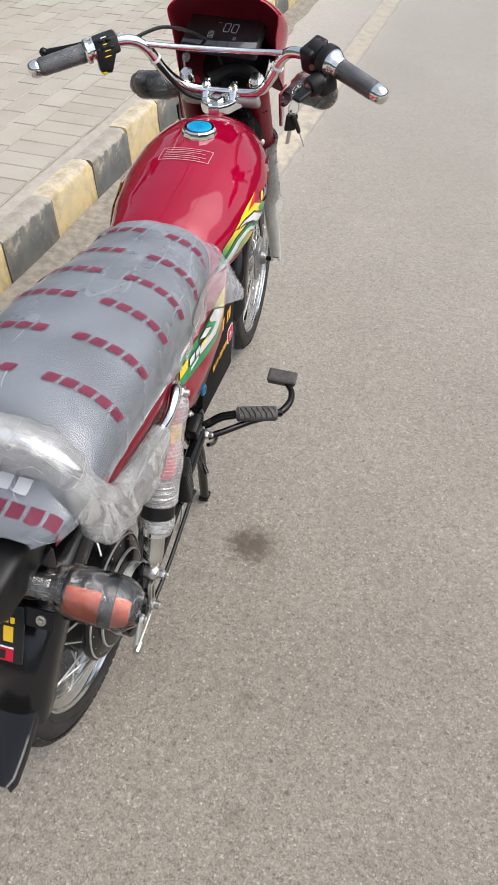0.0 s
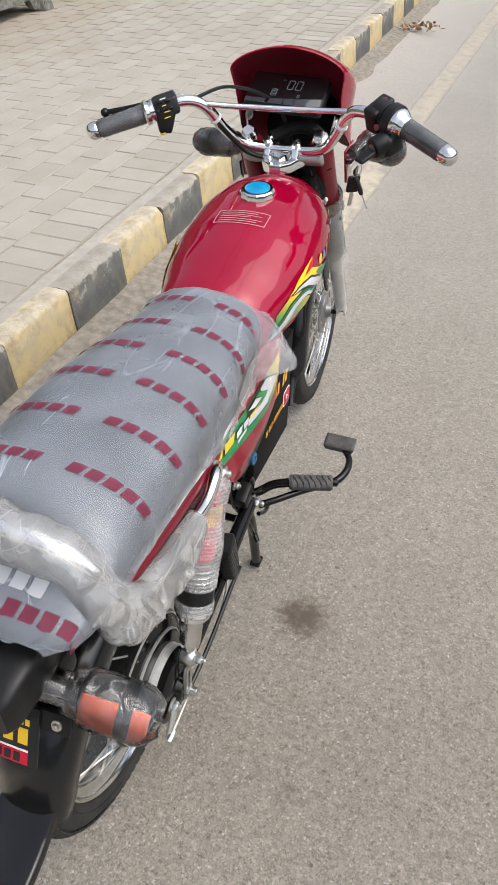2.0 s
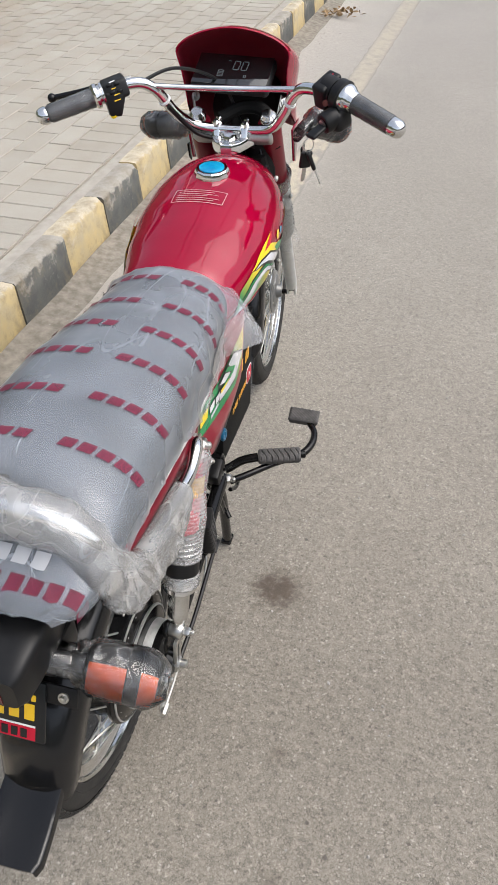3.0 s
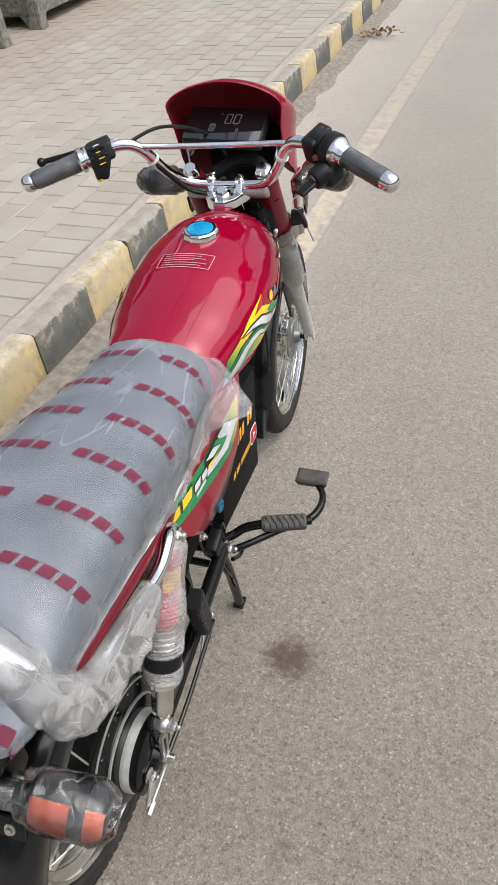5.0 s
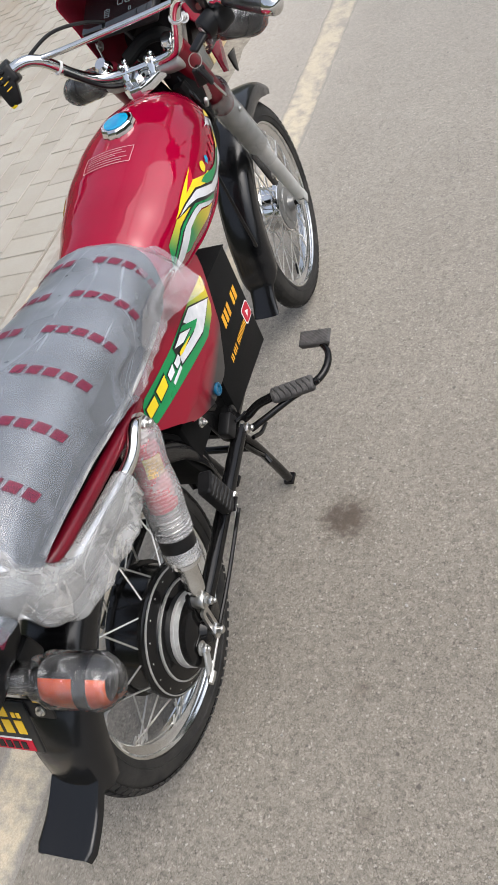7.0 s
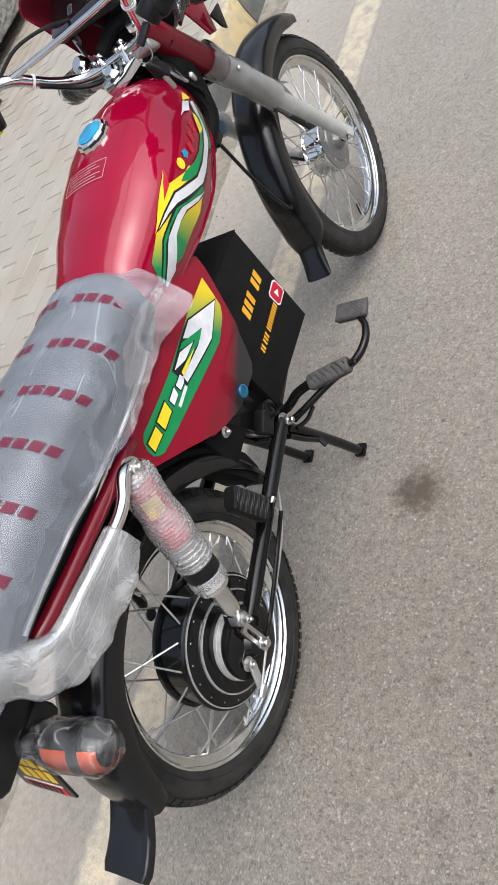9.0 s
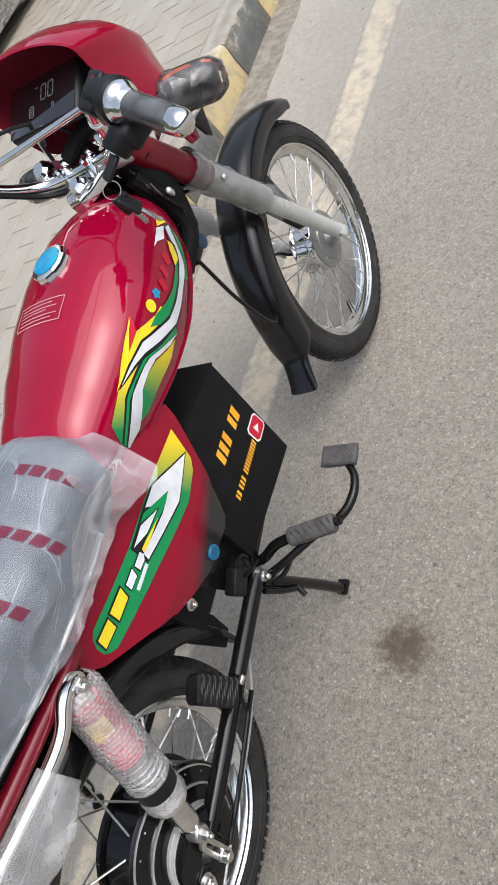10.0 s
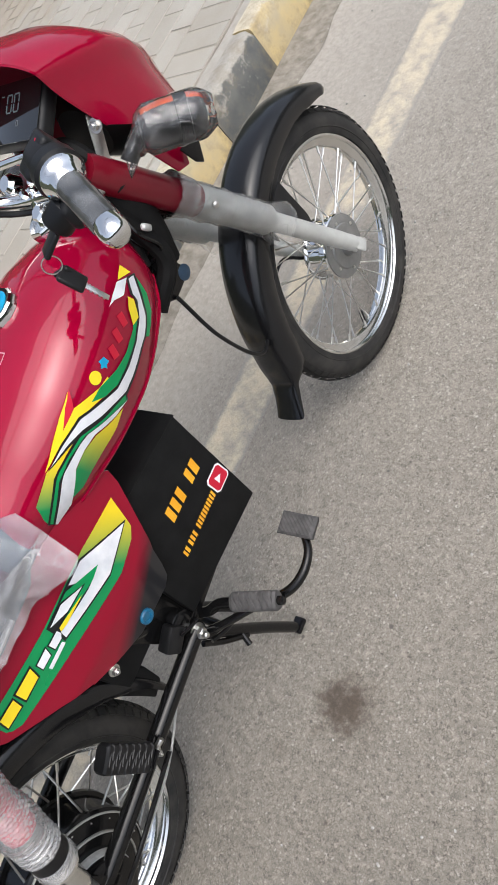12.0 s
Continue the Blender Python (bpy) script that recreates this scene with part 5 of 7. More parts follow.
stripe(M_GREEN, 0.0010, ((0.832, 0.795), (0.825, 0.759), (0.81, 0.735), (0.771, 0.727), (0.763, 0.738), (0.792, 0.75), (0.814, 0.771)))
stripe(M_YELLOW, 0.0012, ((0.625, 0.816), (0.576, 0.795), (0.608, 0.799), (0.654, 0.779), (0.673, 0.776), (0.671, 0.762), (0.65, 0.765), (0.602, 0.785), (0.562, 0.785), (0.526, 0.784), (0.518, 0.781), (0.565, 0.798), (0.591, 0.807)))
stripe(M_SIGN_RED, 0.0016, ((0.628, 0.816), (0.609, 0.798), (0.577, 0.793), (0.604, 0.808)))
stripe(M_GREEN, 0.0014, ((0.654, 0.779), (0.688, 0.768), (0.722, 0.764), (0.756, 0.767), (0.774, 0.778), (0.78, 0.765), (0.747, 0.751), (0.709, 0.751), (0.676, 0.752), (0.648, 0.764), (0.63, 0.78)))
stripe(M_YELLOW, 0.0019, ((0.792, 0.796), (0.796, 0.784), (0.778, 0.766), (0.761, 0.77), (0.776, 0.789)))
stripe(M_INK, 0.0017, ((0.818, 0.806), (0.834, 0.795), (0.816, 0.769), (0.795, 0.747), (0.765, 0.735), (0.725, 0.73), (0.675, 0.725), (0.625, 0.748), (0.59, 0.766), (0.565, 0.772), (0.522, 0.779), (0.559, 0.785), (0.603, 0.786), (0.67, 0.753), (0.705, 0.754), (0.744, 0.755), (0.777, 0.768), (0.798, 0.782), (0.799, 0.793)))
stripe(M_WHITE, 0.0022, ((0.818, 0.802), (0.829, 0.796), (0.811, 0.773), (0.79, 0.751), (0.762, 0.739), (0.723, 0.735), (0.676, 0.731), (0.628, 0.752), (0.592, 0.77), (0.567, 0.776), (0.528, 0.78), (0.561, 0.782), (0.602, 0.782), (0.669, 0.75), (0.706, 0.749), (0.746, 0.752), (0.778, 0.764), (0.8, 0.777), (0.802, 0.788)))
stripe(M_WHITE, 0.0018, ((0.8, 0.819), (0.818, 0.805), (0.789, 0.803), (0.772, 0.815), (0.758, 0.818), (0.778, 0.82)))
stripe(M_YELLOW, 0.0018, ((0.828, 0.821), (0.83, 0.802), (0.804, 0.818)))
stripe(M_INK, 0.0014, ((0.675, 0.727), (0.669, 0.717), (0.587, 0.759), (0.546, 0.758), (0.518, 0.751), (0.469, 0.712), (0.462, 0.726), (0.517, 0.765), (0.529, 0.768), (0.584, 0.771), (0.625, 0.749)))
stripe(M_GREEN, 0.0018, ((0.671, 0.729), (0.667, 0.721), (0.588, 0.761), (0.546, 0.762), (0.518, 0.756), (0.468, 0.718), (0.465, 0.724), (0.517, 0.761), (0.529, 0.765), (0.583, 0.767), (0.624, 0.747)))
stripe(M_WHITE, 0.0018, ((0.668, 0.719), (0.638, 0.727), (0.597, 0.747), (0.572, 0.748), (0.544, 0.743), (0.503, 0.708), (0.497, 0.711), (0.471, 0.707), (0.469, 0.713), (0.52, 0.752), (0.531, 0.757), (0.575, 0.76), (0.592, 0.758)))
stripe(M_FADE_LOW, 0.0012, ((0.655, 0.719), (0.626, 0.712), (0.589, 0.712), (0.589, 0.737), (0.597, 0.744), (0.629, 0.729)))
stripe(M_FADE_LOW, 0.0012, ((0.597, 0.744), (0.589, 0.712), (0.531, 0.708), (0.509, 0.715), (0.543, 0.741), (0.571, 0.747)))
stripe(M_FADE_TANK, 0.0012, ((0.52, 0.78), (0.577, 0.771), (0.529, 0.768), (0.518, 0.763), (0.507, 0.756), (0.511, 0.776)))
stripe(M_FADE_TANK, 0.0012, ((0.511, 0.776), (0.507, 0.756), (0.464, 0.725), (0.465, 0.737), (0.475, 0.761)))
for side in (1, -1):
    # small marks in a row above the stripe
    for k, (y, z) in enumerate(((0.708, 0.785), (0.732, 0.789), (0.757, 0.791))):
        part("tank_mark", skin(strip((y - 0.004, z - 0.009), (y + 0.003, z + 0.009), 0.012), on_tank(side, 0.0012), 2), M_SIGN_RED, tank)
    part("tank_mark", skin([(0.685 + 0.009 * math.cos(a) * (1.0 if k % 2 else 0.6), 0.791 + 0.009 * math.sin(a) * (1.0 if k % 2 else 0.6)) for k, a in enumerate(2 * math.pi * q / 10 for q in range(10))], on_tank(side, 0.0012), 1), M_BLUE, tank)
    part("tank_mark", skin([(0.661 + 0.0098 * math.cos(a), 0.792 + 0.0098 * math.sin(a)) for a in (2 * math.pi * q / 20 for q in range(20))], on_tank(side, 0.0012), 1), M_YELLOW, tank, "round yellow sticker")
# white-lined notice: outline and text bars
M_PRINT = material("pale_print", (0.5, 0.24, 0.27), 0.4)
for a, b in (((-0.062, 0.598), (0.038, 0.604)), ((-0.062, 0.637), (0.038, 0.643)), ((-0.062, 0.598), (-0.062, 0.637)), ((0.038, 0.604), (0.038, 0.643))):
    part("notice_border", skin([(u, v) for u, v in strip(a, b, 0.0016)], on_tank_top, 3), M_PRINT, tank)
for k, size in enumerate((0.075, 0.085, 0.06, 0.08, 0.07)):
    part("notice_bar", skin(strip((-0.055, 0.6045 + k * 0.0065), (-0.055 + size, 0.6045 + k * 0.0065 + 0.0052), 0.0016), on_tank_top, 3), M_PRINT, tank)

# ---- seat: rows of y, half width, top, widest height, bottom
SEAT = [(-0.264, 0.08, 0.768, 0.76, 0.752), (-0.259, 0.1, 0.779, 0.766, 0.752), (-0.246, 0.115, 0.787, 0.769, 0.752), (-0.22, 0.124, 0.803, 0.776, 0.753), (-0.18, 0.13, 0.838, 0.785, 0.757), (-0.14, 0.133, 0.862, 0.79, 0.758), (-0.1, 0.134, 0.868, 0.79, 0.757), (0.0, 0.134, 0.868, 0.788, 0.748), (0.1, 0.13, 0.866, 0.785, 0.728), (0.2, 0.122, 0.852, 0.775, 0.71), (0.3, 0.113, 0.836, 0.765, 0.702), (0.38, 0.106, 0.828, 0.758, 0.705), (0.43, 0.1, 0.826, 0.758, 0.71), (0.455, 0.085, 0.81, 0.758, 0.715)]


def seat_half(y, grow=0.0, drop=0.0, n_=26):
    """Points (x, z) from the crown of the seat down its right side."""
    w, top, wide, low = lerp(SEAT, y)
    pts = []
    for i in range(n_ + 1):
        a = math.pi / 2 * (1 - i / n_)
        pts.append(((w + grow) * max(0.0, math.cos(a)) ** (2 / 2.5), wide + (top + grow - wide) * max(0.0, math.sin(a)) ** (2 / 2.4)))
    for k in (0.33, 0.66, 1.0):
        pts.append(((w + grow) * (1 - 0.05 * k), wide - (wide - low + drop) * k))
    return pts


def seat_at(y, s, grow=0.0):
    """The point a way s (to the right: plus) from the crown over the seat at y."""
    pts = seat_half(y, grow, 0.03)
    left, side = abs(s), 1 if s >= 0 else -1
    for (x0, z0), (x1, z1) in zip(pts, pts[1:]):
        d = math.hypot(x1 - x0, z1 - z0)
        if left <= d and d > 0:
            return Vector((TX + side * (x0 + (x1 - x0) * left / d), y, z0 + (z1 - z0) * left / d))
        left -= d
    return Vector((TX + side * pts[-1][0], y, pts[-1][1]))


bm = bmesh.new()
sy = [-0.264, -0.262, -0.259, -0.254, -0.246, -0.235, -0.22, -0.2, -0.18, -0.16, -0.14, -0.1, -0.05, 0, 0.05, 0.1, 0.15, 0.2, 0.25, 0.3, 0.34, 0.38, 0.41, 0.43, 0.445, 0.455]
loops = []
for y in sy:
    h = seat_half(y, n_=14)
    loops.append([(TX + x, y, z) for x, z in reversed(h)] + [(TX - x, y, z) for x, z in h[1:]])
loft(bm, loops)
seat = part("seat", bm, M_SEAT, BIKE, "dark grey vinyl bench seat", sharp=60)


for side in (-1, 1):
    edge = [(TX + side * (lerp(SEAT, y)[0] - 0.001), y, lerp(SEAT, y)[3] + 0.012) for y in np.linspace(-0.14, 0.34, 16)]
    part("seat_trim", tube(edge, 0.0048, 10, 2), M_BAND, seat, "bright trim strip along the seat's edge")


part("seat_pan", rbox((0.2, 0.5, 0.06), (TX, 0.06, 0.735), 0.012), M_BLACK_MATT, seat, "black steel seat pan")


def film_wrinkle(p):
    """How far the film stands off the seat: taut above, with long folds down its sides."""
    fold = abs(noise.noise(Vector((p.x * 9 + p.z * 10, p.y * 17 + p.x * 10, p.z * 6))))
    side = min(1.0, max(0.0, 0.84 - p.z) / 0.06)
    return 0.003 + 0.0012 * noise.noise(p * 9.0) + (0.0009 + 0.0043 * side) * max(0.0, 0.1 - fold) / 0.1


# how far the film reaches past the seat's lower edge
HEM = [(-0.29, -0.004), (-0.2, -0.004), (-0.1, -0.011), (0.03, -0.016), (0.08, -0.011), (0.136, -0.003), (0.2, 0.008), (0.3, 0.003), (0.37, 0.01), (0.46, 0.02)]


def film_normal(p):
    return Vector(((p.x - TX) * 1.2, -0.5 if p.y < -0.2 else 0.0, max(0.02, p.z - 0.74))).normalized()


def film_at(y, f):
    """The film at y, f from -1 (left hem) to 1 (right hem)."""
    yy = min(max(y, -0.264), 0.455)
    pts = seat_half(yy)
    way = sum(math.hypot(b[0] - a[0], b[1] - a[1]) for a, b in zip(pts, pts[1:]))
    side = 1 if f >= 0 else -1
    p = seat_at(yy, f * (way + lerp(HEM, y)[0]))
    p = p + film_normal(p) * film_wrinkle(p)
    hem = max(0.0, abs(f) - 0.8) / 0.2
    p += Vector((side * (0.004 + 0.006 * noise.noise(Vector((y * 16, side, 0)))) * hem, 0, -0.003 * hem * noise.noise(Vector((y * 12, side * 4, 3)))))
    # the loose corner that sticks out over the side panel
    k = min(1.0, max(0.0, 1 - (0.458 - y) / 0.1))
    k = k * k * (3 - 2 * k) * max(0.0, abs(f) - 0.4) / 0.6
    p += Vector((side * 0.074 * k, -0.006 * k, 0.008 * k))
    if y > 0.455:
        p += Vector((0, (y - 0.455) * (1 - abs(f) ** 1.5), 0.003 - 0.3 * (y - 0.455) * (1 - abs(f))))
    return p


bm = bmesh.new()
FY = [-0.268 + 0.0075 * i for i in range(100)]
NS = 90
rows = []
for y in FY:
    row = []
    for k in range(NS + 1):
        p = film_at(y, -1 + 2 * k / NS)
        if y < -0.264:
            p += Vector((0, y + 0.264, -0.004))
        row.append(bm.verts.new(p))
    rows.append(row)
for a, b in zip(rows, rows[1:]):
    for k in range(NS):
        bm.faces.new((a[k], a[k + 1], b[k + 1], b[k]))
bmesh.ops.smooth_vert(bm, verts=bm.verts, factor=0.5, use_axis_x=True, use_axis_y=False, use_axis_z=True)
film = part("seat_film", bm, M_FILM, BIKE, "thin milky plastic film with rows of red print", sharp=80)


def film_fold(y0, y1, f0, f1, mat, label):
    """A second layer, where the sheet is folded back on itself."""
    out = bmesh.new()
    rows_ = []
    for i in range(61):
        y = y0 + (y1 - y0) * i / 60
        ragged = 0.04 * noise.noise(Vector((y * 9, f1 * 5, 2)))
        row = []
        for k in range(15):
            f = f1 + (f0 + ragged - f1) * min(1.0, (y - y0) / 0.12) * (1 - k / 14)
            p = film_at(y, f)
            row.append(out.verts.new(p + Vector((math.copysign(0.002, f1), 0, 0.0012)) + Vector((0.0016 * noise.noise(p * 40), 0, 0.0014 * noise.noise(p * 36 + Vector((3, 1, 7)))))))
        rows_.append(row)
    for a, b in zip(rows_, rows_[1:]):
        for k in range(14):
            out.faces.new((a[k], a[k + 1], b[k + 1], b[k]))
    return part("film_fold", out, mat, film, label, sharp=80)


for side in (1, -1):
    film_fold(0.19, 0.474, side * 0.7, side * 1.0, M_FILM_FOLD, "loose folded corner of the film")


def word(y, s0, skew=0.0, mat=None, height=0.0165, pitch=0.0242):
    """A row of five plain blocks standing for one printed word."""
    out = bmesh.new()
    for k in range(5):
        a = s0 + k * pitch
        quad = []
        for s, v in ((a, -0.5), (a + 0.76 * pitch, -0.5), (a + 0.76 * pitch, 0.5), (a, 0.5)):
            quad.append((s + v * height * 0.25, y + v * height - skew * (s - s0)))
        add(out, skin(quad, lambda s, v: (lambda p: p + film_normal(p) * (film_wrinkle(p) + 0.0022))(seat_at(v, s)), 2))
    return part("printed_word", out, mat or M_FILM_RED, film)


for k in range(6):
    for s0 in (-0.122, 0.033):
        word(-0.088 + 0.0945 * k, s0, 0.0)
M_PALE_WORD = material("pale_vinyl_print", (0.42, 0.43, 0.45), 0.5)
# tail of the seat: a pale word on the vinyl, and red ones on the film
word(-0.215, -0.047, 0.0, M_PALE_WORD, 0.016)
word(-0.241, 0.026, 0.0, None, 0.017)
word(-0.241, -0.1, 0.0, None, 0.017)

# side film hanging over the rail and the rail itself
half = [(0.118, 0.15, 0.688), (0.127, 0.122, 0.702), (0.13, 0.085, 0.69), (0.13, 0.04, 0.69), (0.13, -0.06, 0.708), (0.128, -0.125, 0.722), (0.122, -0.163, 0.755), (0.108, -0.182, 0.805), (0.075, -0.187, 0.836), (0.03, -0.19, 0.849)]
RAIL = half + [(2 * TX - x, y, z) for x, y, z in reversed(half)]
rail = part("grab_rail", tube(RAIL, 0.0105, 14, 6), M_CHROME, BIKE, "chrome grab rail behind the seat, wrapped in film")
line = smooth_path(RAIL[3:-3], 14)
bm = bmesh.new()
loops = []
for i, p in enumerate(line):
    # a loose sheet folded over the rail: it hangs low along the sides and stands broad behind the seat
    back = min(1.0, max(0.0, (-0.12 - p.y) / 0.06))
    back = back * back * (3 - 2 * back)
    outw = (Vector((math.copysign(1.0, p.x - TX), 0, 0)) * (1 - back) + Vector((0.25 * math.copysign(1.0, p.x - TX), -1, 0.1)) * back).normalized()
    flank = max(0.0, min(1.0, abs(p.x - TX) / 0.1 - 0.1))
    drop = (0.052 + 0.02 * min(1.0, max(0.0, 0.04 - p.y) / 0.1) + 0.012 * noise.noise(Vector((p.y * 25, p.x * 9, 2)))) * (1 - back) + (0.046 + 0.05 * flank**3) * back
    rise = 0.014 * (1 - back) + 0.042 * back
    loop = []
    for q in range(36):
        a = 2 * math.pi * q / 36
        up = rise * math.sin(a) if math.sin(a) > 0 else drop * math.sin(a)
        fat = 0.016 * max(0.1, 1 - max(0.0, abs(up) - 0.014) / 0.07) * (1 - back) + 0.034 * back
        crumple = (0.007 + 0.006 * back) * noise.noise(Vector((p.x * 26, p.y * 26, (p.z + up) * 30))) + 0.004 * noise.noise(Vector((p.x * 70, p.y * 70, (p.z + up) * 75)))
        loose = min(1.0, max(0.0, abs(up) - 0.01) / 0.015)
        loop.append(p + outw * (fat * math.cos(a) + crumple * loose + 0.012 * (1 - back) * min(1.0, max(0.0, -up) / 0.06) + 0.006 * back) + Vector((0, 0, up)))
    loops.append(loop)
loft(bm, loops)
part("film_wrap", bm, M_FILM_MILKY, rail, "crumpled milky film folded over the rail", sharp=80)
for side in (-1, 1):
    part("frame_rail", tube([(TX + side * 0.106, 0.19, 0.69), (TX + side * 0.114, 0.13, 0.699), (TX + side * 0.116, -0.08, 0.727), (TX + side * 0.108, -0.14, 0.735)], 0.0125, 12), M_MAROON, BIKE, "dark red seat rail")

# ---- side panels and their decals
def panel_x(y, z):
    return 0.099 - 0.35 * (y - 0.4) ** 2 - 0.5 * max(0.0, z - 0.6) ** 2 - 0.25 * max(0.0, 0.54 - z)


PANEL_RED = ((0.566, 0.692), (0.584, 0.668), (0.578, 0.645), (0.545, 0.58), (0.517, 0.523), (0.46, 0.522), (0.38, 0.517), (0.30, 0.512), (0.253, 0.556), (0.187, 0.611), (0.168, 0.64), (0.172, 0.68), (0.22, 0.712), (0.4, 0.718), (0.53, 0.712))
PANEL_BLACK = ((0.517, 0.524), (0.505, 0.48), (0.494, 0.452), (0.478, 0.443), (0.395, 0.452), (0.34, 0.482), (0.296, 0.512), (0.38, 0.517), (0.46, 0.522))
GREEN_FIELD = ((0.551, 0.646), (0.53, 0.589), (0.513, 0.578), (0.461, 0.569), (0.336, 0.59), (0.215, 0.606), (0.204, 0.615), (0.199, 0.624), (0.201, 0.64), (0.21, 0.653), (0.222, 0.659), (0.283, 0.657), (0.345, 0.655), (0.399, 0.657), (0.464, 0.657), (0.504, 0.652))
INK_ARROW = ((0.534, 0.605), (0.45, 0.588), (0.34, 0.612), (0.345, 0.652), (0.411, 0.656), (0.45, 0.655))
WHITE_ARROW = ((0.528, 0.606), (0.452, 0.591), (0.345, 0.614), (0.349, 0.627), (0.435, 0.614), (0.464, 0.618), (0.411, 0.652), (0.449, 0.652))
GREEN_INNER = ((0.456, 0.620), (0.434, 0.617), (0.368, 0.628), (0.359, 0.633), (0.425, 0.627), (0.385, 0.652), (0.402, 0.652))
WHITE_INNER = ((0.419, 0.63), (0.378, 0.634), (0.364, 0.646), (0.348, 0.648), (0.383, 0.65))
YELLOW_LINE = ((0.409, 0.624), (0.363, 0.625), (0.35, 0.628), (0.353, 0.634), (0.368, 0.632))
PANEL_DECAL = ((M_FADE_PANEL, 0.0012, GREEN_FIELD), (M_INK, 0.0021, INK_ARROW), (M_WHITE, 0.0026, WHITE_ARROW), (M_GREEN, 0.0031, GREEN_INNER), (M_WHITE, 0.0036, WHITE_INNER), (M_YELLOW, 0.0040, YELLOW_LINE))
PANEL_MARKS = ((M_YELLOW, ((0.211, 0.645), (0.206, 0.626), (0.238, 0.625), (0.243, 0.644))), (M_YELLOW, ((0.251, 0.645), (0.248, 0.624), (0.282, 0.625), (0.289, 0.645))), (M_WHITE, ((0.296, 0.637), (0.294, 0.624), (0.315, 0.624), (0.321, 0.638))), (M_WHITE, ((0.326, 0.635), (0.325, 0.622), (0.341, 0.621), (0.348, 0.626), (0.348, 0.635))))
for side in (1, -1):
    place = lambda lift: (lambda y, z: Vector((TX + side * (panel_x(y, z) + 0.006 + lift), y, z)))
    panel = part("side_panel", skin(PANEL_RED, place(0), 4, -0.004 * side), M_PANEL, BIKE, "glossy maroon side panel with green and yellow decals", sharp=50)
    part("lower_panel", skin(PANEL_BLACK, place(0), 3, -0.004 * side), M_PANEL, panel, "matt black lower panel", sharp=50)
    for mat, lift, outline in PANEL_DECAL:
        part("panel_decal", skin(outline, place(lift), 3), mat, panel)
    for mat, outline in PANEL_MARKS:
        cy, cz = sum(p[0] for p in outline) / len(outline), sum(p[1] for p in outline) / len(outline)
        part("panel_mark_edge", skin([(cy + (y - cy) * 1.16, cz + (z - cz) * 1.28) for y, z in outline], place(0.0022), 2), M_INK, panel)
        part("panel_mark", skin(outline, place(0.0029), 2), mat, panel)
    part("panel_bar", skin(strip((0.298, 0.6125), (0.338, 0.614), 0.007), place(0.0026), 2), M_WHITE, panel)
    lock = part("panel_lock", lathe([(0.0135, 0), (0.0135, 0.004), (0.011, 0.006), (0.0075, 0.0055), (0.007, 0.003)], (TX + side * 0.088, 0.42, 0.466), (side, 0, 0), 28), M_LOCK, panel, "blue ring lock")
    bolt((TX + side * 0.085, 0.325, 0.478), (side, 0, 0), 0.007, 0.012, parent=panel)

# ---- battery box
box = part("battery_box", rbox((0.134, 0.242, 0.259), (0.0, 0.591, 0.4665), 0.003, pose(0, 0, 0, -4)), M_BLACK_MATT, BIKE, "folded matt black steel battery box")
part("box_lid", rbox((0.137, 0.245, 0.003), (0.0, 0.6, 0.5965), 0.001, pose(0, 0, 0, -4)), M_BLACK_MATT, box)
def sign_row(spots, z0, z1, slant):
    for y, w in spots:
        part("sign_block", skin([(y - w / 2 - slant / 2, z0), (y + w / 2 - slant / 2, z0), (y + w / 2 + slant / 2, z1), (y - w / 2 + slant / 2, z1)], lambda u, v: Vector((0.0684, u, v)), 0), M_ORANGE_TEXT, box)


sign_row([(0.583, 0.013), (0.601, 0.013), (0.62, 0.013), (0.655, 0.012), (0.673, 0.014)], 0.484, 0.513, 0.005)
sign_row([(0.541, 0.005), (0.549, 0.006)] + [(0.5615 + 0.0085 * k, 0.0055) for k in range(3)] + [(0.593 + 0.0068 * k, 0.0046) for k in range(10)], 0.421, 0.436, 0.002)
part("sign_icon", plate([(0.664, 0.420), (0.669, 0.415), (0.697, 0.415), (0.702, 0.420), (0.702, 0.446), (0.697, 0.451), (0.669, 0.451), (0.664, 0.446)], 0.0675, 0.0684, 0.0), M_SIGN_RED, box, "red icon with a white triangle")
part("sign_icon_edge", plate([(0.661, 0.418), (0.667, 0.412), (0.699, 0.412), (0.705, 0.418), (0.705, 0.448), (0.699, 0.454), (0.667, 0.454), (0.661, 0.448)], 0.0672, 0.0678, 0.0), M_SIGN_WHITE, box)
part("sign_triangle", skin([(0.677, 0.424), (0.677, 0.442), (0.692, 0.433)], lambda u, v: Vector((0.0688, u, v)), 0), M_SIGN_WHITE, box)

# ---- bars and plates of the chassis
chassis = part("chassis_spine", tube([(TX, 0.915, 0.76), (TX, 0.82, 0.70), (TX, 0.55, 0.672), (TX, 0.38, 0.62), (TX, 0.34, 0.5), (TX, 0.41, 0.36)], 0.02, 14), M_BLACK_GLOSS, BIKE, "black steel spine")
part("head_gusset", plate([(0.94, 0.74), (0.955, 0.66), (0.90, 0.655), (0.84, 0.70)], -0.012, 0.03, 0.003), M_BLACK_GLOSS, chassis)
for k, (x, dz) in enumerate(((0.05, 0.0), (0.06, -0.02), (0.036, -0.035))):
    part("loom_cable", tube([(x - 0.02, 0.93, 0.86 + dz), (x, 0.915, 0.82 + dz), (x + 0.004, 0.925, 0.775 + dz), (x - 0.03, 0.905, 0.735)], 0.0036, 8), M_BLACK_GLOSS, chassis)
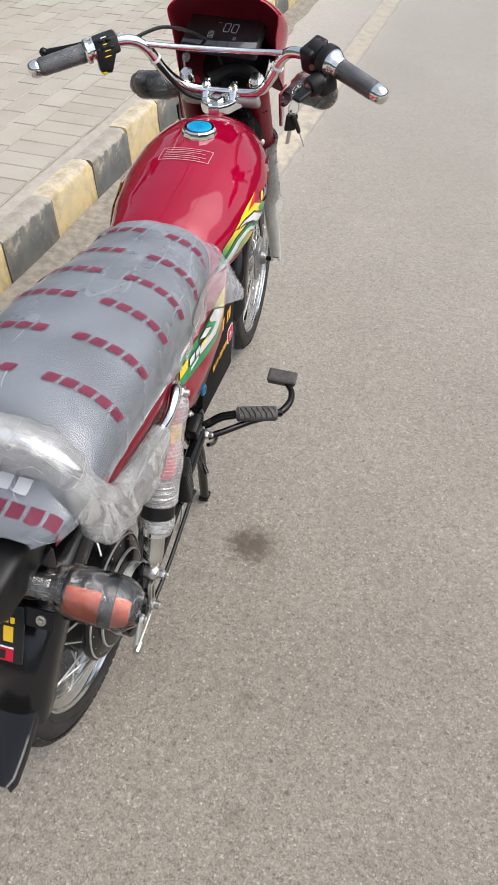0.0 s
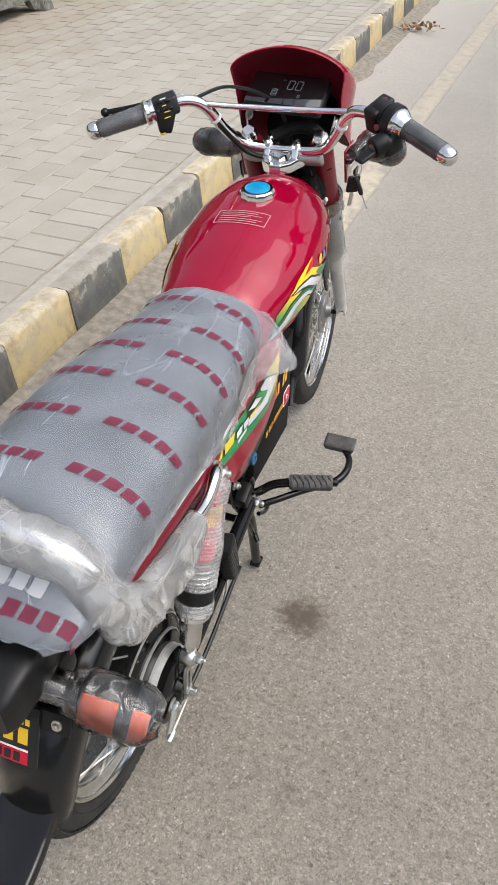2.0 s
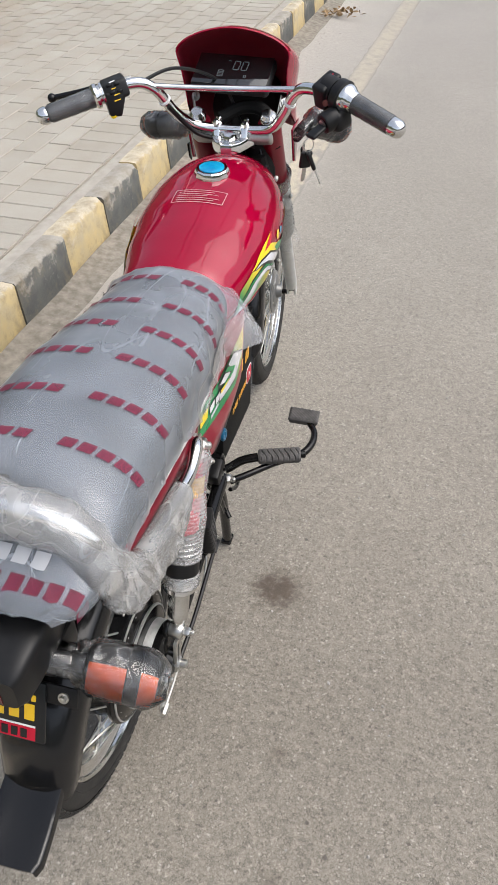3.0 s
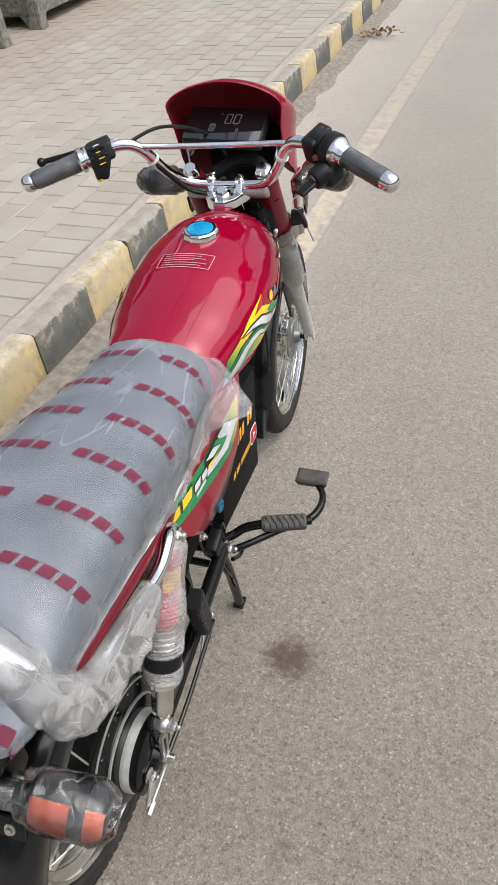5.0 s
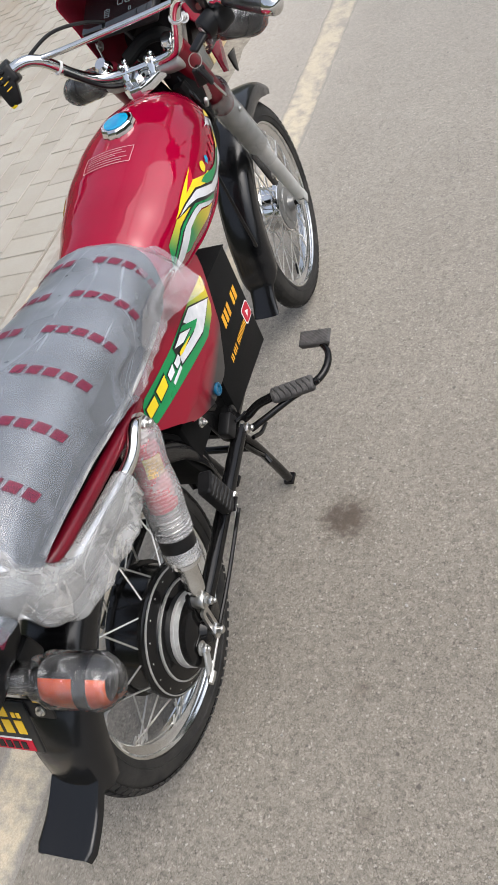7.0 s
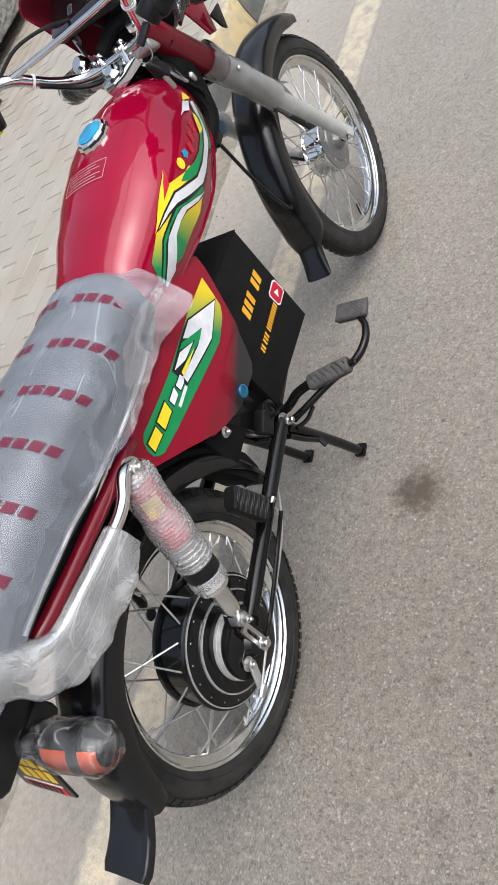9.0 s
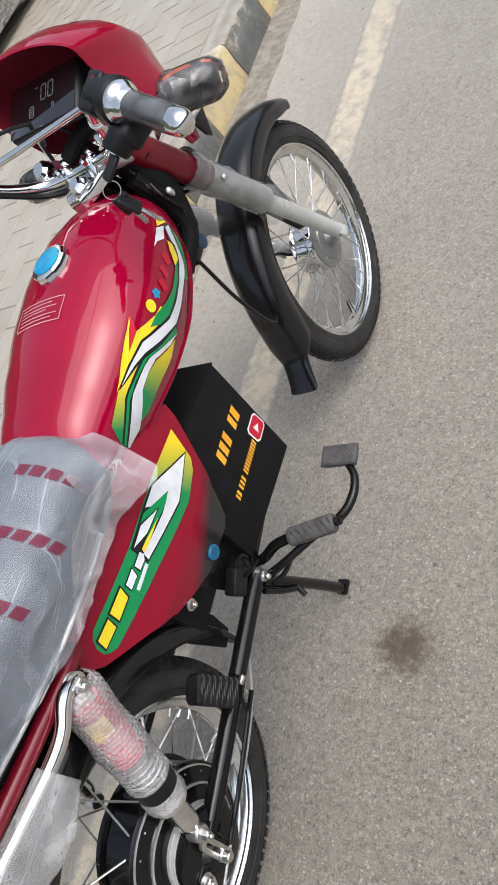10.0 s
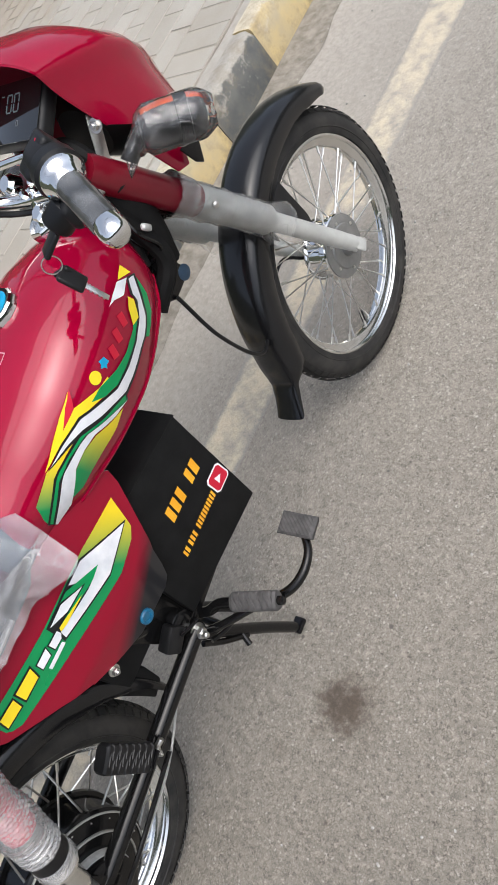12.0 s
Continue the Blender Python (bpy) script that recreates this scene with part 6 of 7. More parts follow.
part("loom_plug", rbox((0.009, 0.011, 0.026), (0.066, 0.93, 0.795), 0.004, pose(0, 0, 0, 40, 12, 20), segments=3), M_FORK, chassis, "small pale cable plug")
part("head_bolt", lathe([(0.014, 0), (0.014, 0.01), (0.008, 0.013)], (0.02, 0.945, 0.668), (1, 0, 0), 16), M_PLUG, chassis)
for side in (-1, 1):
    x = TX + side * 0.052
    part("pivot_plate", plate([(0.47, 0.44), (0.49, 0.37), (0.475, 0.30), (0.43, 0.285), (0.40, 0.33), (0.375, 0.42), (0.34, 0.5), (0.38, 0.52)], x - 0.004, x + 0.004, 0.002), M_BLACK_GLOSS, chassis)
    part("rear_strut", tube([(TX + side * 0.07, 0.40, 0.44), (TX + side * 0.06, 0.28, 0.56), (TX + side * 0.08, 0.14, 0.68)], 0.011, 10), M_BLACK_GLOSS, chassis)
    part("box_bracket", rbox((0.012, 0.16, 0.02), (TX + side * 0.062, 0.49, 0.335), 0.003, pose(0, 0, 0, 6)), M_BLACK_GLOSS, chassis)
part("cross_tube", tube([(-0.09, 0.435, 0.325), (0.075, 0.435, 0.325)], 0.017, 16), M_BLACK_GLOSS, chassis)
part("controller", rbox((0.11, 0.12, 0.1), (TX, 0.36, 0.44), 0.008), M_BLACK_MATT, chassis)

part("brake_switch", rbox((0.028, 0.05, 0.036), (0.066, 0.405, 0.372), 0.006, pose(0, 0, 0, 20)), M_BLACK_PLASTIC, chassis)
part("switch_spring", tube([(0.082, 0.415, 0.372), (0.088, 0.44, 0.362), (0.089, 0.452, 0.358)], 0.0032, 8), M_BLACK_GLOSS, chassis)
part("pivot_boss", lathe([(0.02, 0), (0.022, 0.004), (0.022, 0.02), (0.016, 0.024)], (0.05, 0.435, 0.37), (1, 0, 0), 20), M_BLACK_GLOSS, chassis)
part("pedal_return", tube([(0.09, 0.43, 0.3), (0.094, 0.46, 0.28), (0.09, 0.5, 0.265)], 0.005, 8), M_BLACK_GLOSS, chassis)

def slotted_plate(wide, tall, thick):
    """An upright plate in y and z with one long slot through it."""
    out = bmesh.new()
    ring_ = []
    for a in (2 * math.pi * q / 32 for q in range(32)):
        c, s_ = math.cos(a), math.sin(a)
        up = math.copysign(1.0, s_)
        outer = (wide / 2 * math.copysign(abs(c) ** 0.5, c), (tall - wide) / 2 * up * min(1.0, abs(s_) * 3) + wide / 2 * s_)
        inner = (wide * 0.16 * c, tall * 0.13 + (tall * 0.2) * up * min(1.0, abs(s_) * 3) + wide * 0.16 * s_)
        ring_.append((outer, inner))
    loft(out, [[(x, *p) for p in loop] for x, loop in ((-thick / 2, [r_[0] for r_ in ring_]), (thick / 2, [r_[0] for r_ in ring_]), (thick / 2, [r_[1] for r_ in ring_]), (-thick / 2, [r_[1] for r_ in ring_]), (-thick / 2, [r_[0] for r_ in ring_]))], cap=False)
    return out


# swing arm with its links
arm = part("swing_arm", tube([(0.07, 0.435, 0.328), (0.078, 0.3, 0.325), (0.088, 0.12, 0.318), (0.09, 0.035, 0.312)], 0.0155, 16), M_BLACK_GLOSS, BIKE, "gloss black tubular swing arm")
tube([(-0.086, 0.435, 0.328), (-0.094, 0.3, 0.325), (-0.104, 0.12, 0.318), (-0.106, -0.02, 0.305)], 0.0155, 16, bm=(left := bmesh.new()))
part("arm_tube", left, M_BLACK_GLOSS, arm)
part("axle_plate", rbox((0.009, 0.09, 0.032), (0.094, -0.005, 0.299), 0.006, pose(0, 0, 0, 4), segments=3), M_BLACK_GLOSS, arm)
part("chain_adjuster", slotted_plate(0.023, 0.078, 0.006), M_STEEL, arm, "slotted zinc adjuster plate", Matrix.Translation((0.111, -0.001, 0.308)) @ pose(0, 0, 0, -8))
bolt((0.074, 0.434, 0.328), (1, 0, 0), 0.011, 0.024, M_STEEL, arm, "pivot_bolt")
part("shock_lug", plate([(0.035, 0.32), (-0.005, 0.32), (0.0, 0.365), (0.014, 0.378), (0.03, 0.365)], 0.086, 0.096, 0.003), M_BLACK_GLOSS, arm)
part("torque_arm", tube([(0.108, 0.24, 0.312), (0.112, 0.1, 0.29), (0.11, 0.01, 0.275)], 0.0042, 8), M_BLACK_GLOSS, arm)
part("brake_rod", tube([(0.06, 0.33, 0.296), (0.1, 0.2, 0.285), (0.112, 0.0, 0.275), (0.112, -0.075, 0.262)], 0.0024, 8), M_ALLOY, arm, "thin steel brake rod")
lever2 = part("brake_arm", rbox((0.007, 0.018, 0.06), (0.106, -0.06, 0.275), 0.004, pose(0, 0, 0, -38), segments=3), M_ALLOY, arm, "zinc brake arm")
bolt((0.1, -0.046, 0.299), (1, 0, 0), 0.009, 0.016, parent=lever2)
part("rod_nut", lathe([(0.006, -0.01), (0.007, 0), (0.006, 0.012)], (0.112, -0.082, 0.258), (0, 1, 0), 8), M_STEEL, lever2)


def shock(side):
    top, low = Vector((TX + side * 0.116, 0.143, 0.688)), Vector((TX + side * 0.116, 0.016, 0.360))
    d = (low - top).normalized()
    full = (low - top).length
    x = Vector((1, 0, 0))
    up = d.cross(x).normalized()
    s = part("shock_absorber", lathe([(0.02, 0.236), (0.0275, 0.26), (0.0275, 0.268), (0.0205, 0.271), (0.0188, 0.276), (0.0182, 0.318), (0.017, 0.328), (0.012, 0.337)], top, d, 28), M_RIM, BIKE, "rear shock absorber in bubble wrap, chrome below")
    part("lower_ring", ring([(0.0272, 0.2585), (0.0292, 0.2595), (0.0292, 0.2655), (0.0272, 0.2665)], top, d, 32), M_CHROME, s)
    part("eye", lathe([(0.014, -0.012), (0.0165, -0.009), (0.0165, 0.009), (0.014, 0.012)], top, x, 28), M_ALLOY, s)
    part("eye", lathe([(0.013, -0.012), (0.015, -0.008), (0.015, 0.008), (0.013, 0.012)], low, x, 24), M_STEEL, s)
    bolt(top + x * side * 0.014, (side, 0, 0), 0.0115, 0.02, M_STEEL, s)
    bolt(low + x * side * 0.012, (side, 0, 0), 0.008, 0.018, parent=s)
    # coil spring
    pts = [top + d * (0.035 + 0.118 * i / 140) + 0.021 * (math.cos(i * 0.6) * x + math.sin(i * 0.6) * up) for i in range(141)]
    wound = [top + d * (0.156 + 0.042 * i / 60) + 0.0325 * (math.cos(i * 0.42) * x + math.sin(i * 0.42) * up) for i in range(61)]
    part("film_strip", tube(wound, 0.0026, 6, 1), M_FILM_MILKY, s, "film wound round the spring's foot")
    part("spring", tube(pts, 0.0056, 8, 1), M_SPRING, s, "red coil spring")
    part("damper_rod", lathe([(0.014, 0.02), (0.02, 0.15), (0.02, 0.24)], top, d, 16), M_STEEL, s)
    part("collar", lathe([(0.027, 0.2), (0.0312, 0.205), (0.0312, 0.24), (0.027, 0.242)], top, d, 28), M_BLACK_PLASTIC, s)
    part("maker_label", skin([(-0.016, 0.05), (0.016, 0.05), (0.016, 0.085), (-0.016, 0.085)], lambda u, v: top + d * v + 0.0318 * (math.cos(u / 0.0318) * (x * side * 0.78 + up * 0.62).normalized() + math.sin(u / 0.0318) * (x * side * -0.62 + up * 0.78).normalized()), 3), M_LABEL, s, "orange label under the wrap")
    # wrap with raised bubbles
    out = bmesh.new()
    loops = []
    for i in range(121):
        h = 0.004 + 0.202 * i / 120
        r0 = 0.0335 + 0.002 * math.sin(h * 60) - 0.008 * max(0, 1 - i / 12) ** 2
        loop = []
        for q in range(96):
            a = 2 * math.pi * q / 96
            row = i / 4.0
            cell = abs(math.sin(math.pi * row)) * abs(math.sin(math.pi * (q / 96 * 24 + (0.5 if int(row) % 2 else 0))))
            loop.append(top + d * h + (r0 + 0.0024 * cell + 0.0015 * noise.noise(Vector((math.cos(a) * 2, math.sin(a) * 2, h * 40)))) * (math.cos(a) * x + math.sin(a) * up))
        loops.append(loop)
    loft(out, loops, cap=False)
    part("bubble_wrap", out, M_BUBBLE, s, "clear bubble wrap", sharp=80)
    part("film_ring", ring([(0.031, 0.232), (0.0335, 0.236), (0.0335, 0.255), (0.029, 0.26)], top, d, 28), M_FILM_MILKY, s)


shock(1)
shock(-1)

# pegs, pedal and stand
peg = part("footrest", tube([(-0.02, 0.455, 0.305), (0.06, 0.47, 0.315), (0.1, 0.49, 0.335), (0.135, 0.5, 0.345)], 0.010, 12), M_BLACK_GLOSS, BIKE, "black footrest bar with a ribbed rubber")
PA, PB = Vector((0.136, 0.5, 0.346)), Vector((0.226, 0.527, 0.349))
def peg_rubber(size, wide, high, blunt=0.7):
    """A flat footrest rubber along z with curved ribs; wide along x, high along y."""
    out = bmesh.new()
    loops_ = []
    count = 150
    for i in range(count + 1):
        t = i / count
        end = 0.82 + 0.18 * min(1.0, min(t, 1 - t) / 0.05)
        loop = []
        for q in range(56):
            a = 2 * math.pi * q / 56
            c, s = math.copysign(abs(math.cos(a)) ** blunt, math.cos(a)), math.copysign(abs(math.sin(a)) ** blunt, math.sin(a))
            groove = max(0.0, math.cos(2 * math.pi * (t * 7.5 + 0.4 * math.sin(c * 2.4))) - 0.6) / 0.4
            loop.append((wide * end * c, high * end * s * (1 - 0.26 * groove * (0.05 < t < 0.95)), size * t))
        loops_.append(loop)
    loft(out, loops_)
    return out


bm = peg_rubber((PB - PA).length, 0.0172, 0.013)
bmesh.ops.transform(bm, matrix=Matrix.Translation(PA) @ (PB - PA).to_track_quat("Z", "Y").to_matrix().to_4x4() @ Matrix.Rotation(radians(20), 4, "Z"), verts=bm.verts)
part("rubber", bm, M_PEG, peg, "ribbed grey rubber")
part("end_nut", lathe([(0.008, 0.094), (0.008, 0.104), (0.005, 0.106)], PA, PB - PA, 8), M_BLACK_GLOSS, peg)
part("footrest", tube([(0.0, 0.455, 0.305), (-0.076, 0.47, 0.315), (-0.116, 0.49, 0.335), (-0.24, 0.525, 0.347)], 0.011, 12), M_BLACK_GLOSS, BIKE)
pedal = part("brake_pedal", tube([(0.085, 0.445, 0.31), (0.12, 0.468, 0.318), (0.17, 0.51, 0.325), (0.222, 0.548, 0.33), (0.241, 0.582, 0.336), (0.24, 0.618, 0.342), (0.222, 0.645, 0.346)], [0.008, 0.0075, 0.0075, 0.0085, 0.0085, 0.0075, 0.007], 12), M_BLACK_GLOSS, BIKE, "bent black brake pedal")
PAD = Matrix.Translation((0.208, 0.656, 0.354)) @ pose(0, 0, 0, 4, 3, 3)
bm = bmesh.new()
pad = {}
for i in range(25):
    for j in range(15):
        rim = i in (0, 24) or j in (0, 14)
        pad[i, j] = bm.verts.new((-0.033 + 0.066 * i / 24, -0.019 + 0.038 * j / 14, 0.005 if rim else 0.0078 if (i + j) % 3 else 0.0055))
for i in range(24):
    for j in range(14):
        bm.faces.new((pad[i, j], pad[i + 1, j], pad[i + 1, j + 1], pad[i, j + 1]))
e = bmesh.ops.extrude_edge_only(bm, edges=[q for q in bm.edges if q.is_boundary])
skirt = [v for v in e["geom"] if isinstance(v, bmesh.types.BMVert)]
for v in skirt:
    v.co.x, v.co.y, v.co.z = v.co.x * 1.06, v.co.y * 1.08, v.co.z - 0.004
e = bmesh.ops.extrude_edge_only(bm, edges=[q for q in bm.edges if q.is_boundary])
for v in [v for v in e["geom"] if isinstance(v, bmesh.types.BMVert)]:
    v.co.x, v.co.y, v.co.z = v.co.x * 0.86, v.co.y * 0.8, v.co.z - 0.014
bmesh.ops.holes_fill(bm, edges=[q for q in bm.edges if q.is_boundary])
part("pedal_pad", bm, M_PEG, pedal, "grey studded pedal rubber", PAD)
stand = part("centre_stand", tube([(0.062, 0.435, 0.3), (0.062, 0.46, 0.235), (0.055, 0.5, 0.12), (0.05, 0.53, 0.022)], 0.0115, 12), M_BLACK_GLOSS, BIKE, "black centre stand lowered to the road")
part("stand_foot", rbox((0.026, 0.034, 0.012), (0.048, 0.538, 0.007), 0.004), M_BLACK_GLOSS, stand)
part("stand_leg", tube([(-0.08, 0.435, 0.3), (-0.09, 0.46, 0.235), (-0.1, 0.5, 0.12), (-0.105, 0.53, 0.022)], 0.0115, 12), M_BLACK_GLOSS, stand)
part("stand_foot", rbox((0.026, 0.034, 0.012), (-0.105, 0.538, 0.007), 0.004), M_BLACK_GLOSS, stand)
part("stand_bridge", tube([(0.06, 0.465, 0.225), (-0.085, 0.465, 0.225)], 0.009, 12), M_BLACK_GLOSS, stand)
part("stand_spring", tube([(0.066, 0.42, 0.29), (0.068, 0.44, 0.24), (0.066, 0.47, 0.18)], 0.006, 10), M_BLACK_GLOSS, stand)
part("side_lug", tube([(0.062, 0.47, 0.2), (0.08, 0.455, 0.18)], 0.006, 10), M_BLACK_GLOSS, stand)
for side in (1, -1):
    ppeg = part("passenger_footrest", tube([(TX + side * 0.09, 0.235, 0.33), (TX + side * 0.112, 0.225, 0.345)], 0.01, 12), M_BLACK_GLOSS, BIKE, "black folded passenger footrest")
    m = Matrix.Translation((TX + side * 0.115, 0.212, 0.405)) @ pose(0, 0, 0, 12, 0, 0)
    bm = peg_rubber(0.104, 0.0235, 0.014, 0.38)
    bmesh.ops.transform(bm, matrix=Matrix.Rotation(radians(100 * side), 4, "Z") @ Matrix.Translation((0, 0, -0.052)), verts=bm.verts)
    part("rubber", bm, M_BLACK_PLASTIC, ppeg, "black ribbed rubber", m)
    part("bracket", rbox((0.012, 0.04, 0.03), (TX + side * 0.104, 0.235, 0.338), 0.004), M_BLACK_GLOSS, ppeg)
    part("end_plate", rbox((0.034, 0.03, 0.004), (0, 0, -0.055), 0.0015), M_BLACK_GLOSS, ppeg, "", m)
    part("hinge_pin", lathe([(0.0055, -0.022), (0.0055, 0.022)], (TX + side * 0.112, 0.234, 0.342), (0.3 * side, 1, 0.2), 12), M_STEEL, ppeg)
    bolt((TX + side * 0.11, 0.232, 0.335), (side, 0, 0), 0.006, 0.014, parent=ppeg)


# ---- mudguards
def guard(centre, rows, turn, name, label, parent=BIKE):
    """A mudguard of rows: angle above ahead, radius, half width, skirt depth."""
    bm = bmesh.new()
    loops = []
    steps = 96
    for i in range(steps + 1):
        a = rows[0][0] + (rows[-1][0] - rows[0][0]) * i / steps
        r, w, skirt = lerp(rows, a)
        radial = Vector((0, math.cos(radians(a)), math.sin(radians(a))))
        c = centre + radial * r
        loops.append([c + Vector((x * w, 0, 0)) - radial * (skirt * k) for x, k in ((-0.96, 1.0), (-1.0, 0.95), (-1.0, 0.55), (-0.93, 0.28), (-0.72, 0.1), (-0.4, 0.02), (0, 0), (0.4, 0.02), (0.72, 0.1), (0.93, 0.28), (1.0, 0.55), (1.0, 0.95), (0.96, 1.0))])
    loft(bm, loops, closed=False)
    bmesh.ops.recalc_face_normals(bm, faces=bm.faces)
    bmesh.ops.solidify(bm, geom=list(bm.faces), thickness=0.003)
    return part(name, bm, M_GUARD, parent, label, turn, sharp=50)


fg = guard(FRONT, [(46, 0.327, 0.03, 0.012), (50, 0.334, 0.042, 0.03), (62, 0.336, 0.047, 0.045), (90, 0.334, 0.05, 0.055), (125, 0.330, 0.05, 0.058), (150, 0.330, 0.05, 0.055), (170, 0.333, 0.051, 0.052), (178, 0.339, 0.051, 0.047), (181, 0.343, 0.046, 0.038), (182.6, 0.349, 0.034, 0.022), (185, 0.363, 0.032, 0.02), (188, 0.380, 0.033, 0.016), (190.5, 0.400, 0.035, 0.012)], STEER, "front_mudguard", "black plastic front mudguard with a flared tail")
for side in (-1, 1):
    part("guard_stay", plate([(FRONT.y - 0.06, FRONT.z + 0.262), (FRONT.y - 0.15, FRONT.z + 0.24), (FRONT.y - 0.09, FRONT.z + 0.12), (FRONT.y - 0.06, FRONT.z + 0.1), (FRONT.y - 0.05, FRONT.z + 0.16)], FRONT.x + side * 0.05, FRONT.x + side * 0.054, 0.001), M_BLACK_PLASTIC, fg, "", STEER)
    bolt(STEER @ Vector((FRONT.x + side * 0.054, FRONT.y - 0.075, FRONT.z + 0.14)), (side, 0, 0), 0.006, 0.008, parent=fg)
rg = guard(REAR, [(-4, 0.335, 0.04, 0.008), (10, 0.342, 0.044, 0.018), (24, 0.35, 0.047, 0.036), (40, 0.35, 0.05, 0.048), (56, 0.346, 0.054, 0.05), (74, 0.338, 0.058, 0.05), (100, 0.33, 0.062, 0.06), (130, 0.335, 0.062, 0.062), (148, 0.335, 0.06, 0.06), (160, 0.325, 0.056, 0.05), (166, 0.322, 0.052, 0.04)], None, "rear_mudguard", "black plastic rear mudguard with a square flap")
bm = bmesh.new()
loops = []
for t in (0, 0.05, 0.15, 0.3, 0.45, 0.6, 0.75, 0.88, 0.96, 1.0):
    w = (0.046 + 0.006 * t) * (1 - 0.12 * max(0.0, t - 0.88) / 0.12)
    y, z = -0.300 - 0.108 * t, 0.4 - 0.034 * t - 0.008 * math.sin(math.pi * t)
    loops.append([(w * x, y, z - d) for x, d in ((-1, 0.016), (-0.985, 0.006), (-0.95, 0.001), (-0.85, 0.0), (-0.5, 0.003), (0, 0.004), (0.5, 0.003), (0.85, 0.0), (0.95, 0.001), (0.985, 0.006), (1, 0.016))])
loft(bm, loops, closed=False)
bmesh.ops.recalc_face_normals(bm, faces=bm.faces)
bmesh.ops.solidify(bm, geom=list(bm.faces), thickness=0.006)
part("mud_flap", bm, M_GUARD, rg, "smooth black plastic flap", sharp=60)
part("inner_guard", plate([(0.19, 0.6), (0.27, 0.52), (0.325, 0.44), (0.345, 0.37), (0.338, 0.32), (0.305, 0.31), (0.295, 0.36), (0.27, 0.45), (0.19, 0.565)], -0.055, 0.034, 0.004), M_BLACK_MATT, rg)
part("tail_bracket", rbox((0.15, 0.07, 0.05), (TX, -0.235, 0.655), 0.012), M_BLACK_PLASTIC, rg)
bm = bmesh.new()
loops = []
for y, w, z0, z1 in ((-0.19, 0.056, 0.68, 0.712), (-0.21, 0.066, 0.67, 0.728), (-0.25, 0.072, 0.664, 0.738), (-0.29, 0.071, 0.66, 0.734), (-0.32, 0.067, 0.658, 0.726), (-0.331, 0.06, 0.663, 0.716)):
    zc, h = (z0 + z1) / 2, (z1 - z0) / 2
    loops.append([(TX + w * math.copysign(abs(math.cos(a)) ** 0.26, math.cos(a)), y, zc + h * math.copysign(abs(math.sin(a)) ** 0.3, math.sin(a))) for a in (2 * math.pi * q / 32 for q in range(32))])
loft(bm, loops)
tail = part("tail_lamp", bm, M_BLACK_PLASTIC, BIKE, "black hooded tail lamp", sharp=40)
for k, (x, w) in enumerate(((-0.034, 0.012), (-0.018, 0.012), (-0.002, 0.012), (0.022, 0.012), (0.04, 0.014))):
    part("tail_mark", rbox((w, 0.001, 0.022), (TX + x * 0.8, -0.3315, 0.68), 0, pose(0, 0, 0, -2)), M_LENS_RED, tail)
PLATE = Matrix.Translation((-0.015, -0.291, 0.582)) @ pose(0, 0, 0, -24)
number_plate = part("number_plate", rbox((0.128, 0.005, 0.092), (0, 0, 0), 0.002), M_INK, BIKE, "black number plate with yellow bars and a red strip", PLATE)
for x, z, w, h in [(-0.03, 0.027, 0.013, 0.018), (-0.012, 0.027, 0.013, 0.018), (0.008, 0.027, 0.017, 0.018), (0.027, 0.022, 0.006, 0.009), (0.036, 0.022, 0.006, 0.009)] + [(-0.034 + 0.0215 * k, 0.0, 0.014, 0.024) for k in range(4)]:
    part("plate_bar", rbox((w, 0.001, h), (x + 0.012, -0.003, z), 0), M_PLATE_YELLOW, number_plate, "", PLATE)
part("plate_strip", rbox((0.094, 0.001, 0.02), (0.004, -0.003, -0.033), 0), M_SIGN_RED, number_plate, "", PLATE)
for z in (-0.0215,):
    part("plate_line", rbox((0.094, 0.0012, 0.0022), (0.004, -0.0031, z), 0), M_SIGN_WHITE, number_plate, "", PLATE)
for k in range(6):
    part("plate_bar", rbox((0.009, 0.001, 0.013), (-0.032 + 0.0135 * k, -0.0042, -0.033), 0), M_INK, number_plate, "", PLATE)
part("plate_bracket", rbox((0.19, 0.004, 0.03), (0.01, 0.005, 0.03), 0.003), M_BLACK_PLASTIC, number_plate, "", PLATE)
for x in (-0.085, 0.087):
    bolt(PLATE @ Vector((x, 0.002, 0.03)), (0, -0.88, 0.47), 0.005, 0.006, parent=number_plate)

# ---------------------------------------------------------------- litter
rng = random.Random(21)
bm = bmesh.new()
for i in range(1100):
    near_kerb = i % 2
    if near_kerb:
        y = rng.uniform(-0.6, 6.5)
        x = kerb_x(y) + abs(rng.gauss(0, 0.16)) + 0.01
    else:
        x, y = rng.uniform(-0.5, 1.4), rng.uniform(-0.7, 3.5)
    r = rng.choice((0.0012, 0.0016, 0.002, 0.0025, 0.0034)) * (1.4 if i % 40 == 0 else 1)
    m = Matrix.Translation((x, y, road_z(x) + r * 0.45)) @ Euler((rng.random() * 6, rng.random() * 6, rng.random() * 6)).to_matrix().to_4x4() @ Matrix.Diagonal((r * rng.uniform(0.7, 1.5), r, r * rng.uniform(0.5, 0.9), 1))
    one = bmesh.new()
    bmesh.ops.create_icosphere(one, subdivisions=1, radius=1.0, matrix=m)
    add(bm, one)
solid("gravel", bm, M_PEBBLE, "loose grit and small stones on the road", "gravel", "stuff", smooth=False)


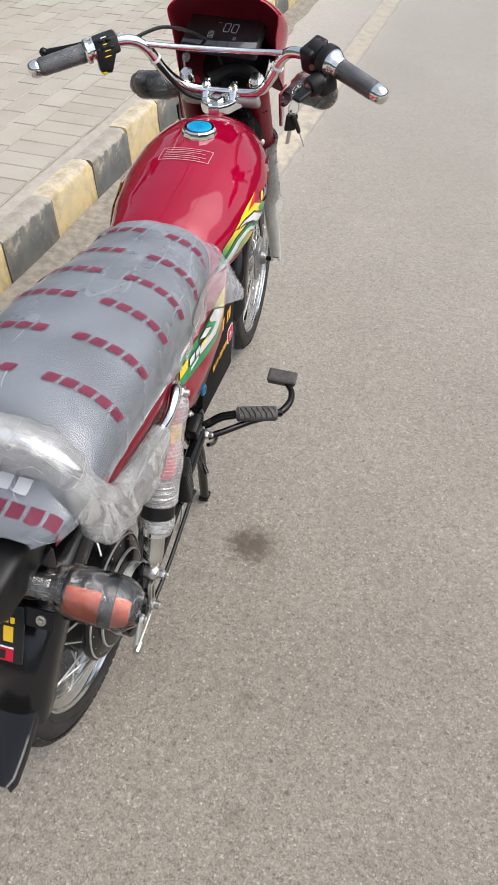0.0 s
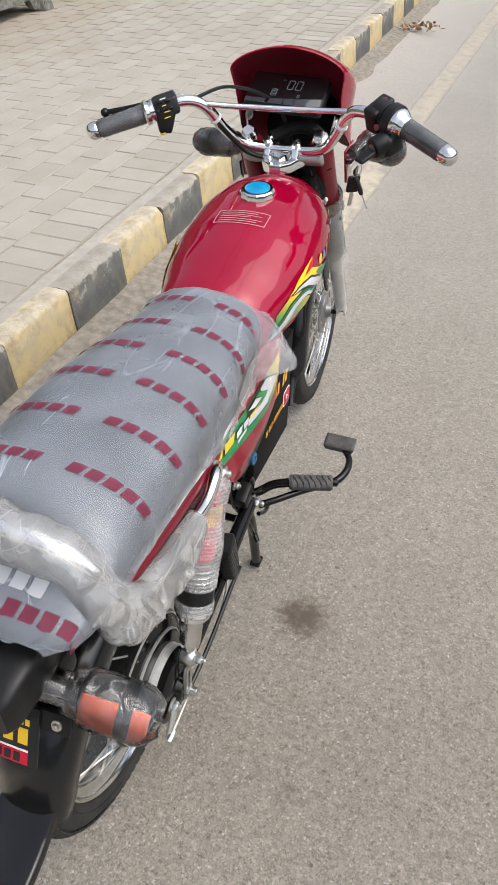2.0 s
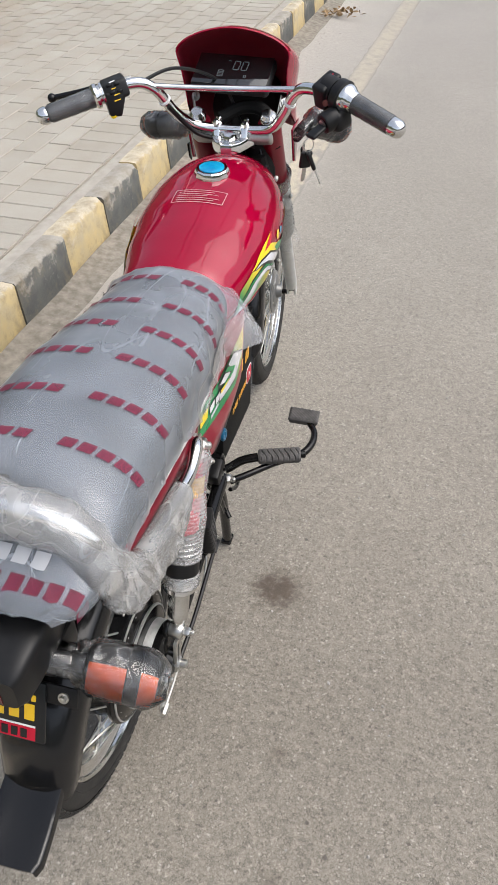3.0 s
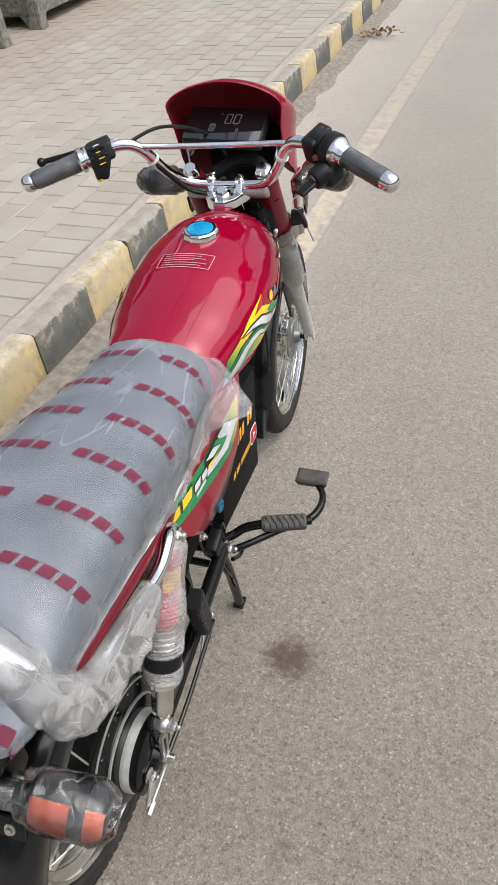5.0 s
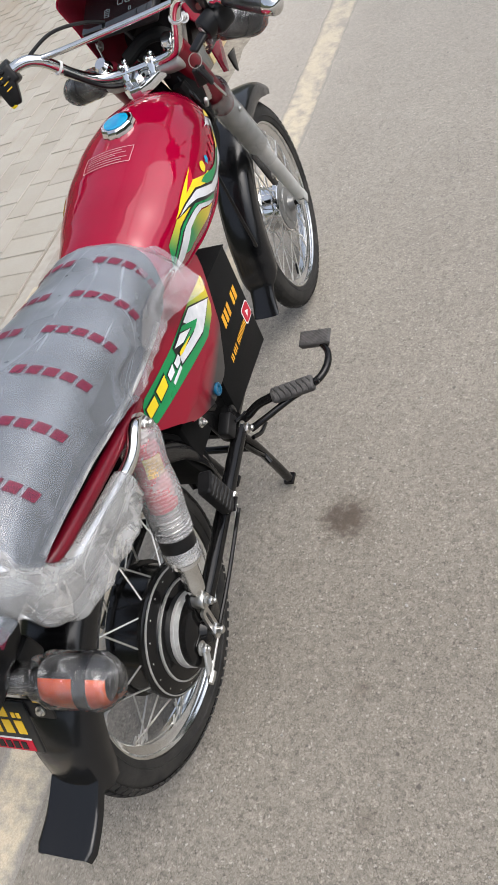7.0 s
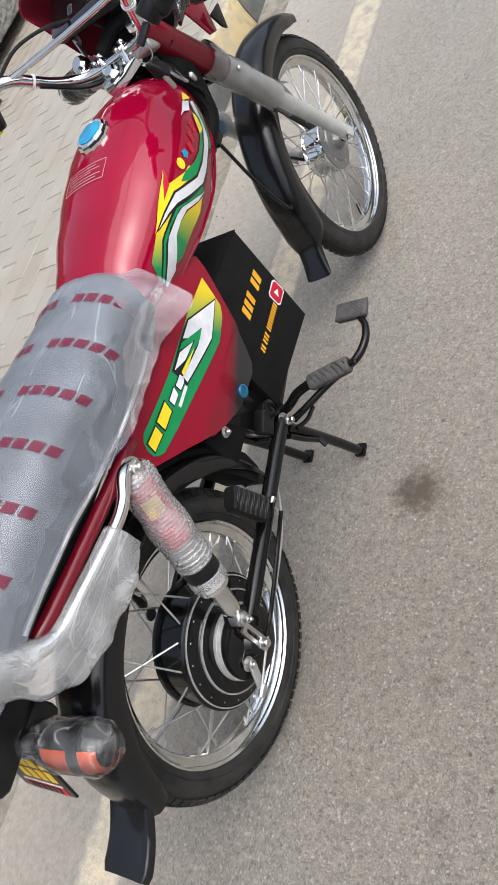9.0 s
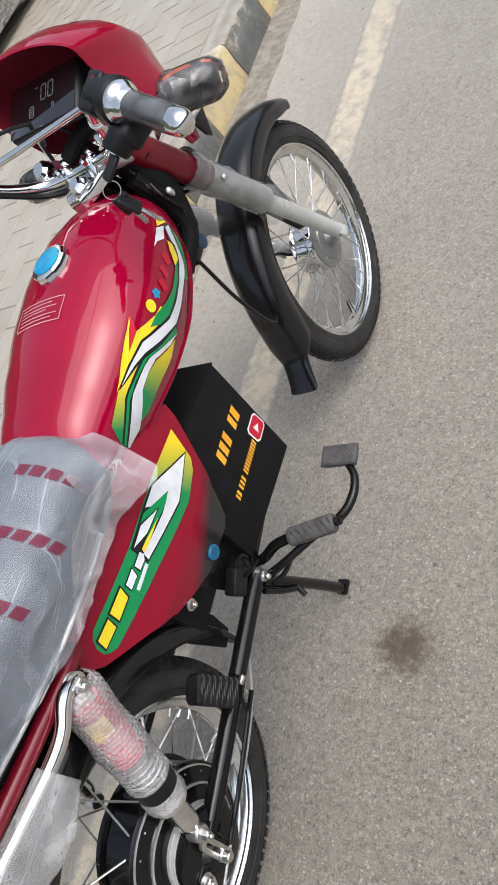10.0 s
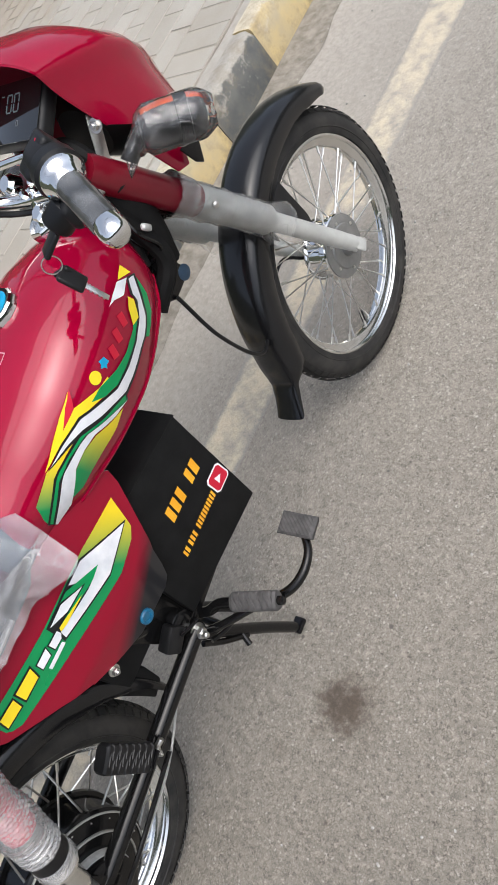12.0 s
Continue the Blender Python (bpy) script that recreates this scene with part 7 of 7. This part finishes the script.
bm = bmesh.new()
loft(bm, [[(kerb_x(y) + 0.003, y, 0.05), (kerb_x(y) + 0.003, y, 0.088 + 0.01 * noise.noise(Vector((y * 3, 0, 0)))), (kerb_x(y) + 0.03 + 0.012 * noise.noise(Vector((y * 5, 2, 0))), y, 0.081), (kerb_x(y) + 0.13 + 0.03 * noise.noise(Vector((y * 4, 5, 0))), y, road_z(kerb_x(y) + 0.13) + 0.0005)] for y in np.linspace(-4, 16, 400)], closed=False)
solid("gutter_sand", bm, M_SAND, "drift of pale sand along the foot of the kerb", "sand", "stuff")


def leaf_litter(x, y, count, spread, seed):
    r = random.Random(seed)
    out = bmesh.new()
    for _ in range(count):
        size = r.uniform(0.02, 0.05)
        m = Matrix.Translation((x + r.gauss(0, spread), y + r.gauss(0, spread), 0.075 + r.random() * 0.025)) @ Euler((r.gauss(0, 0.5), r.gauss(0, 0.5), r.random() * 6)).to_matrix().to_4x4()
        rows_ = []
        for i in range(6):
            t = i / 5
            w = size * 0.32 * math.sin(math.pi * (0.08 + 0.84 * t))
            rows_.append([out.verts.new(m @ Vector((k * w, size * t, 0.25 * abs(k) * w + 0.2 * size * t * t))) for k in (-1, 0, 1)])
        for a, b in zip(rows_, rows_[1:]):
            for k in (0, 1):
                out.faces.new((a[k], a[k + 1], b[k + 1], b[k]))
    return solid("dry_leaves", out, M_LEAF, "small heap of dry brown leaves by the kerb", "leaves", "stuff", smooth=False)


leaf_litter(-0.59, 5.88, 60, 0.075, 3)

# ---------------------------------------------------------------- pavers, last
PW, PL, GAP = 0.117, 0.232, 0.006


def paver_mesh(seed):
    r = random.Random(seed)
    out = rbox((PW - GAP, PL - GAP, 0.05), (0, 0, 0), 0.0028, None, segments=1)
    for v in out.verts:
        v.co += Vector((r.uniform(-0.0012, 0.0012), r.uniform(-0.0012, 0.0012), 0))
    return out


shared = [mesh_of("paver", paver_mesh(s), M_PAVER, sharp=25) for s in range(5)]
rest = bmesh.new()
rng = random.Random(77)
made = 0
turn = Matrix.Rotation(KERB_TURN, 4, "Z")
corner = Vector((kerb_x(0) - 0.16, 0, 0))
spots = []
for j in range(-46, 92):
    spots.append((90, -PL / 2, PW * j))
for i in range(38):
    for j in range(-23, 46):
        spots.append((0, -PL - PW * (i + 0.5), PL * (j + (0.5 if i % 2 else 0.0))))
spots.sort(key=lambda s: abs(s[1] + 0.7) + abs(s[2] - 1.6) * 0.6)
for head, x, y in spots:
    tilt = pose(0, 0, rng.uniform(-0.001, 0.001), rng.uniform(-0.3, 0.3), rng.uniform(-0.3, 0.3), rng.uniform(-0.5, 0.5))
    m = Matrix.Translation(corner + Vector((0, 0, PAVE - 0.023))) @ turn @ Matrix.Translation((x, y, 0)) @ pose(0, 0, 0, 0, 0, head) @ tilt
    if made < 300:
        ob = new("paver", shared[made % 5])
        ob.parent = pavement
        ob.matrix_basis = m
        made += 1
    else:
        corners = [m @ Vector((sx * (PW - GAP) / 2, sy * (PL - GAP) / 2, 0.025)) for sx, sy in ((-1, -1), (1, -1), (1, 1), (-1, 1))]
        topv = [rest.verts.new(c * 0.96 + (m @ Vector((0, 0, 0.025))) * 0.04) for c in corners]
        lowv = [rest.verts.new(c - Vector((0, 0, 0.02))) for c in corners]
        rest.faces.new(topv)
        for k in range(4):
            rest.faces.new((lowv[k], lowv[(k + 1) % 4], topv[(k + 1) % 4], topv[k]))
ob = tagged(new("pavers", mesh_of("pavers", rest, M_PAVER, smooth=False)), "pale grey concrete pavers further along the pavement", "", "", "stuff")
ob.parent = pavement
